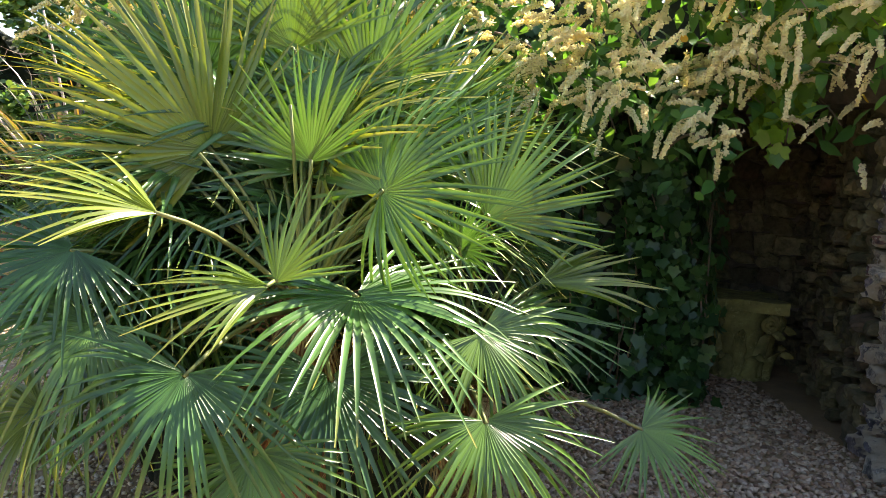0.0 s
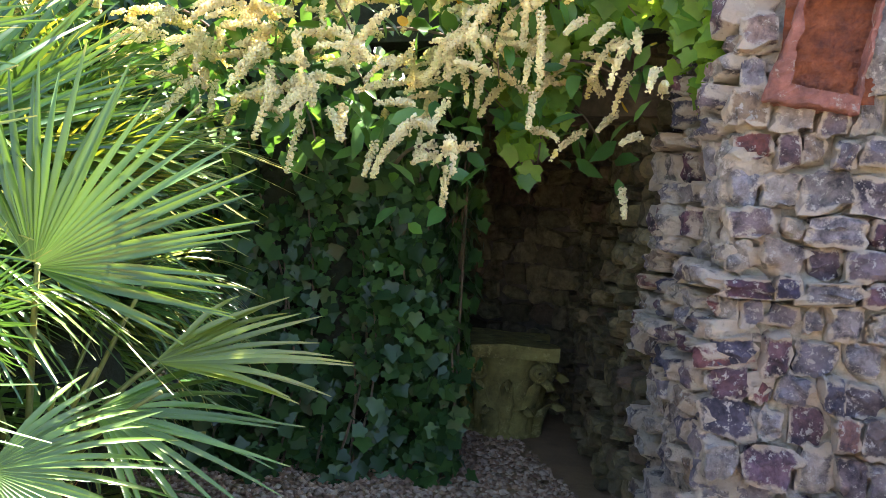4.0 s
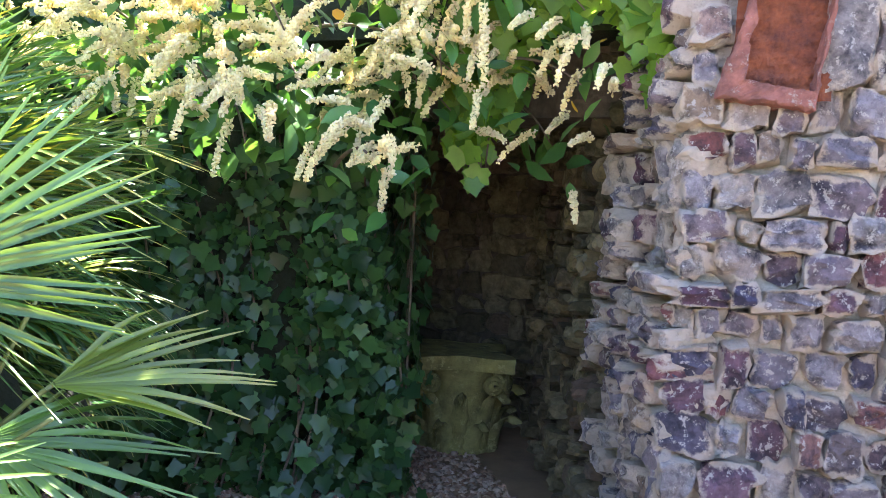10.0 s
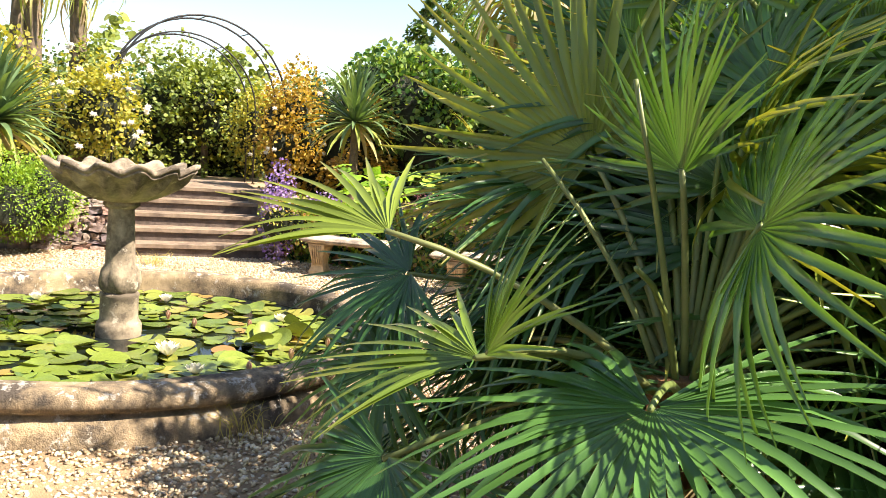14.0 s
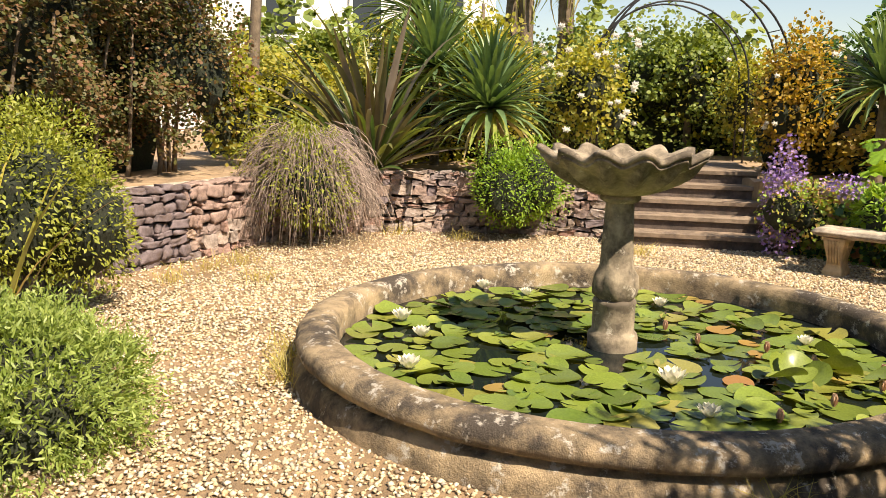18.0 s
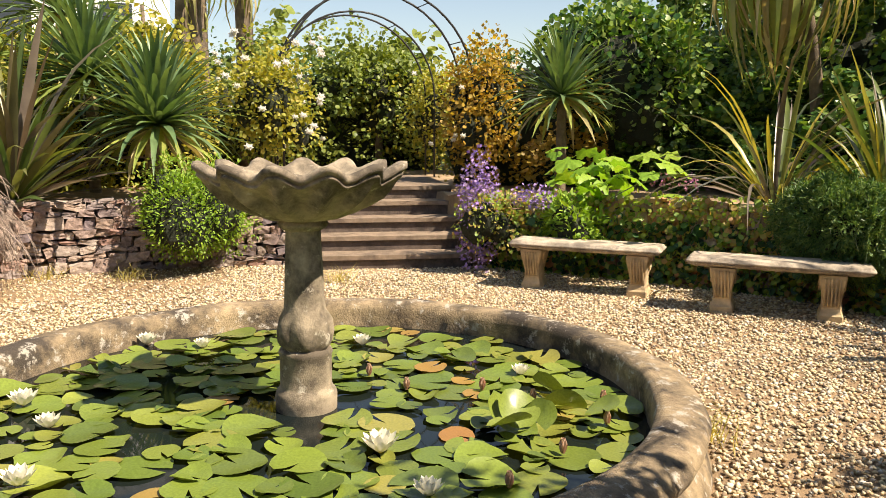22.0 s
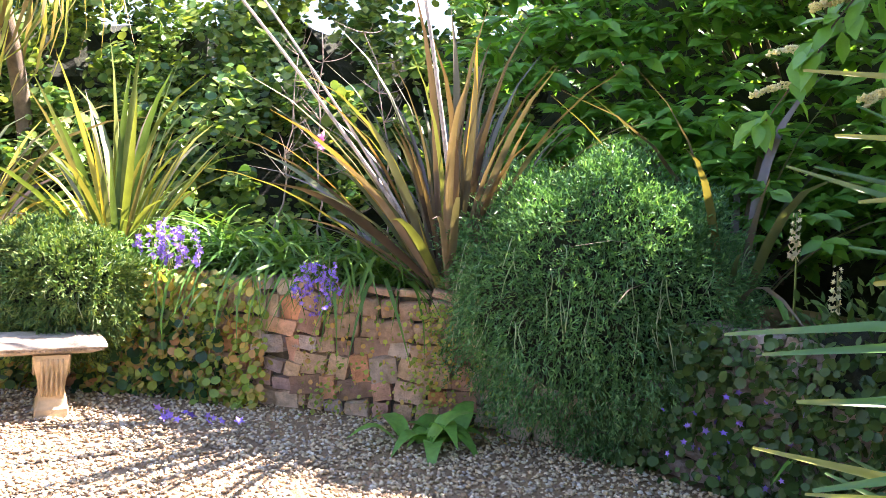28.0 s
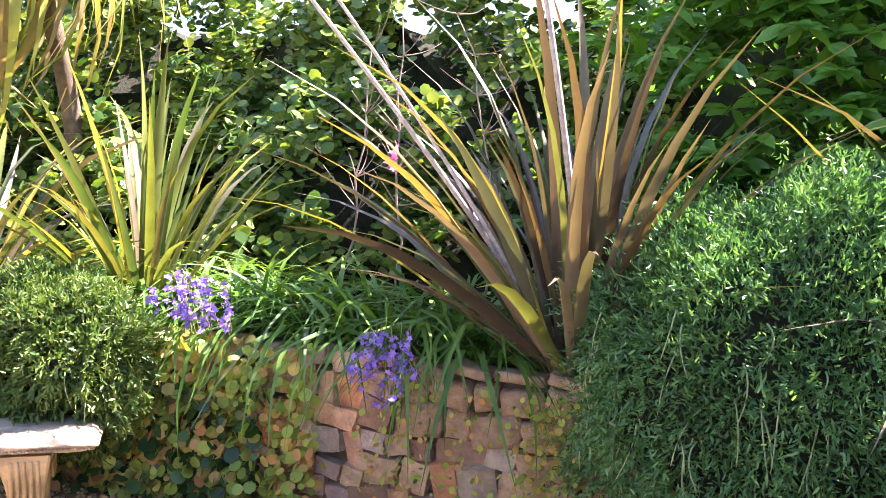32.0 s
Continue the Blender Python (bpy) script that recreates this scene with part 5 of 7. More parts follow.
def broad_ivy(n=44):
    """A broad ivy leaf with five soft lobes, foot at the origin, tip along y."""
    v, f = [(0, 0.3, -0.05)], []
    for k in range(n):
        a = 2 * math.pi * k / n
        lobe = 0.46 + 0.07 * math.cos(5 * a) + 0.1 * math.cos(a) - 0.06 * math.cos(2 * a)
        v.append((math.sin(a) * lobe * 0.95, 0.34 + math.cos(a) * lobe * 1.1, 0.05 * math.cos(5 * a) - 0.1 * lobe * abs(math.sin(a))))
    for k in range(n):
        f.append([0, 1 + (k + 1) % n, 1 + k])
    return np.array(v), np.array(f)


BROAD = broad_ivy()


# large near ivy leaves on long shoots
def ivy_shoot(label, path, leaves, tips, mat):
    """A thin shoot with a few large single leaves, each on its own stalk."""
    ob = thing("ivy_spray", label, "ivy")
    pts = bez(*path, 14)
    part("vine", mesh_np("vine", *tube(pts, 0.006, 0.003, 5), M["petiole"]), None, ob)
    r = random.Random(len(leaves))
    for (p, size) in leaves:
        p = Vector(p)
        near = Vector(pts[int(np.argmin(np.linalg.norm(pts - np.array(p), axis=1)))])
        way = (Vector(tips) + Vector((r.uniform(-0.5, 0.5), r.uniform(-0.3, 0.3), r.uniform(-0.3, 0.3)))).normalized()
        face = (Vector((-0.45, -0.8, 0.3)) + Vector((r.uniform(-0.35, 0.35), 0, r.uniform(-0.3, 0.3)))).normalized()
        x = way.cross(face).normalized()
        m = Matrix((x, way, x.cross(way))).transposed().to_4x4()
        m.translation = p - way * size * 0.4
        leaf = part("leaf", mesh_np("leaf", BROAD[0] * size, BROAD[1], mat, True), None, ob, m=m)
        foot = m.inverted() @ near
        part("stalk", mesh_np("stalk", *tube(bez(tuple(foot), (foot.x * 0.5, foot.y * 0.5, foot.z * 0.5 + 0.02), (0, 0.1 * size, 0), 6), 0.002, 0.0015, 4), M["petiole"]), None, leaf)
    return ob


ivy_shoot("spray of large pale green ivy leaves", ((2.6, 3.4, 2.9), (2.1, 2.2, 2.7), (1.924, 2.113, 1.923)), [((1.924, 2.113, 1.923), 0.1), ((1.985, 2.054, 1.887), 0.085), ((1.884, 2.133, 1.977), 0.08), ((1.946, 2.07, 1.963), 0.095), ((2.005, 2.009, 1.931), 0.08), ((2.06, 1.995, 1.758), 0.09), ((2.053, 1.971, 1.858), 0.08)], (-0.1, -0.1, -1.0), M["ivy_lime"])
ivy_shoot("young pale green climber shoot", ((2.55, 2.2, 0.0), (2.35, 2.1, 0.6), (2.009, 2.042, 1.231)), [((2.009, 2.042, 1.231), 0.095), ((1.952, 2.08, 1.142), 0.08), ((2.046, 1.97, 1.177), 0.085), ((1.993, 2.037, 1.16), 0.1), ((2.012, 1.998, 1.132), 0.08)], (0.0, -0.1, 1.0), M["ivy_lime"])

# ---- flowering laurel over the alcove ----
laurel = thing("flowering_laurel", "laurel branches with long cream flower spikes", "shrub", (0.0, 4.9, 0.0))


def raceme(seed, L=0.15):
    """A slim spike of small fluffy florets in loose rings, bare near its foot."""
    r = np.random.default_rng(seed)
    n = 90
    t = np.sort(r.uniform(0.1, 1, n))
    a = np.arange(n) * 2.4 + r.uniform(-0.4, 0.4, n)
    rad = (0.0165 - 0.008 * t) * r.uniform(0.5, 1.25, n)
    bend = 0.45 * r.uniform(0.2, 1)
    p = np.stack([np.cos(a) * rad, t * L, np.sin(a) * rad - bend * L * t * t], 1)
    v, f = scatter(*PEB, axes(rand_dirs(n), rand_dirs(n)), 0.0082 * r.uniform(0.6, 1.4, n), p)
    s = tube(np.stack([np.zeros(6), np.linspace(0, L, 6), -bend * L * np.linspace(0, 1, 6) ** 2], 1), 0.002, 0.001, 4)
    return joined([(v, f), s])


RACEMES = [mesh_np("flower_spike", *raceme(k, 0.16 + 0.025 * (k % 4)), M["blossom"]) for k in range(8)]
rr = random.Random(8)
leaf_v = []
for k in range(78):
    x = rr.uniform(-1.9, 2.15)
    low = 1.7 + 0.16 * math.sin(x * 4.1) + (0.22 * (0.4 - x) if x < 0.4 else 0.0)
    tip = Vector((x, -0.62 + rr.uniform(-0.22, 0.28), low + 1.25 * rr.random() ** 1.2))
    top = tip + Vector((rr.uniform(-0.6, 0.2), rr.uniform(0.4, 0.9), rr.uniform(0.0, 0.4)))
    mid = (top + tip) / 2 + Vector((0, -0.1, 0.16))
    pts = bez(top, mid, tip, 9)
    part("branch", mesh_np("branch", *tube(pts, 0.010, 0.003, 5), M["bark"]), None, laurel)
    for j in range(15):
        q = Vector(pts[rr.randint(3, 8)]) + Vector((rr.gauss(0, 0.1), rr.gauss(-0.14, 0.1), rr.gauss(0.1, 0.1)))
        way = Vector((rr.gauss(-0.65, 0.6), -0.55, rr.gauss(-0.2, 0.45))).normalized()
        m = way.to_track_quat("Y", "Z").to_matrix().to_4x4()
        m.translation = q
        part("flower_spike", rr.choice(RACEMES), None, laurel, m=m)
    kk = 32
    q = pts[rng.integers(3, 9, kk)] + rng.normal(size=(kk, 3)) * (0.13, 0.1, 0.12) + (0, 0.06, 0)
    leaf_v.append(scatter(*LEAF, axes(unit(rng.normal(size=(kk, 3)) + np.array([0, -0.4, -0.6])), unit(np.array([0, -0.4, 0.8]) + rng.normal(size=(kk, 3)) * 0.45)), rng.uniform(0.1, 0.18, kk), q))
part("leaves", mesh_np("leaves", *joined(leaf_v), M["laurel"]), None, laurel, kind="stuff")
v, f = scatter(*ROUND, axes(rand_dirs(6), np.tile([0.1, -1.0, 0.3], (6, 1))), rng.uniform(0.05, 0.08, 6), np.stack([rng.uniform(0.9, 2.3, 6), rng.uniform(-0.75, -0.5, 6), rng.uniform(1.9, 2.4, 6)], 1))
part("yellow_leaves", mesh_np("yellow_leaves", v, f, M["yellow_leaf"]), None, laurel, "a few yellow leaves", kind="stuff")

# a second flowering laurel branch, past the palm
spray = thing("laurel_spray", "drooping laurel branch with short cream flower spikes", "shrub")
rl = random.Random(21)
for k in range(5):
    tip = Vector((-1.95 + 0.16 * k, 6.72 + 0.05 * (k % 3), 1.72 + 0.14 * ((k * 2) % 5)))
    pts = bez(Vector((-0.9, 7.5, 2.75)), (tip + Vector((-0.9, 7.5, 3.1))) / 2 + Vector((0, -0.1, 0.2)), tip, 12)
    branch = part("branch", mesh_np("branch", *tube(pts, 0.010, 0.003, 5), M["bark"]), None, spray)
    for j in range(26):
        q = Vector(pts[rl.randint(4, 11)]) + Vector((rl.gauss(0, 0.03), rl.gauss(0, 0.03), rl.gauss(0, 0.03)))
        way = Vector((rl.gauss(-0.3, 0.5), rl.gauss(-0.4, 0.3), rl.gauss(-0.7, 0.25))).normalized()
        face = Vector((rl.gauss(-0.1, 0.3), rl.gauss(-0.5, 0.3), 0.8))
        x = way.cross(face).normalized()
        m = Matrix((x, way, x.cross(way))).transposed().to_4x4()
        m.translation = q
        part("leaf", mesh_np("leaf", LEAF[0] * rl.uniform(0.12, 0.18), LEAF[1], M["laurel_big"]), None, branch, m=m)
    for j in range(2):
        m = Vector((-0.9, -0.35, rl.uniform(-0.3, 0.1))).to_track_quat("Y", "Z").to_matrix().to_4x4()
        m.translation = Vector(pts[rl.randint(9, 11)])
        part("flower_spike", rl.choice(RACEMES), None, branch, m=m)

# ---- fan palm ----
palm = thing("fan_palm", "bushy clump of dwarf fan palm with spiky fans", "palm")
FAN_KINDS = [(38, 215, 0.18, 0.12), (40, 237, 0.3, 0.22), (44, 259, 0.4, 0.32), (46, 285, 0.2, 0.14), (38, 215, 0.34, 0.24), (40, 237, 0.4, 0.32), (44, 259, 0.2, 0.14), (16, 110, 0.1, 0.12, 0.33), (14, 80, 0.08, 0.2, 0.44), (32, 155, 0.12, 0.3, 0.42)]
FANS = [[mesh_np("frond", *fan_shape(k, *kind), mm) for k, kind in enumerate(FAN_KINDS)] for mm in (M["palm"], M["palm_sunlit"])]
STEMS = [(-0.5, 3.02, 1.0), (0.1, 3.45, 0.6), (-1.0, 3.75, 0.9), (-0.95, 4.45, 0.7), (-0.2, 4.1, 1.0)]
for x, y, h in STEMS:
    bm = bmesh.new()
    bmesh.ops.create_cone(bm, cap_ends=True, segments=14, radius1=0.13, radius2=0.1, depth=h)
    bmesh.ops.subdivide_edges(bm, edges=bm.edges[:], cuts=3)
    for v in bm.verts:
        v.co += Vector((noise.noise(v.co * 22), noise.noise(v.co * 23 + Vector((4, 0, 0))), 0)) * 0.05
    part("trunk", bm, M["fibre"], palm, "shaggy brown fibrous trunk", m=pose(x, y, h / 2))
    rf = np.random.default_rng(int(h * 100))
    a, z = rf.uniform(0, 6.28, 260), rf.uniform(0.25, 1.0, 260) * h
    q = np.stack([x + np.cos(a) * 0.12, y + np.sin(a) * 0.12, z], 1)
    dd = unit(np.stack([np.cos(a) * 0.6, np.sin(a) * 0.6, rf.uniform(-1.2, 0.9, 260)], 1) + rf.normal(size=(260, 3)) * 0.4)
    part("fibre", mesh_np("fibre", *scatter(*blade(0.13, 0.004, 1.0, 3), axes(dd, rf.normal(size=(260, 3))), rf.uniform(0.6, 1.3, 260), q), M["fibre"]), None, palm, "orange-brown hairy fibre", kind="stuff")


def frond(hub, axis, face, size, stem, old=False, kind=None, rr=random.Random(3)):
    """A fan at hub that spreads along axis, its upper side towards face, on a stalk from the stem."""
    hub, axis = Vector(hub), Vector(axis).normalized()
    x = axis.cross(Vector(face)).normalized()
    z = x.cross(axis)
    m = Matrix((x, axis, z)).transposed().to_4x4()
    m.translation = hub
    # old picks the yellow fan whose colour holds the sunlight
    me = FANS[1 if old else 0][rr.randrange(7) if kind is None else kind]
    fr = part("frond", me, None, palm, "yellower palm fan with sunlight put into its colour" if old else "", m=m @ Matrix.Diagonal((size, size, size, 1)))
    b = Vector((stem[0], stem[1], stem[2] * 0.9))
    mid = (b + hub) / 2 + Vector((0, 0, 0.12))
    v, f = tube(bez(b, mid, hub + axis * 0.02 * size, 7), 0.012, 0.007, 5)
    inv = np.array((m @ Matrix.Diagonal((size, size, size, 1))).inverted())
    part("stalk", mesh_np("stalk", v @ inv[:3, :3].T + inv[:3, 3], f, M["petiole"]), None, fr)


# fans that stand out: hub, spread, face, size, stem, sunlit yellow, shape
for hub, axis, face, size, s, old, kind in (
        ((-0.86, 3.0, 1.49), (-0.5, -0.4, 0.75), (0.15, -0.8, 0.35), 0.72, 0, True, 0),
        ((-0.47, 2.89, 1.465), (-0.1, -0.2, 1), (-0.2, -1, 0.1), 0.42, 0, False, 9),
        ((-0.21, 2.8, 1.375), (0.6, -0.15, 0.7), (-0.62, -0.8, 0.25), 0.54, 0, False, 3),
        ((-0.26, 2.62, 1.04), (0.35, -0.8, -0.25), (0.0, -0.4, 1), 0.62, 0, False, 3),
        ((-0.48, 2.4, 1.1), (0.45, 0.1, 0.9), (-0.3, -0.9, 0.3), 0.36, 0, False, 7),
        ((-0.5, 2.4, 1.09), (-0.85, -0.35, -0.15), (0.1, -0.4, 0.9), 0.44, 0, True, 7),
        ((-0.83, 2.38, 1.29), (-0.9, -0.25, 0.2), (0.1, -0.4, 0.95), 0.5, 0, True, 7),
        ((-0.73, 2.35, 0.82), (-0.1, -0.6, -0.7), (0.1, -0.8, 0.6), 0.52, 0, False, 4),
        ((-0.34, 2.69, 0.74), (0.2, -0.55, -0.7), (0.1, -0.8, 0.6), 0.6, 0, False, 6),
        ((-0.52, 2.38, 0.58), (0.0, -0.5, -0.8), (0.1, -0.8, 0.6), 0.42, 0, False, 0),
        ((0.19, 2.63, 0.64), (0.25, -0.55, -0.7), (0.1, -0.8, 0.6), 0.5, 1, False, 4),
        ((0.18, 3.13, 1.29), (0.58, 0.15, 0.66), (0.1, -1, 0.25), 0.58, 1, False, 9),
        ((0.08, 2.99, 1.18), (0.3, -0.3, 0.5), (-0.3, -0.9, 0.3), 0.24, 1, False, 0),
        ((0.43, 3.4, 1.01), (0.95, 0.2, 0.1), (0.0, -0.55, 0.85), 0.56, 1, True, 8),
        ((0.3, 3.3, 0.9), (0.85, -0.1, -0.2), (0.0, -0.55, 0.85), 0.55, 1, False, 7),
        ((0.17, 2.86, 0.89), (0.65, -0.3, -0.6), (0.1, -0.7, 0.7), 0.46, 1, False, 0),
        ((0.79, 2.92, 0.55), (0.75, -0.3, -0.4), (0.1, -0.7, 0.7), 0.36, 1, False, 0),
        ((-0.32, 3.3, 1.78), (0.25, 0.0, 1), (0.1, -1, 0.2), 0.6, 1, False, 9),
        ((-0.62, 3.25, 1.9), (-0.15, -0.1, 1), (0.0, -1, 0.1), 0.62, 4, False, 9),
        ((-0.12, 3.62, 1.62), (0.3, 0.0, 0.95), (0.0, -1, 0.2), 0.6, 4, False, 9),
        ((-0.95, 3.2, 1.78), (-0.35, -0.1, 0.95), (0.2, -1, 0.2), 0.6, 2, False, 9),
        ((-1.0, 3.25, 1.42), (-0.4, -0.1, 0.8), (0.1, -0.8, 0.5), 0.5, 2, True, 9),
        ((-0.55, 3.45, 1.72), (0.1, -0.1, 1), (0.1, -1, 0.2), 0.85, 4, False, 1),
        ((-0.2, 3.33, 1.52), (0.3, -0.1, 0.9), (0.1, -1, 0.2), 0.62, 1, False, 4),
        ((-1.0, 3.5, 1.6), (-0.4, -0.05, 0.9), (0.1, -1, 0.3), 0.72, 2, False, 0),
        ((-1.22, 2.69, 1.13), (-0.5, -0.5, -0.4), (0.1, -0.7, 0.7), 0.5, 2, False, 0),
        ((-1.09, 2.56, 0.91), (-0.4, -0.6, -0.6), (0.1, -0.8, 0.6), 0.48, 2, False, 4),
        ((-1.28, 2.75, 0.95), (-0.6, -0.5, -0.2), (0.0, -0.5, 0.9), 0.4, 2, False, 0),
        ((-1.35, 2.75, 0.55), (-0.7, -0.5, -0.3), (0.0, -0.5, 0.9), 0.5, 2, True, 4),
        ((-0.26, 3.47, 1.43), (0.0, -0.1, 1), (0.4, -0.9, 0.2), 0.3, 4, False, 3),
        ((-0.83, 3.69, 1.72), (0.0, -0.1, 1), (0.4, -0.9, 0.2), 0.55, 4, False, 1),
        ((-1.5, 4.3, 1.78), (-0.8, -0.25, 0.45), (-0.35, -0.85, 0.4), 0.74, 3, False, 9),
        ((-1.45, 4.28, 1.42), (-0.9, -0.3, 0.1), (-0.3, -0.75, 0.55), 0.74, 3, True, 7),
        ((-1.52, 4.2, 1.22), (-0.92, -0.3, 0.04), (-0.3, -0.7, 0.6), 0.7, 3, False, 9),
        ((-1.55, 4.15, 1.02), (-0.9, -0.35, -0.16), (-0.3, -0.65, 0.65), 0.7, 3, True, 7),
        ((-1.58, 4.1, 0.85), (-0.85, -0.4, -0.25), (-0.3, -0.65, 0.65), 0.7, 3, False, 9),
        ((-1.6, 4.02, 0.62), (-0.8, -0.5, -0.2), (-0.2, -0.4, 1), 0.72, 3, True, 7),
        ((-1.1, 3.5, 0.8), (-0.85, -0.3, -0.15), (-0.2, -0.4, 1), 0.5, 2, False, 4)):
    frond(hub, axis, face, size, STEMS[s], old, kind)
rr = random.Random(12)
for s, (x, y, h) in enumerate(STEMS):
    for k in range(92):
        az, el = rr.uniform(0, 2 * math.pi), math.sin(rr.uniform(-0.5, 1.45))
        reach = rr.uniform(0.35, 0.75)
        d = Vector((math.cos(az) * math.sqrt(1 - el * el), math.sin(az) * math.sqrt(1 - el * el), el))
        hub = Vector((x, y, h)) + d * reach
        if hub.z < 0.3 or hub.y < (3.12 if hub.x > -1.0 else 2.8) or hub.z > 2.05 or hub.x < -1.35 or hub.x > (-0.05 if hub.y < 3.75 else 0.2):
            continue
        frond(hub, d + Vector((0, 0, -0.15)), Vector((rr.uniform(-0.4, 0.4), rr.uniform(-0.4, 0.2), 1)) - d * 0.3, rr.uniform(0.44, 0.64), (x, y, h), rr.random() < 0.1, None, rr)

# near-black lumps added inside the palm in place of its deep shade
for c, rad in (((-0.3, 3.85, 0.7), (0.6, 0.42, 0.7)), ((-1.0, 3.6, 0.5), (0.32, 0.36, 0.5)), ((-0.3, 3.3, 0.36), (0.36, 0.24, 0.38))):
    part("thatch", blob(rad, 0.5, c[0] * 7, 4), M["inner"], palm, "near-black lump that stands in for shade inside the palm", m=pose(*c))
# dead brown fans that hang round the trunks, and bare stalks between
DEAD = [mesh_np("dead_frond", *fan_shape(60 + k, 24, 120, 0.9, 0.5, 0.3), M["dead_leaf"]) for k in range(3)]
for x, y, h in STEMS:
    for k in range(9):
        az = rr.uniform(0, 2 * math.pi)
        d = Vector((math.cos(az), math.sin(az), -1.1)).normalized()
        side = d.cross(Vector((0, 0, 1))).normalized()
        m = Matrix((side, d, side.cross(d))).transposed().to_4x4()
        m.translation = Vector((x + math.cos(az) * 0.16, y + math.sin(az) * 0.16, h * rr.uniform(0.55, 0.95)))
        size = rr.uniform(0.28, 0.42)
        part("dead_frond", rr.choice(DEAD), None, palm, "dry brown hanging fan", m=m @ Matrix.Diagonal((size, size, size, 1)))
    for k in range(16):
        az = rr.uniform(0, 2 * math.pi)
        e = Vector((x + math.cos(az) * rr.uniform(0.2, 0.5), y + math.sin(az) * rr.uniform(0.1, 0.4), h + rr.uniform(0.2, 0.7)))
        v, f = tube(bez((x, y, h * 0.8), (x + (e.x - x) * 0.3, y + (e.y - y) * 0.3, h + 0.2), tuple(e), 6), 0.011, 0.006, 5)
        part("stalk", mesh_np("stalk", v, f, M["petiole"]), None, palm)

# ---- planting on the north bank ----
for name, pts, w, lab in (("flax_stalk", ((-3.6, 7.95, 0.8), (-4.1, 7.75, 1.6), (-4.95, 7.45, 2.62)), 0.017, "long pale dry flax stalk leaning out"),
                          ("flax_stalk", ((-3.62, 7.93, 0.8), (-4.05, 7.7, 1.65), (-4.8, 7.4, 2.65)), 0.013, "long pale dry flax stalk leaning out"),
                          ("flax_stalk", ((-3.5, 7.95, 0.8), (-3.6, 7.8, 1.8), (-3.75, 7.6, 2.7)), 0.018, "upright whitish dry flax stalk")):
    solid(name, mesh_np(name, *tube(bez(*pts, 10), w, w * 0.5, 6), M["dry_stalk"]), lab, "stalk", group="dry flax stalks")
for k in range(3):
    x = -5.0 + 0.42 * k
    ob = thing("bare_sapling", "thin bare pale twigs behind the flax", "sapling", (x, 8.35, 0.68), group="bare saplings")
    rs = random.Random(k + 70)
    top = Vector((rs.uniform(-0.2, 0.2), 0, rs.uniform(1.4, 1.9)))
    stem_pts = bez((0, 0, 0), (0.12 * (-1) ** k, 0.05, 0.8), top, 10) + np.array([[0.02 * math.sin(j * 2.3 + k), 0.02 * math.cos(j * 1.7), 0] for j in range(10)])
    part("stem", mesh_np("stem", *tube(stem_pts, 0.009, 0.003, 5), M["twig"]), None, ob)
    for j in range(22):
        q = Vector(stem_pts[rs.randint(4, 9)])
        e = q + Vector((rs.uniform(-0.22, 0.22), rs.uniform(-0.12, 0.12), rs.uniform(0.02, 0.24)))
        part("twig", mesh_np("twig", *tube(bez(q, (q + e) / 2 + Vector((0.03, 0, -0.03)), e, 6), 0.0035, 0.0012, 4), M["twig"]), None, ob)

sword_plant("bronze_flax", "large bronze and orange New Zealand flax", (-3.55, 7.92, 0.72), 125, 1.75, 0.03, None, (3, 58), (0.02, 0.25), 3, mats=[M["phormium_bronze"]] * 9 + [M["phormium"]] * 4 + [M["phormium_orange"]], base=0.12)
sword_plant("green_flax", "green and gold flax clump on the bank", (-5.9, 7.9, 0.7), 66, 1.5, 0.03, None, (2, 44), (0.02, 0.35), 4, mats=[M["phormium_green"]] * 4 + [M["phormium"]] * 2 + [M["phormium_gold"]])
sword_plant("arching_flax", "arching olive and bronze flax", (-6.75, 7.5, 0.72), 60, 1.5, 0.024, None, (6, 70), (0.1, 0.6), 5, mats=[M["phormium"], M["phormium_bronze"], M["phormium"], M["phormium_gold"]])
sword_plant("dark_flax", "dark flax in shade behind the rosemary", (-1.95, 7.85, 0.68), 34, 1.6, 0.028, None, (6, 60), (0.1, 0.5), 6, mats=[M["phormium_bronze"], M["phormium"]])
sword_plant("spider_lily", "green strappy daylily clump", (-4.9, 8.0, 0.7), 30, 0.7, 0.016, M["yucca"], (20, 80), (0.3, 1.0), 8, category="lily")
ob = thing("daylily_band", "band of bright green arching daylily leaves over the wall", "lily")
shapes = [blade(0.58, 0.014, d, 6, 0.3) for d in (0.9, 1.3, 1.7)]
k = 1350
r9 = np.random.default_rng(31)
bx = r9.uniform(-6.5, -3.85, k)
bp = np.stack([bx, 7.86 + r9.uniform(-0.06, 0.45, k), np.full(k, 0.72)], 1)
az = r9.uniform(0, 6.28, k)
el = r9.uniform(0.5, 1.3, k)
dirs = np.stack([np.cos(az) * np.cos(el), np.sin(az) * np.cos(el) - 0.25, np.sin(el)], 1)
for j in range(3):
    sel = np.arange(k) % 3 == j
    turns = axes(dirs[sel], np.tile([0, 0, 1.0], (sel.sum(), 1)) + r9.normal(size=(sel.sum(), 3)) * 0.2)
    big, at = r9.uniform(0.5, 1.15, sel.sum()), bp[sel]
    for c in range(12):
        own = np.floor((at[:, 0] + 6.5) / 2.66 * 12).astype(int) == c
        if own.any():
            part("tuft", mesh_np("tuft", *scatter(*shapes[j], turns[own], big[own], at[own]), M["grass"]), None, ob, kind="stuff")


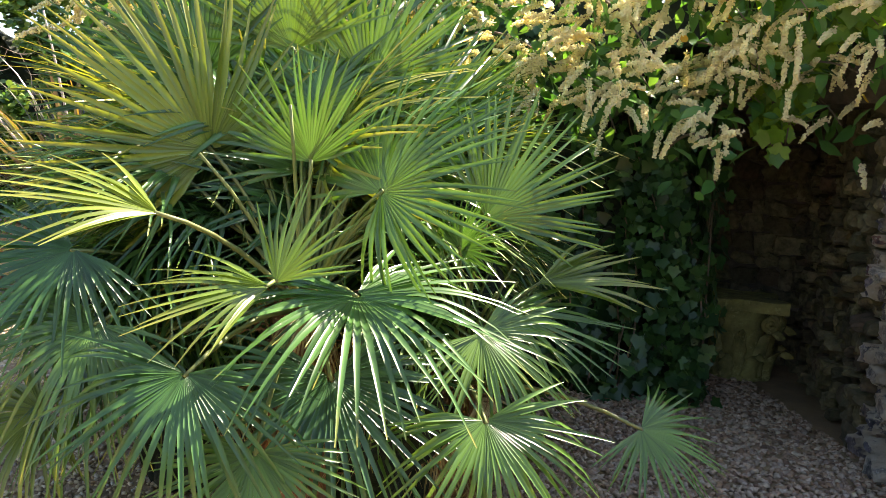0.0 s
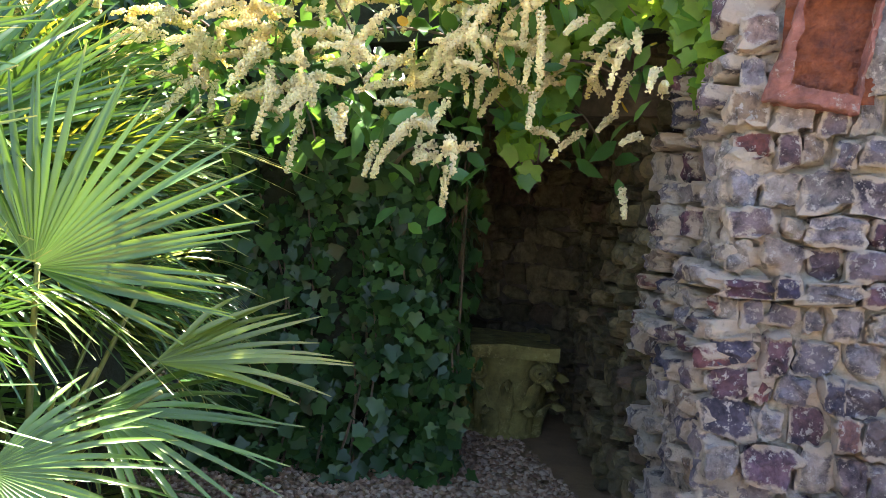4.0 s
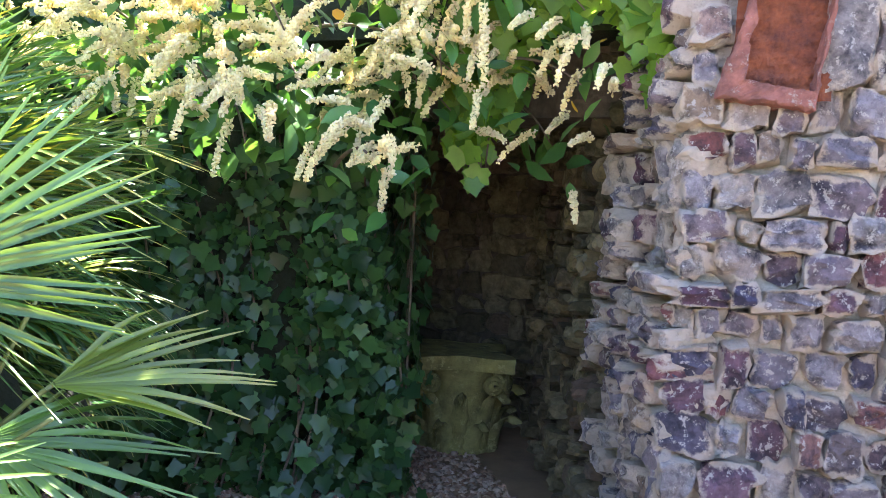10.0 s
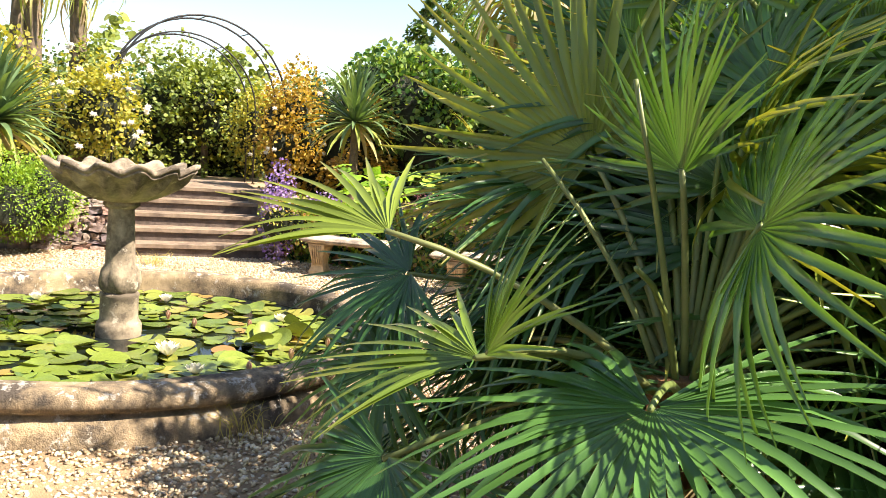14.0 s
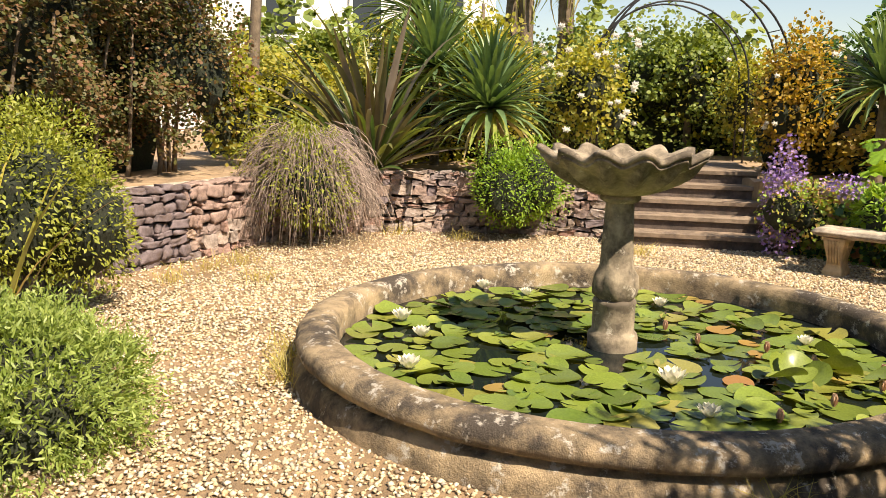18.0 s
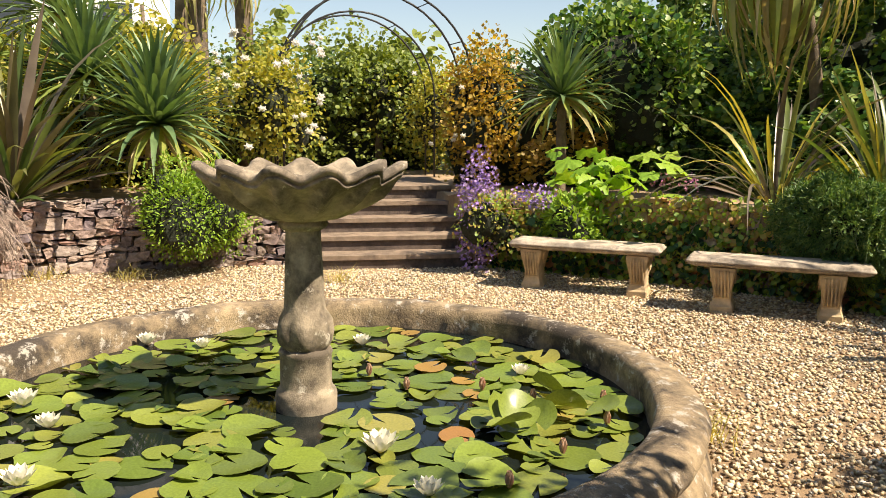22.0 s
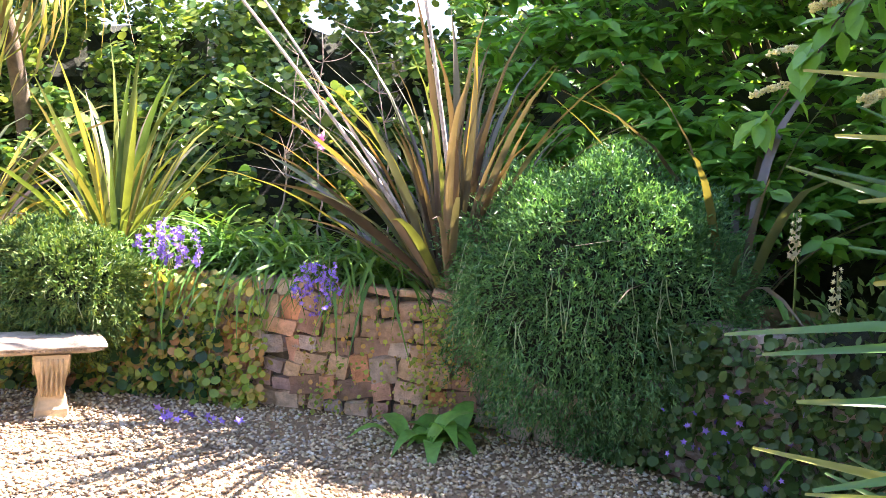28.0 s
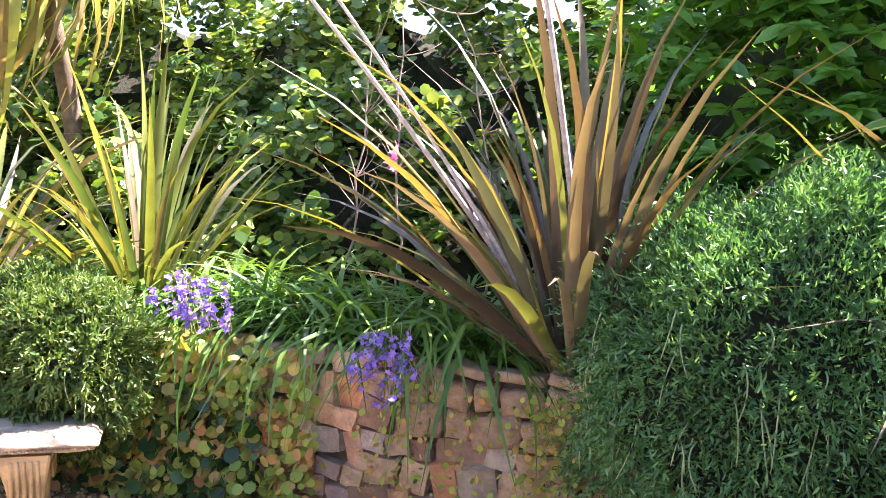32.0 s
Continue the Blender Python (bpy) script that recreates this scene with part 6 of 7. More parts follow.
HOS_LONG = [mesh_np("leaf", *blade(1.0, 0.08, dd, 6, 0.3, 0.4), M["hosta"], True) for dd in (0.5, 1.0)]


def cascade(name, label, loc, radius, count, mat, size, seed, drop=0.8, strands=50, category="shrub", needle=0.045):
    """A shrub of needle sprigs that spills down over a wall."""
    r = np.random.default_rng(seed)
    ob = thing(name, label, category, loc)
    rx, ry, rz = radius
    n = count
    d = unit(r.normal(size=(n, 3)) + np.array([0, -0.3, 0.2]))
    lump = 1 + 0.12 * np.sin(d[:, 0] * 9 + seed) * np.cos(d[:, 2] * 7)
    p = d * np.array(radius) * (lump * r.uniform(0.86, 1.05, n))[:, None]
    p[:, 2] = np.where(p[:, 2] < 0, p[:, 2] * drop, p[:, 2])
    down = np.clip(0.5 - d[:, 2], 0, 1)[:, None]
    dirs = unit(d * 0.7 + np.array([0, 0, -1.1]) * down + np.array([0, 0, 0.5]) * (1 - down) + r.normal(size=(n, 3)) * 0.35)
    vs = []
    L = size * r.uniform(0.6, 1.5, n)
    bow = r.normal(size=(n, 3)) * 0.25 + np.array([0, 0, -0.35])
    for j in range(9):
        t = (j + 0.5) / 9
        q = p + dirs * (L * t)[:, None] + bow * (L * t * t)[:, None]
        turn = r.normal(size=(n, 3))
        dd = unit(dirs * 0.75 + turn * 0.5)
        vs.append(scatter(*NEEDLE, axes(dd, rand_dirs(n)), (needle * (1.1 - 0.5 * t) * r.uniform(0.7, 1.2, n))[:, None] * np.array([1.7, 1.0, 1.0]), q))
    part("foliage", mesh_np("foliage", *joined(vs), mat), None, ob, kind="stuff")
    # near-black core, the shade between sprigs put into its colour
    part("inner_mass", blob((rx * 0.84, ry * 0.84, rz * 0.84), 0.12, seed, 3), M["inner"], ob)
    for k in range(strands):
        a = r.uniform(-2.9, -0.2)
        q = np.array([math.cos(a) * rx, math.sin(a) * ry, r.uniform(-0.2, 0.5) * rz])
        e = q + np.array([r.uniform(-0.05, 0.05), -0.04, -r.uniform(0.08, 0.26)])
        part("strand", mesh_np("strand", *tube(bez(q, (q + e) / 2 + (r.uniform(-0.05, 0.05), -0.04, 0.03), e, 6), 0.0035, 0.002, 4), M["twig_pale"]), None, ob)
    return ob


M["twig_pale"] = leaf_mat("twig_pale", [(0.3, 0.42, 0.22), (0.42, 0.52, 0.32)], trans=0.1, per_object=True)
cascade("trailing_rosemary", "large mound of trailing rosemary spilling over the wall", (-2.66, 7.72, 0.84), (0.8, 0.55, 0.7), 9500, M["rosemary"], 0.12, 1, 1.15, 64, needle=0.034)
cascade("small_rosemary", "small trailing rosemary over the wall by the bench", (-5.85, 7.25, 0.72), (0.52, 0.3, 0.3), 3600, M["thyme"], 0.08, 2, 1.5, 12)

# cream flower spike and tall plants beyond the rosemary
for k, (x, y, h) in enumerate(((-1.72, 7.35, 1.35), (-1.55, 7.2, 1.1))):
    ob = thing("flower_spike_plant", "tall stem with a pale cream flower spike", "flower", (x, y, 0.0), group="cream flower spikes")
    part("stem", mesh_np("stem", *tube(bez((0, 0, 0), (0.05, 0, h / 2), (0, 0, h), 8), 0.009, 0.005, 5), M["petiole"]), None, ob)
    rs = np.random.default_rng(k)
    n = 26
    t = np.linspace(0, 1, n)
    q = np.stack([np.cos(t * 40) * 0.018, np.sin(t * 40) * 0.018, h - 0.22 + 0.24 * t], 1)
    part("blossoms", mesh_np("blossoms", *scatter(*FLOWER, axes(rand_dirs(n), unit(np.stack([np.cos(t * 40), np.sin(t * 40), t * 0 + 0.2], 1))), 0.022 * (1.2 - 0.7 * t), q), M["cream"]), None, ob, kind="stuff")
    for j in range(9):
        part("leaf", HOS_LONG[j % 2], None, ob, m=pose(0, 0, 0.1 + 0.09 * j, 0, 0, j * 137) @ pose(0, 0, 0, 40) @ Matrix.Diagonal((0.3, 0.3, 0.3, 1)))

# ---- walls that need their stones ----
retaining("wall_north", NORTH, 0.78, brick, "old brick and rubble retaining wall with creepers", "brick", 40, (0.075, 0.145), (0.09, 0.23), False, 290, "dark_joints_and_shade")
retaining("wall_west", WEST, 0.72, slate, "low dry-stone wall of purple-grey slate", "stone", 60, (0.05, 0.13), (0.07, 0.24), False, 290)


def creeper(name, label, x0, x1, z0, z1, count, mat, size, seed, line=NORTH, off=0.05, leaf=ROUND, clumps=0):
    r = np.random.default_rng(seed)
    pts = np.array(line)
    seg = np.r_[0, np.cumsum(np.linalg.norm(np.diff(pts, axis=0), axis=1))]
    t = r.uniform(x0, x1, count) * seg[-1]
    if clumps:
        t = r.uniform(x0, x1, clumps)[r.integers(0, clumps, count)] * seg[-1] + r.normal(size=count) * 0.07
    px, py = np.interp(t, seg, pts[:, 0]), np.interp(t, seg, pts[:, 1])
    out = unit(np.stack([POOL[0] - px, POOL[1] - py, np.zeros(count)], 1))
    clump = 0.5 + 0.5 * np.sin(t * 7 + seed) * np.sin(t * 2.3)
    z = z0 + (z1 - z0) * r.uniform(0, 1, count) ** (0.6 + clump)
    p = np.stack([px, py, z], 1) + out * (off + r.uniform(-0.02, 0.10, (count, 1)))
    ob = thing(name, label, "creeper")
    turns = axes(unit(out * 0.4 + r.normal(size=(count, 3)) * 0.5 + (0, 0, -0.6)), unit(out + r.normal(size=(count, 3)) * 0.7 + (0, 0, 0.6)))
    big = size * r.uniform(0.5, 1.3, count)
    runs = np.floor((t - t.min()) / 0.3).astype(int)
    for k in range(runs.max() + 1):
        sel = runs == k
        if sel.sum() > 3:
            part("trail", mesh_np("trail", *scatter(*leaf, turns[sel], big[sel], p[sel]), mat), None, ob, kind="stuff")
    return ob


creeper("wall_creeper", "dense yellow-green heart-leaved creeper on the brick wall", 0.4, 0.53, 0.0, 0.8, 1300, M["creeper"], 0.055, 3)
creeper("wall_creeper", "thin trails of small yellow-green creeper on the brick wall", 0.53, 0.73, 0.0, 0.72, 900, M["creeper"], 0.028, 13, clumps=9)
creeper("bench_creeper", "mixed green creeper behind the benches", 0.02, 0.45, 0.0, 0.85, 3600, M["creeper"], 0.055, 4)
creeper("bench_ivy", "dark ivy behind the benches", 0.02, 0.5, 0.0, 0.6, 1600, M["ivy"], 0.07, 5)
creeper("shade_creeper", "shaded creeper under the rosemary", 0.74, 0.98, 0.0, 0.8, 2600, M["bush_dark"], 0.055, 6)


def flower_patch(name, label, c, radius, count, mat, size, seed, category="flowers"):
    r = np.random.default_rng(seed)
    ob = thing(name, label, category, c)
    d = unit(r.normal(size=(count, 3)))
    p = d * np.array(radius) * r.uniform(0.3, 1.0, (count, 1))
    v, f = scatter(*FLOWER, axes(rand_dirs(count), unit(np.array([0.2, -0.8, 0.6]) + r.normal(size=(count, 3)) * 0.4)), size * r.uniform(0.6, 1.3, count), p)
    part("blossoms", mesh_np("blossoms", v, f, mat), None, ob, kind="stuff")
    return ob


def bell_spikes(label, c, width, stems, height, seed, down=False):
    """Upright or hanging stems set with star-shaped bells."""
    r = random.Random(seed)
    ob = thing("bellflowers", label, "flowers", c)
    for k in range(stems):
        x, y = r.uniform(-width, width), r.uniform(-0.05, 0.05)
        h = height * r.uniform(0.6, 1.1) * (-1 if down else 1)
        pts = bez((x, y, 0), (x + r.uniform(-0.03, 0.03), y - 0.03, h * 0.5), (x + r.uniform(-0.07, 0.07), y - 0.06, h), 8)
        stem = part("stem", mesh_np("stem", *tube(pts, 0.003, 0.0015, 4), M["petiole"]), None, ob)
        n = 22
        q = pts[np.array([r.randint(2, 7) for _ in range(n)])] + np.array([[r.gauss(0, 0.014), r.gauss(-0.012, 0.012), r.gauss(0, 0.014)] for _ in range(n)])
        v, f = scatter(*FLOWER, axes(rand_dirs(n), unit(np.array([0.2, -0.9, 0.3]) + np.array([[r.gauss(0, 0.5) for _ in range(3)] for _ in range(n)]))), np.array([r.uniform(0.011, 0.02) for _ in range(n)]), q)
        part("flower_head", mesh_np("flower_head", v, f, M["purple"]), None, stem, kind="stuff")
    return ob


bell_spikes("violet-blue bellflowers on the wall top", (-5.15, 7.48, 0.8), 0.24, 14, 0.26, 1)
bell_spikes("violet-blue bellflowers hanging from the wall", (-4.22, 7.52, 0.95), 0.08, 9, 0.32, 2, True)
flower_patch("bellflowers", "sparse blue bellflowers in shade", (-1.9, 7.1, 0.3), (0.5, 0.2, 0.3), 40, M["purple"], 0.018, 3)
flower_patch("blue_flowers", "loose blue flowers on the gravel edge", (-4.75, 7.05, 0.06), (0.35, 0.12, 0.04), 14, M["purple"], 0.03, 23)
flower_patch("red_flower", "small red flower fallen at the palm edge", (-2.84, 1.23, 0.03), (0.05, 0.05, 0.02), 7, M["pink"], 0.025, 27)
flower_patch("pink_flower", "single pink flower spray above the flax", (-4.35, 7.75, 1.62), (0.04, 0.03, 0.1), 10, M["pink"], 0.03, 24)
flower_patch("purple_trailer", "purple flowering trailer beside the steps", (-8.4, 5.32, 0.6), (0.22, 0.24, 0.7), 1500, M["lilac"], 0.022, 4)
flower_patch("pink_geraniums", "small pink geranium flowers on the bank", (-7.2, 6.75, 0.95), (0.5, 0.2, 0.1), 90, M["pink"], 0.018, 5)
flower_patch("purple_trailer", "purple flowers spilling over the wall end", (-8.05, 5.75, 0.78), (0.4, 0.25, 0.14), 260, M["lilac"], 0.018, 14)
shrub("step_trailer", "tangled stems and leaves of the trailer by the steps", (-8.4, 5.45, 0.0), (0.45, 0.4, 0.55), ROUND, 0.035, 1500, M["creeper"], seed=3, category="shrub")
shrub("pale_euphorbia", "pale lime feathery plant by the bench", (-7.75, 5.95, 0.1), (0.5, 0.35, 0.45), LEAF, 0.07, 1700, M["bush_lime"], seed=5)


def big_leaf(seed):
    r = random.Random(seed)
    v, f = [(0, 0, 0)], []
    n = 22
    for k in range(n + 1):
        t = k / n
        a = radians(-150 + 300 * t)
        lobe = 0.62 + 0.38 * abs(math.sin(t * math.pi * 3.5)) * r.uniform(0.8, 1.1)
        v.append((math.sin(a) * lobe * 0.6, 0.35 + math.cos(a) * lobe * 0.62, -0.18 * lobe + 0.06 * math.sin(k * 2.1)))
    for k in range(n):
        f.append([0, 1 + k + 1, 1 + k])
    v[0] = (0, 0.3, 0)
    return np.array(v), np.array(f)


BIG = [mesh_np("leaf", *big_leaf(k), M["acanthus"], True) for k in range(5)]
aca = thing("acanthus_clump", "bright green lobed acanthus clump", "plant", (-7.9, 6.4, 0.66))
rr = random.Random(2)
for k in range(46):
    az = rr.uniform(0, 360)
    s = rr.uniform(0.14, 0.27)
    p = Vector((rr.gauss(0, 0.42), rr.gauss(0, 0.22), rr.uniform(0.15, 0.6)))
    part("leaf", rr.choice(BIG), None, aca, m=Matrix.Translation(p) @ pose(0, 0, 0, 0, 0, az) @ pose(0, 0, 0, rr.uniform(-60, 30), rr.uniform(-25, 25), 0) @ Matrix.Diagonal((s, s, s, 1)))
HOS = [mesh_np("leaf", *blade(1.0, 0.2, d, 6, 0.3, 0.4), M["hosta"], True) for d in (0.4, 0.7, 1.0)]
hosta = thing("broadleaf_plant", "fresh green broad-leaved plant at the wall foot", "plant", (-3.42, 7.3, 0.0))
for k in range(18):
    s = rr.uniform(0.22, 0.36)
    part("leaf", rr.choice(HOS), None, hosta, m=pose(rr.gauss(0, 0.09), rr.gauss(0, 0.06), 0.03, 0, 0, rr.uniform(0, 360)) @ pose(0, 0, 0, rr.uniform(15, 60)) @ Matrix.Diagonal((s, s, s, 1)))


def rosette(name, label, loc, trunk, count, length, width, seed, category="yucca", low=6):
    r = random.Random(seed)
    ob = thing(name, label, category, loc)
    if trunk:
        v, f = tube(bez((0, 0, -0.1), (0.02, 0, trunk / 2), (0, 0, trunk)), 0.07, 0.05, 8)
        part("trunk", mesh_np("trunk", v, f, M["bark"]), None, ob)
    sh = [[mesh_np("leaf", *blade(1.0, width / length, d, 5, 0.4, 0.5), mm) for d in (0.05, 0.15, 0.3)] for mm in (M["yucca"], M["yucca_low"], M["dead_leaf"])]
    for k in range(count):
        t = (k + 0.5) / count
        el = 88 - 118 * t
        L = length * r.uniform(0.8, 1.05)
        which = 2 if t > 0.95 else 1 if t > 0.86 else 0
        part("leaf", r.choice(sh[which]), None, ob, m=pose(0, 0, trunk + 0.05, 0, 0, k * 137.5) @ pose(0, 0, 0, el) @ Matrix.Diagonal((L, L, L, 1)))
    return ob


rosette("yucca", "spiky grey-green yucca above the benches", (-8.9, 6.55, 0.68), 1.05, 130, 0.85, 0.032, 1)
rosette("yucca", "large spiky green yucca on the west bank", (-10.4, 2.5, 0.66), 0.75, 190, 1.05, 0.04, 2)
rosette("yucca", "second yucca behind the flax", (-11.6, 1.85, 0.66), 1.3, 150, 1.1, 0.04, 4)
rosette("yucca", "tall spiky cordyline in the distance", (-13.2, 1.55, 0.66), 2.2, 130, 1.3, 0.04, 5)
sword_plant("olive_flax", "big olive-brown flax on the west bank", (-10.55, 1.05, 0.64), 150, 2.1, 0.048, None, (12, 78), (0.05, 0.5), 9, mats=[M["phormium"], M["phormium_bronze"], M["phormium_green"], M["phormium_bronze"]])

# hanging cordyline crown over the north bank
cord = thing("cordyline", "cordyline tree with hanging yellow-green leaves", "tree", (-7.9, 8.55, 0.68))
part("trunk", mesh_np("trunk", *tube(bez((0, 0.7, 0), (0.05, 0.7, 1.6), (0.1, -0.1, 2.8)), 0.08, 0.06, 10), M["bark"]), None, cord)
shd = [mesh_np("leaf", *blade(1.0, 0.028, d, 8, 0.35, 0.5), mm) for d in (1.2, 1.6, 1.9) for mm in (M["dead_leaf"], M["yucca_low"])]
rr = random.Random(6)
for k in range(170):
    L = rr.uniform(1.0, 1.5)
    part("leaf", rr.choice(shd), None, cord, m=pose(0.1, -0.1, 2.75 + rr.uniform(-0.1, 0.25), 0, 0, k * 137.5) @ pose(0, 0, 0, rr.uniform(-50, 50)) @ Matrix.Diagonal((L, L, L, 1)))

# ---- hedges and trees behind ----
def hedge(name, label, a, b, depth, z0, z1, count, leaf, size, mat, seed, wave=0.35, slope=0.0):
    """A tall hedge of single leaves on an uneven body from a to b."""
    r = np.random.default_rng(seed)
    a, b = np.array(a, float), np.array(b, float)
    L = np.linalg.norm(b - a)
    d = (b - a) / L
    nrm = np.array([d[1], -d[0]])
    ob = thing(name, label, "hedge")
    nc = max(30, int(L * (z1 - z0) * 13))
    cu, cv, co = r.uniform(0, L, nc), r.uniform(0, 1, nc), wave * r.uniform(-1.9, 1.0, nc)
    which = r.integers(0, nc, count)
    rad = r.uniform(0.14, 0.34, nc)[which]
    e = unit(r.normal(size=(count, 3)) + np.array([0, 0.5, 0.25])) * (rad * r.uniform(0.55, 1.0, count))[:, None]
    x = np.clip(cu[which] + e[:, 0], 0, L)
    v = cv[which]
    top = 1 + 0.14 * np.sin(x * 1.7 + seed) + 0.08 * np.sin(x * 4.9)
    q = a + d * x[:, None] + nrm * (co[which] + e[:, 1] - slope * v * (z1 - z0))[:, None]
    p = np.concatenate([q, (z0 + (z1 - z0) * v * top + e[:, 2])[:, None]], 1)
    o3 = np.array([nrm[0], nrm[1], 0.35])
    dirs = unit(o3 * 0.5 + r.normal(size=(count, 3)) * 0.7 + (0, 0, -0.25))
    ups = unit(np.array([0, 0, 1.0]) + o3 * 0.7 + r.normal(size=(count, 3)) * 0.4)
    vv, ff = scatter(*leaf, axes(dirs, ups), size * r.uniform(0.6, 1.3, count), p)
    part("foliage", mesh_np("foliage", vv, ff, mat), None, ob, kind="stuff")
    nn = nrm * -0.75
    body = [tuple(a + nn), tuple(b + nn), tuple(b - nrm * depth), tuple(a - nrm * depth)]
    bm = prism(body, z0 - 0.3, z0 + (z1 - z0) * 0.7, 0.3, seed, 0.5)
    for vert in bm.verts:
        lean = slope * max(0.0, vert.co.z - z0)
        vert.co.x -= nrm[0] * lean
        vert.co.y -= nrm[1] * lean
    # body behind the leaves carries painted shade
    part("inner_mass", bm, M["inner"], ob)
    return ob


hedge("laurel_hedge", "tall dark glossy evergreen hedge in dappled sun", (-12.5, 8.3), (-2.4, 9.2), 1.5, 0.6, 3.9, 56000, ROUND, 0.085, M["hedge_leaf"], 1, 0.4, 0.64)


def whorl_tree(name, label, a, b, z0, z1, count, size, mat, seed, slope):
    """Tiers of branch ends, each with a whorl of drooping leaves, before a near-black body that stands for shade."""
    r = np.random.default_rng(seed)
    a, b = np.array(a, float), np.array(b, float)
    L = np.linalg.norm(b - a)
    d = (b - a) / L
    nrm = np.array([d[1], -d[0]])
    ob = thing(name, label, "tree")
    nb = count // 9
    bu, bv, bo = r.uniform(0, L, nb), r.uniform(0.02, 1, nb), r.uniform(-0.35, 0.45, nb)
    k = r.integers(0, nb, count)
    x = bu[k] + r.normal(size=count) * 0.24
    z = z0 + (z1 - z0) * bv[k] + r.normal(size=count) * 0.05
    o = bo[k] + r.uniform(-0.25, 0.2, count) - slope * (z - z0)
    c = np.concatenate([a + d * x[:, None] + nrm * o[:, None], z[:, None]], 1)
    n3 = np.array([nrm[0], nrm[1], 0.0])
    dirs, ups, pos = [], [], []
    for j in range(7):
        ang = j * 0.9 + r.uniform(0, 6.28, count)
        flat = np.stack([np.cos(ang), np.sin(ang), r.uniform(-0.75, 0.1, count)], 1) + n3 * 0.45
        dirs.append(unit(flat))
        ups.append(unit(np.array([0, 0, 1.0]) + n3 * 0.5 + r.normal(size=(count, 3)) * 0.25))
        pos.append(c)
    n = count * 7
    v, f = scatter(*LEAF, axes(np.concatenate(dirs), np.concatenate(ups)), size * r.uniform(0.65, 1.2, n), np.concatenate(pos))
    part("foliage", mesh_np("foliage", v, f, mat), None, ob, kind="stuff")
    for j in range(0, nb, 3):
        e = np.append(a + d * bu[j] + nrm * (bo[j] - slope * (z1 - z0) * bv[j]), z0 + (z1 - z0) * bv[j])
        st = e - n3 * 0.9 + (0, 0, -0.25)
        part("branch", mesh_np("branch", *tube(bez(st, (st + e) / 2 + (0, 0, 0.06), e, 6), 0.018, 0.006, 5), M["bark"]), None, ob)
    body = [tuple(a - nrm * 0.9), tuple(b - nrm * 0.9), tuple(b - nrm * 1.7), tuple(a - nrm * 1.7)]
    bm = prism(body, z0 - 0.4, z0 + (z1 - z0) * 0.92, 0.2, seed, 0.5)
    for vert in bm.verts:
        lean = slope * max(0.0, vert.co.z - z0)
        vert.co.x -= nrm[0] * lean
        vert.co.y -= nrm[1] * lean
    part("inner_mass", bm, M["inner"], ob)
    return ob


whorl_tree("magnolia_tree", "fresh green large-leaved tree with leaves in tiers", (-3.7, 8.75), (1.2, 7.4), 0.95, 3.9, 3300, 0.15, M["laurel_big"], 2, 0.36)
crown = shrub("tall_tree", "tall leafy tree that shades the gravel", (0.5, 7.4, 3.0), (2.1, 1.35, 1.2), LEAF, 0.16, 8000, M["laurel_big"], seed=61, lumps=20, shell=0.6, core=0.85, category="tree")
part("trunk", mesh_np("trunk", *tube(bez((0.3, 0.5, -3.1), (0.2, 0.5, -1.0), (0, 0, 0.9)), 0.13, 0.06, 10), M["bark"]), None, crown)
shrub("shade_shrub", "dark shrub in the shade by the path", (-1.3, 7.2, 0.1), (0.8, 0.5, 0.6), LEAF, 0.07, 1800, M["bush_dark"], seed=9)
shrub("dark_tree", "dark glossy evergreen tree behind the yucca", (-10.1, 8.0, 0.9), (1.3, 1.0, 1.5), ROUND, 0.085, 9000, M["hedge_leaf"], seed=91, lumps=18, shell=0.5, core=0.85, category="tree", stems=3)
hedge("bronze_hedge", "tall small-leaved bronze-green shrub", (-4.6, -2.6), (-9.9, -0.85), 1.4, 0.95, 3.9, 40000, ROUND, 0.042, M["bush_bronze"], 3, 0.4)
for k in range(9):
    x = -5.2 - 0.55 * k
    v, f = tube(bez((x, -2.6 + 0.16 * k, 0.5), (x + 0.1, -2.5 + 0.16 * k, 1.2), (x + 0.25 * math.sin(k * 3), -2.4 + 0.16 * k, 2.2)), 0.03, 0.012)
    solid("shrub_stem", mesh_np("shrub_stem", v, f, M["bark"]), "bare grey-brown stem under the bronze shrub", "stem", group="stems of the bronze shrub")
ob = shrub("brown_broom", "drooping dry brown broom over the wall", (-9.05, 0.42, 0.0), (0.95, 0.85, 0.85), LEAF, 0.05, 8000, M["bush_spring"], seed=21, droop=0.2)
r7 = np.random.default_rng(5)
tw = []
for k in range(900):
    a, e0 = r7.uniform(-1.5, 2.4), r7.uniform(0.15, 1.25)
    n3 = np.array([math.cos(a) * math.cos(e0) ** 0.55, math.sin(a) * math.cos(e0) ** 0.55, math.sin(e0)])
    q = n3 * (0.8, 0.75, 0.7) * r7.uniform(0.82, 1.1) + r7.normal(size=3) * 0.07 + (0, 0, 0.45)
    s = q * (0.55, 0.55, 1.0) + (0, 0, 0.06)
    drop = r7.uniform(0.1, 0.7)
    e = np.array([q[0] * 1.08 + r7.normal() * 0.05, q[1] * 1.08 + r7.normal() * 0.05, max(0.05, q[2] - drop)])
    tw.append(tube(bez(s, q + (0, 0, 0.05), e, 6), 0.0045, 0.002, 3))
part("twig_mass", mesh_np("twig_mass", *joined(tw), M["twig"]), None, ob, "hanging dry grey-brown twigs", kind="stuff")
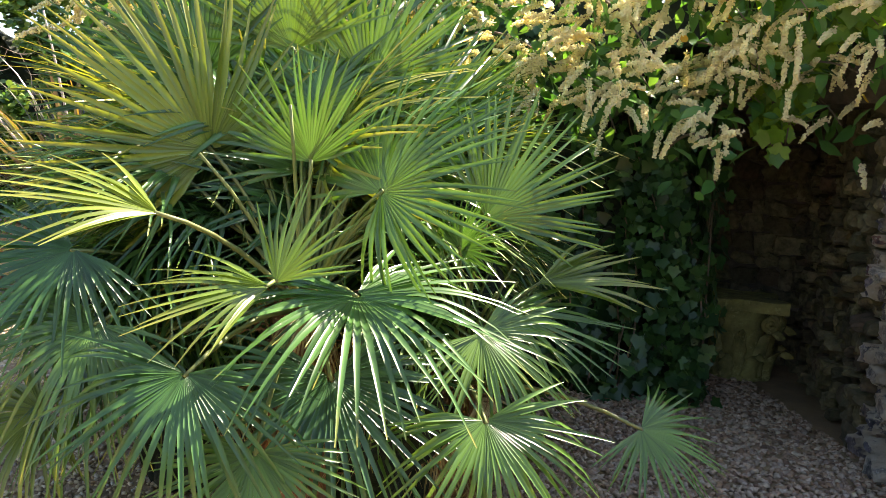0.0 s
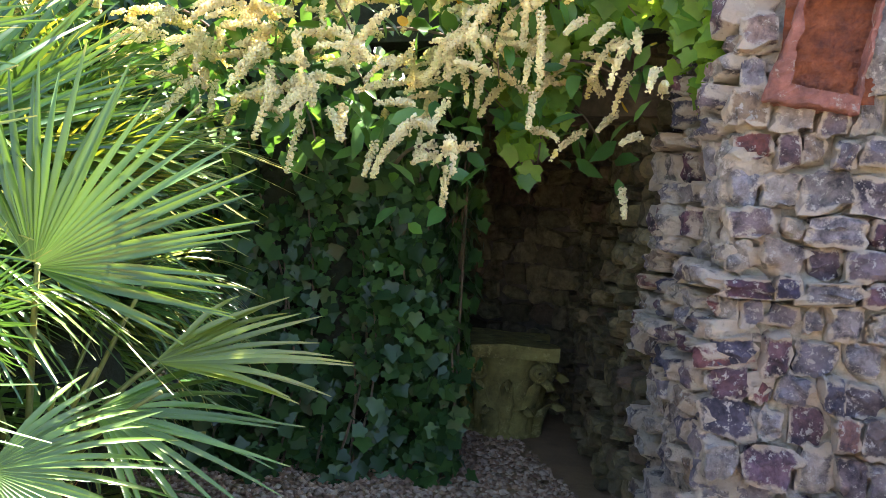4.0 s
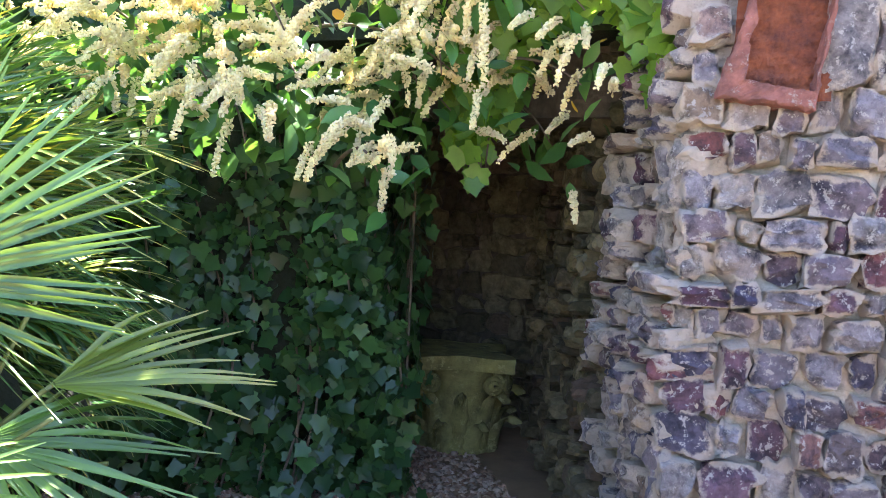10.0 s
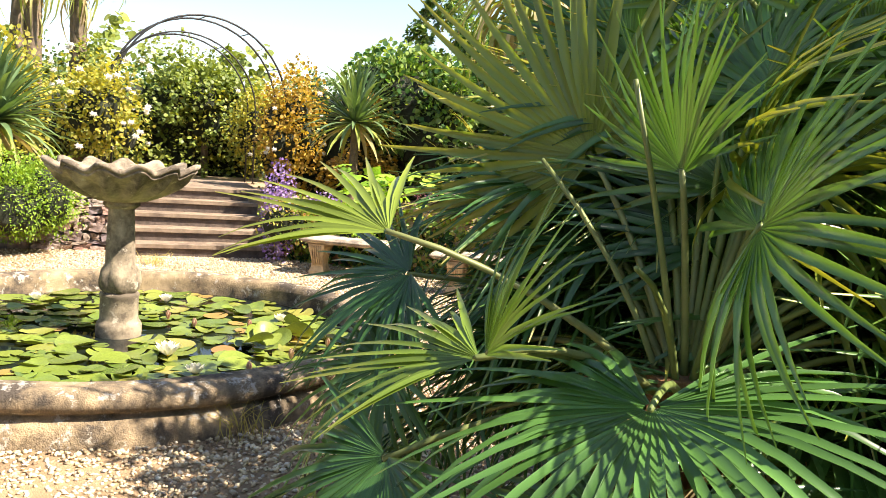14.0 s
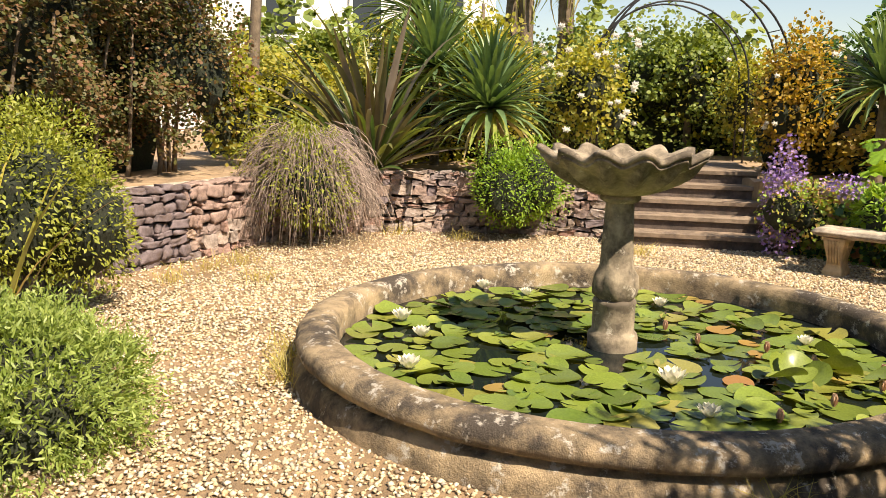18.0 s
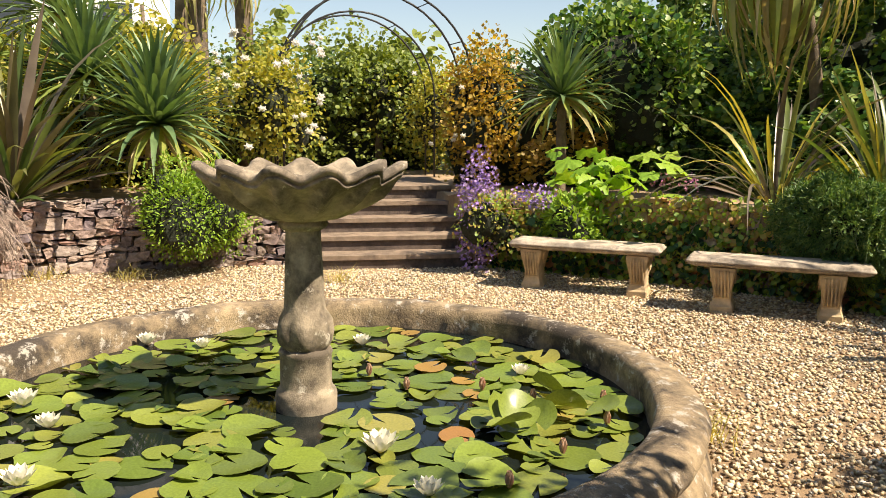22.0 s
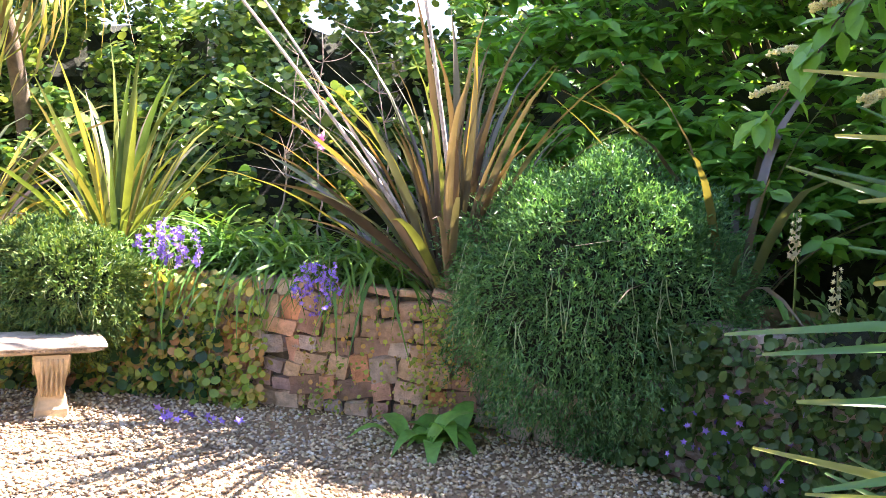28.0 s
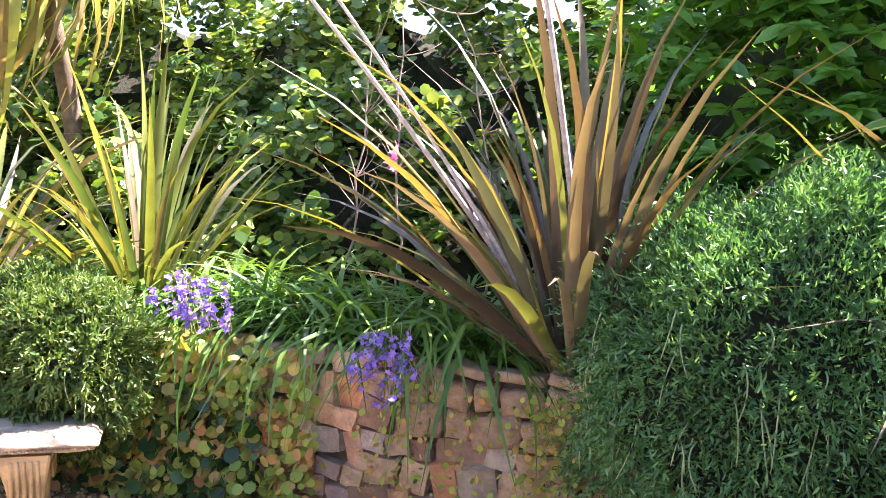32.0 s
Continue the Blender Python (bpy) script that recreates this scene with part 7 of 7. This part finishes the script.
shrub("green_mound", "clipped bright green mound against the wall", (-9.4, 2.74, 0.0), (0.6, 0.6, 0.76), LEAF, 0.042, 14000, M["bush_lime"], seed=31, lumps=30, up=0.1, shell=0.2)
shrub("trailing_shrub", "dense trailing green shrub over the wall", (-5.7, -1.08, 0.0), (0.98, 0.72, 0.98), LEAF, 0.038, 22000, M["bush_spring"], seed=33, lumps=12, droop=0.3)
cascade("feathery_shrub", "feathery grey-green shrub at the path edge", (-3.75, -0.32, 0.12), (0.7, 0.64, 0.38), 5200, M["rosemary_pale"], 0.16, 7, 0.6, 0)
sword_plant("yellow_flax", "yellow flax blades at the path edge", (-4.75, -0.8, 0.0), 12, 1.5, 0.022, None, (6, 30), (0.05, 0.4), 12, mats=[M["phormium_gold"], M["phormium_orange"]])

# ---- beyond the steps ----
def arch(x, y, turn, label):
    ob = thing("rose_arch", label, "arch", (x, y, 0.7), group="rose arches", turn=turn)
    for s in (-0.22, 0.22):
        t = np.linspace(0, math.pi, 24)
        pts = np.concatenate([[[-1.2, s, 0]], np.stack([-1.2 * np.cos(t), np.full(24, s), 1.2 + 1.2 * np.sin(t)], 1), [[1.2, s, 0]]])
        part("hoop", mesh_np("hoop", *tube(pts, 0.014, 0.014, 6), M["iron"]), None, ob, "black iron hoop")
    for k in range(7):
        t = math.pi * k / 6
        part("rung", mesh_np("rung", *tube([(-1.2 * math.cos(t), -0.22, 1.2 + 1.2 * math.sin(t)), (-1.2 * math.cos(t), 0.22, 1.2 + 1.2 * math.sin(t))], 0.007, 0.007, 5), M["iron"]), None, ob)
    return ob


arch(-10.85, 5.1, 88, "black iron rose arch over the steps")
arch(-13.0, 5.45, 86, "second iron rose arch further along the path")
ROSE = mesh_np("rose", *scatter(*FLOWER, axes(rand_dirs(7), rand_dirs(7, 1)), np.full(7, 1.0), rng.normal(size=(7, 3)) * 0.25), M["white_flower"])


def rose_bush(loc, radius, mat, seed, label, flowers):
    ob = shrub("rose_bush", label, loc, radius, ROUND, 0.05, 3600, mat, seed=seed, lumps=14, shell=0.8, core=0.45)
    r = random.Random(seed)
    for k in range(flowers):
        a, h = r.uniform(-1.6, 1.6), r.uniform(0.2, 1.05)
        p = (math.cos(a) * radius[0] * 0.85, math.sin(a) * radius[1] * 0.85, radius[2] * (0.2 + 1.3 * h))
        s = r.uniform(0.03, 0.045)
        part("rose", ROSE, None, ob, "white rose", m=pose(*p) @ Matrix.Diagonal((s, s, s, 1)))
    return ob


rose_bush((-10.75, 3.75, 0.66), (0.85, 0.7, 1.15), M["bush_gold"], 3, "climbing rose with yellow-green leaves and white flowers", 26)
rose_bush((-10.6, 6.35, 0.66), (0.7, 0.6, 1.2), M["bush_amber"], 4, "climbing rose with amber leaves by the steps", 10)
rose_bush((-13.2, 4.2, 0.66), (0.8, 0.6, 1.1), M["bush_mid"], 5, "rose bush beyond the arch", 12)
rose_bush((-13.2, 6.9, 0.66), (0.9, 0.6, 1.2), M["bush_gold"], 6, "rose bush with yellowing leaves", 10)
for x, y, rad, mat, sd in ((-15.5, 3.6, (1.5, 1.2, 1.3), "bush_mid", 1), (-16.5, 5.6, (1.5, 1.3, 1.6), "bush_dark", 2), (-15.0, 7.0, (1.3, 1.2, 1.3), "bush_gold", 3), (-14.5, 1.0, (1.0, 0.9, 1.5), "bush_gold", 4), (-12.6, 0.0, (0.8, 0.8, 0.9), "bush_gold", 5), (-17.5, 0.4, (1.6, 1.4, 1.3), "bush_mid", 6), (-11.0, -0.75, (0.5, 0.5, 1.2), "bush_gold", 7), (-12.3, 1.0, (1.0, 0.9, 1.0), "bush_gold", 8), (-14.8, -0.9, (1.2, 1.0, 1.4), "bush_mid", 9), (-12.4, 2.7, (0.9, 0.8, 1.7), "bush_gold", 10), (-14.5, 4.2, (1.2, 1.0, 1.2), "bush_mid", 11), (-17.5, 3.4, (1.6, 1.4, 1.8), "bush_dark", 12), (-13.5, 8.2, (1.2, 1.0, 1.6), "bush_dark", 13), (-16, 8.8, (1.5, 1.3, 1.6), "bush_mid", 14)):
    shrub("garden_shrub", "sunlit shrub in the upper garden", (x, y, 0.5), rad, ROUND, 0.07, 2600, M[mat], seed=sd, lumps=12, shell=0.6, core=0.7)
hedge("far_trees", "tree belt beyond the garden", (-21, -3), (-21, 10), 2.0, 0.4, 3.6, 5000, ROUND, 0.22, M["bush_mid"], 5, 0.8)
# next two stay out of view, added to cut sky light at the alcove
hedge("east_sky_screen", "unseen hedge added behind the ruin to block the sky", (4.9, 3.2), (4.9, -3.8), 1.0, 0.0, 2.8, 5000, ROUND, 0.09, M["bush_mid"], 16, 0.3)
hedge("south_sky_screen", "unseen hedge added along the south to block the sky", (4.6, -3.8), (-4.8, -3.2), 1.0, 0.0, 2.8, 6500, ROUND, 0.08, M["bush_mid"], 6, 0.3)

hedge("gold_border", "sunny border of yellow-green shrubs", (-12.3, -1.6), (-12.1, 3.4), 0.8, 0.6, 2.4, 8000, ROUND, 0.06, M["bush_gold"], 8, 0.45)
hedge("green_border", "mixed green border beyond the arches", (-14.8, 2.6), (-14.4, 8.0), 0.8, 0.6, 2.9, 7500, ROUND, 0.07, M["bush_mid"], 9, 0.5)
hedge("amber_border", "amber and green border by the steps", (-10.9, 5.9), (-9.6, 7.6), 0.6, 0.6, 2.0, 2600, ROUND, 0.06, M["bush_amber"], 10, 0.3)
shrub("bronze_shrub", "rounded end of the bronze-green shrub", (-9.9, -1.3, 0.7), (1.3, 1.0, 1.5), ROUND, 0.042, 13000, M["bush_bronze"], seed=44, lumps=16, shell=0.7, core=0.6, stems=4)
crown = shrub("laurel_tree", "overhanging laurel tree that shades the gravel", (-0.25, 6.5, 1.5), (1.25, 0.9, 1.0), LEAF, 0.15, 4500, M["laurel_big"], seed=51, lumps=16, shell=0.6, core=0.8, category="tree")
part("trunk", mesh_np("trunk", *tube(bez((0.2, 0.2, -1.65), (0.1, 0.2, -0.5), (0, 0, 0.9)), 0.09, 0.05, 10), M["bark"]), None, crown)

# bare tree trunk and far palm trunk on the west bank
for x, y, h, w in ((-11.5, -0.62, 3.8, 0.09), (-14.2, 3.1, 4.0, 0.16)):
    solid("tree_trunk", mesh_np("tree_trunk", *tube(bez((x, y, 0.5), (x + 0.1, y, h / 2), (x - 0.1, y + 0.15, h)), w, w * 0.7, 10), M["bark"]), "slim grey tree trunk on the west bank", "tree")
pot = thing("plant_pot", "teal glazed pot among the shrubs", "plant pot", (-11.46, -0.59, 1.5))
part("body", mesh_np("body", *lathe([(0.0, 0), (0.06, 0), (0.085, 0.12), (0.09, 0.16), (0.08, 0.16), (0.07, 0.1), (0.0, 0.1)], 20), M["teal"], True), None, pot)
part("stand", mesh_np("stand", *tube([(0, 0, -0.9), (0, 0, 0)], 0.03, 0.03, 6), M["bark"]), None, pot)

# yellow climber on a pole, shaggy palm trunks and trees that stand against the sky
crown = shrub("yellow_climber", "golden-leaved climber on a tall pole", (-11.29, 2.45, 1.2), (0.32, 0.32, 0.95), ROUND, 0.06, 2600, M["bush_gold"], seed=71, lumps=14, shell=0.8, core=0.3)
part("pole", mesh_np("pole", *tube([(0, 0, -0.7), (0, 0, 1.6)], 0.03, 0.025, 6), M["bark"]), None, crown)
for x, y, h, n in ((-14.21, 3.39, 3.6, 70), (-15.09, 4.23, 4.0, 80)):
    ob = thing("palm_tree", "palm with a shaggy brown trunk against the sky", "tree", (x, y, 0.5), group="far palms")
    part("trunk", mesh_np("trunk", *tube(bez((0, 0, 0), (0.05, 0, h / 2), (0, 0, h)), 0.16, 0.13, 10), M["bark"]), None, ob)
    for k in range(n):
        dead = k > n * 0.55
        L = rr.uniform(0.6, 0.9) if dead else rr.uniform(0.9, 1.3)
        part("leaf", shd[0] if dead else shd[5], None, ob, m=pose(0, 0, h - (rr.uniform(0.0, 0.9) if dead else 0), 0, 0, k * 137.5) @ pose(0, 0, 0, rr.uniform(-70, -30) if dead else rr.uniform(-20, 60)) @ Matrix.Diagonal((L, L, L, 1)))
for x, y, z, rad, sd in ((-15.02, 6.52, 1.4, (1.0, 1.2, 1.0), 81), (-13.71, 0.01, 1.6, (0.6, 0.6, 0.7), 82)):
    crown = shrub("garden_tree", "rounded green tree beyond the rose arches", (x, y, z), rad, ROUND, 0.08, 4200, M["bush_mid"], seed=sd, lumps=16, shell=0.7, core=0.6, category="tree")
    part("trunk", mesh_np("trunk", *tube(bez((0, 0, -1.2), (0.05, 0, -0.3), (0, 0, 0.6)), 0.09, 0.05, 8), M["bark"]), None, crown)

# white house up the slope
house = thing("house", "white stone house with sash windows beyond the garden", "house", (-24, -1.0, 0.0), turn=10)
part("wall", prism([(0, -5), (0, 5), (-6, 5), (-6, -5)], 0, 8.5), M["house_wall"], house)
part("roof", prism([(0.3, -5.3), (0.3, 5.3), (-6.3, 5.3), (-6.3, -5.3)], 8.5, 8.9), M["roof"], house)
for k in range(4):
    for z in (4.0, 6.6):
        w = part("window", frame_bar(0.12, 1.5, 1.0, (0.03, -3.6 + 2.4 * k, z)), M["house_wall"], house)
        part("pane", frame_bar(0.04, 1.3, 0.8, (0.09, -3.6 + 2.4 * k, z)), M["glass"], w)

# tufts of dry grass round the pool and walls
ob = thing("grass_tufts", "tufts of dry yellow-green grass by the pool", "grass", kind="stuff")
r8 = np.random.default_rng(2)
cs = np.array([(-5.05, 0.85), (-4.75, 0.87), (-4.5, 0.9), (-6.9, -0.4), (-7.4, -0.2), (-7.7, 0.0), (-4.0, 4.4), (-9.2, 2.1), (-8.4, 3.9), (-3.05, 2.9), (-7.0, 0.3), (-9.5, 1.4)])
k = 700
c = cs[r8.integers(0, len(cs), k)] + r8.normal(size=(k, 2)) * 0.07
az = r8.uniform(0, 6.28, k)
v, f = scatter(*blade(0.16, 0.003, 0.8, 4), axes(np.stack([np.cos(az) * 0.5, np.sin(az) * 0.5, np.ones(k)], 1), rand_dirs(k)), r8.uniform(0.5, 1.2, k), np.concatenate([c, np.full((k, 1), 0.0)], 1))
part("blades", mesh_np("blades", v, f, M["dry_grass"]), None, ob, kind="stuff")
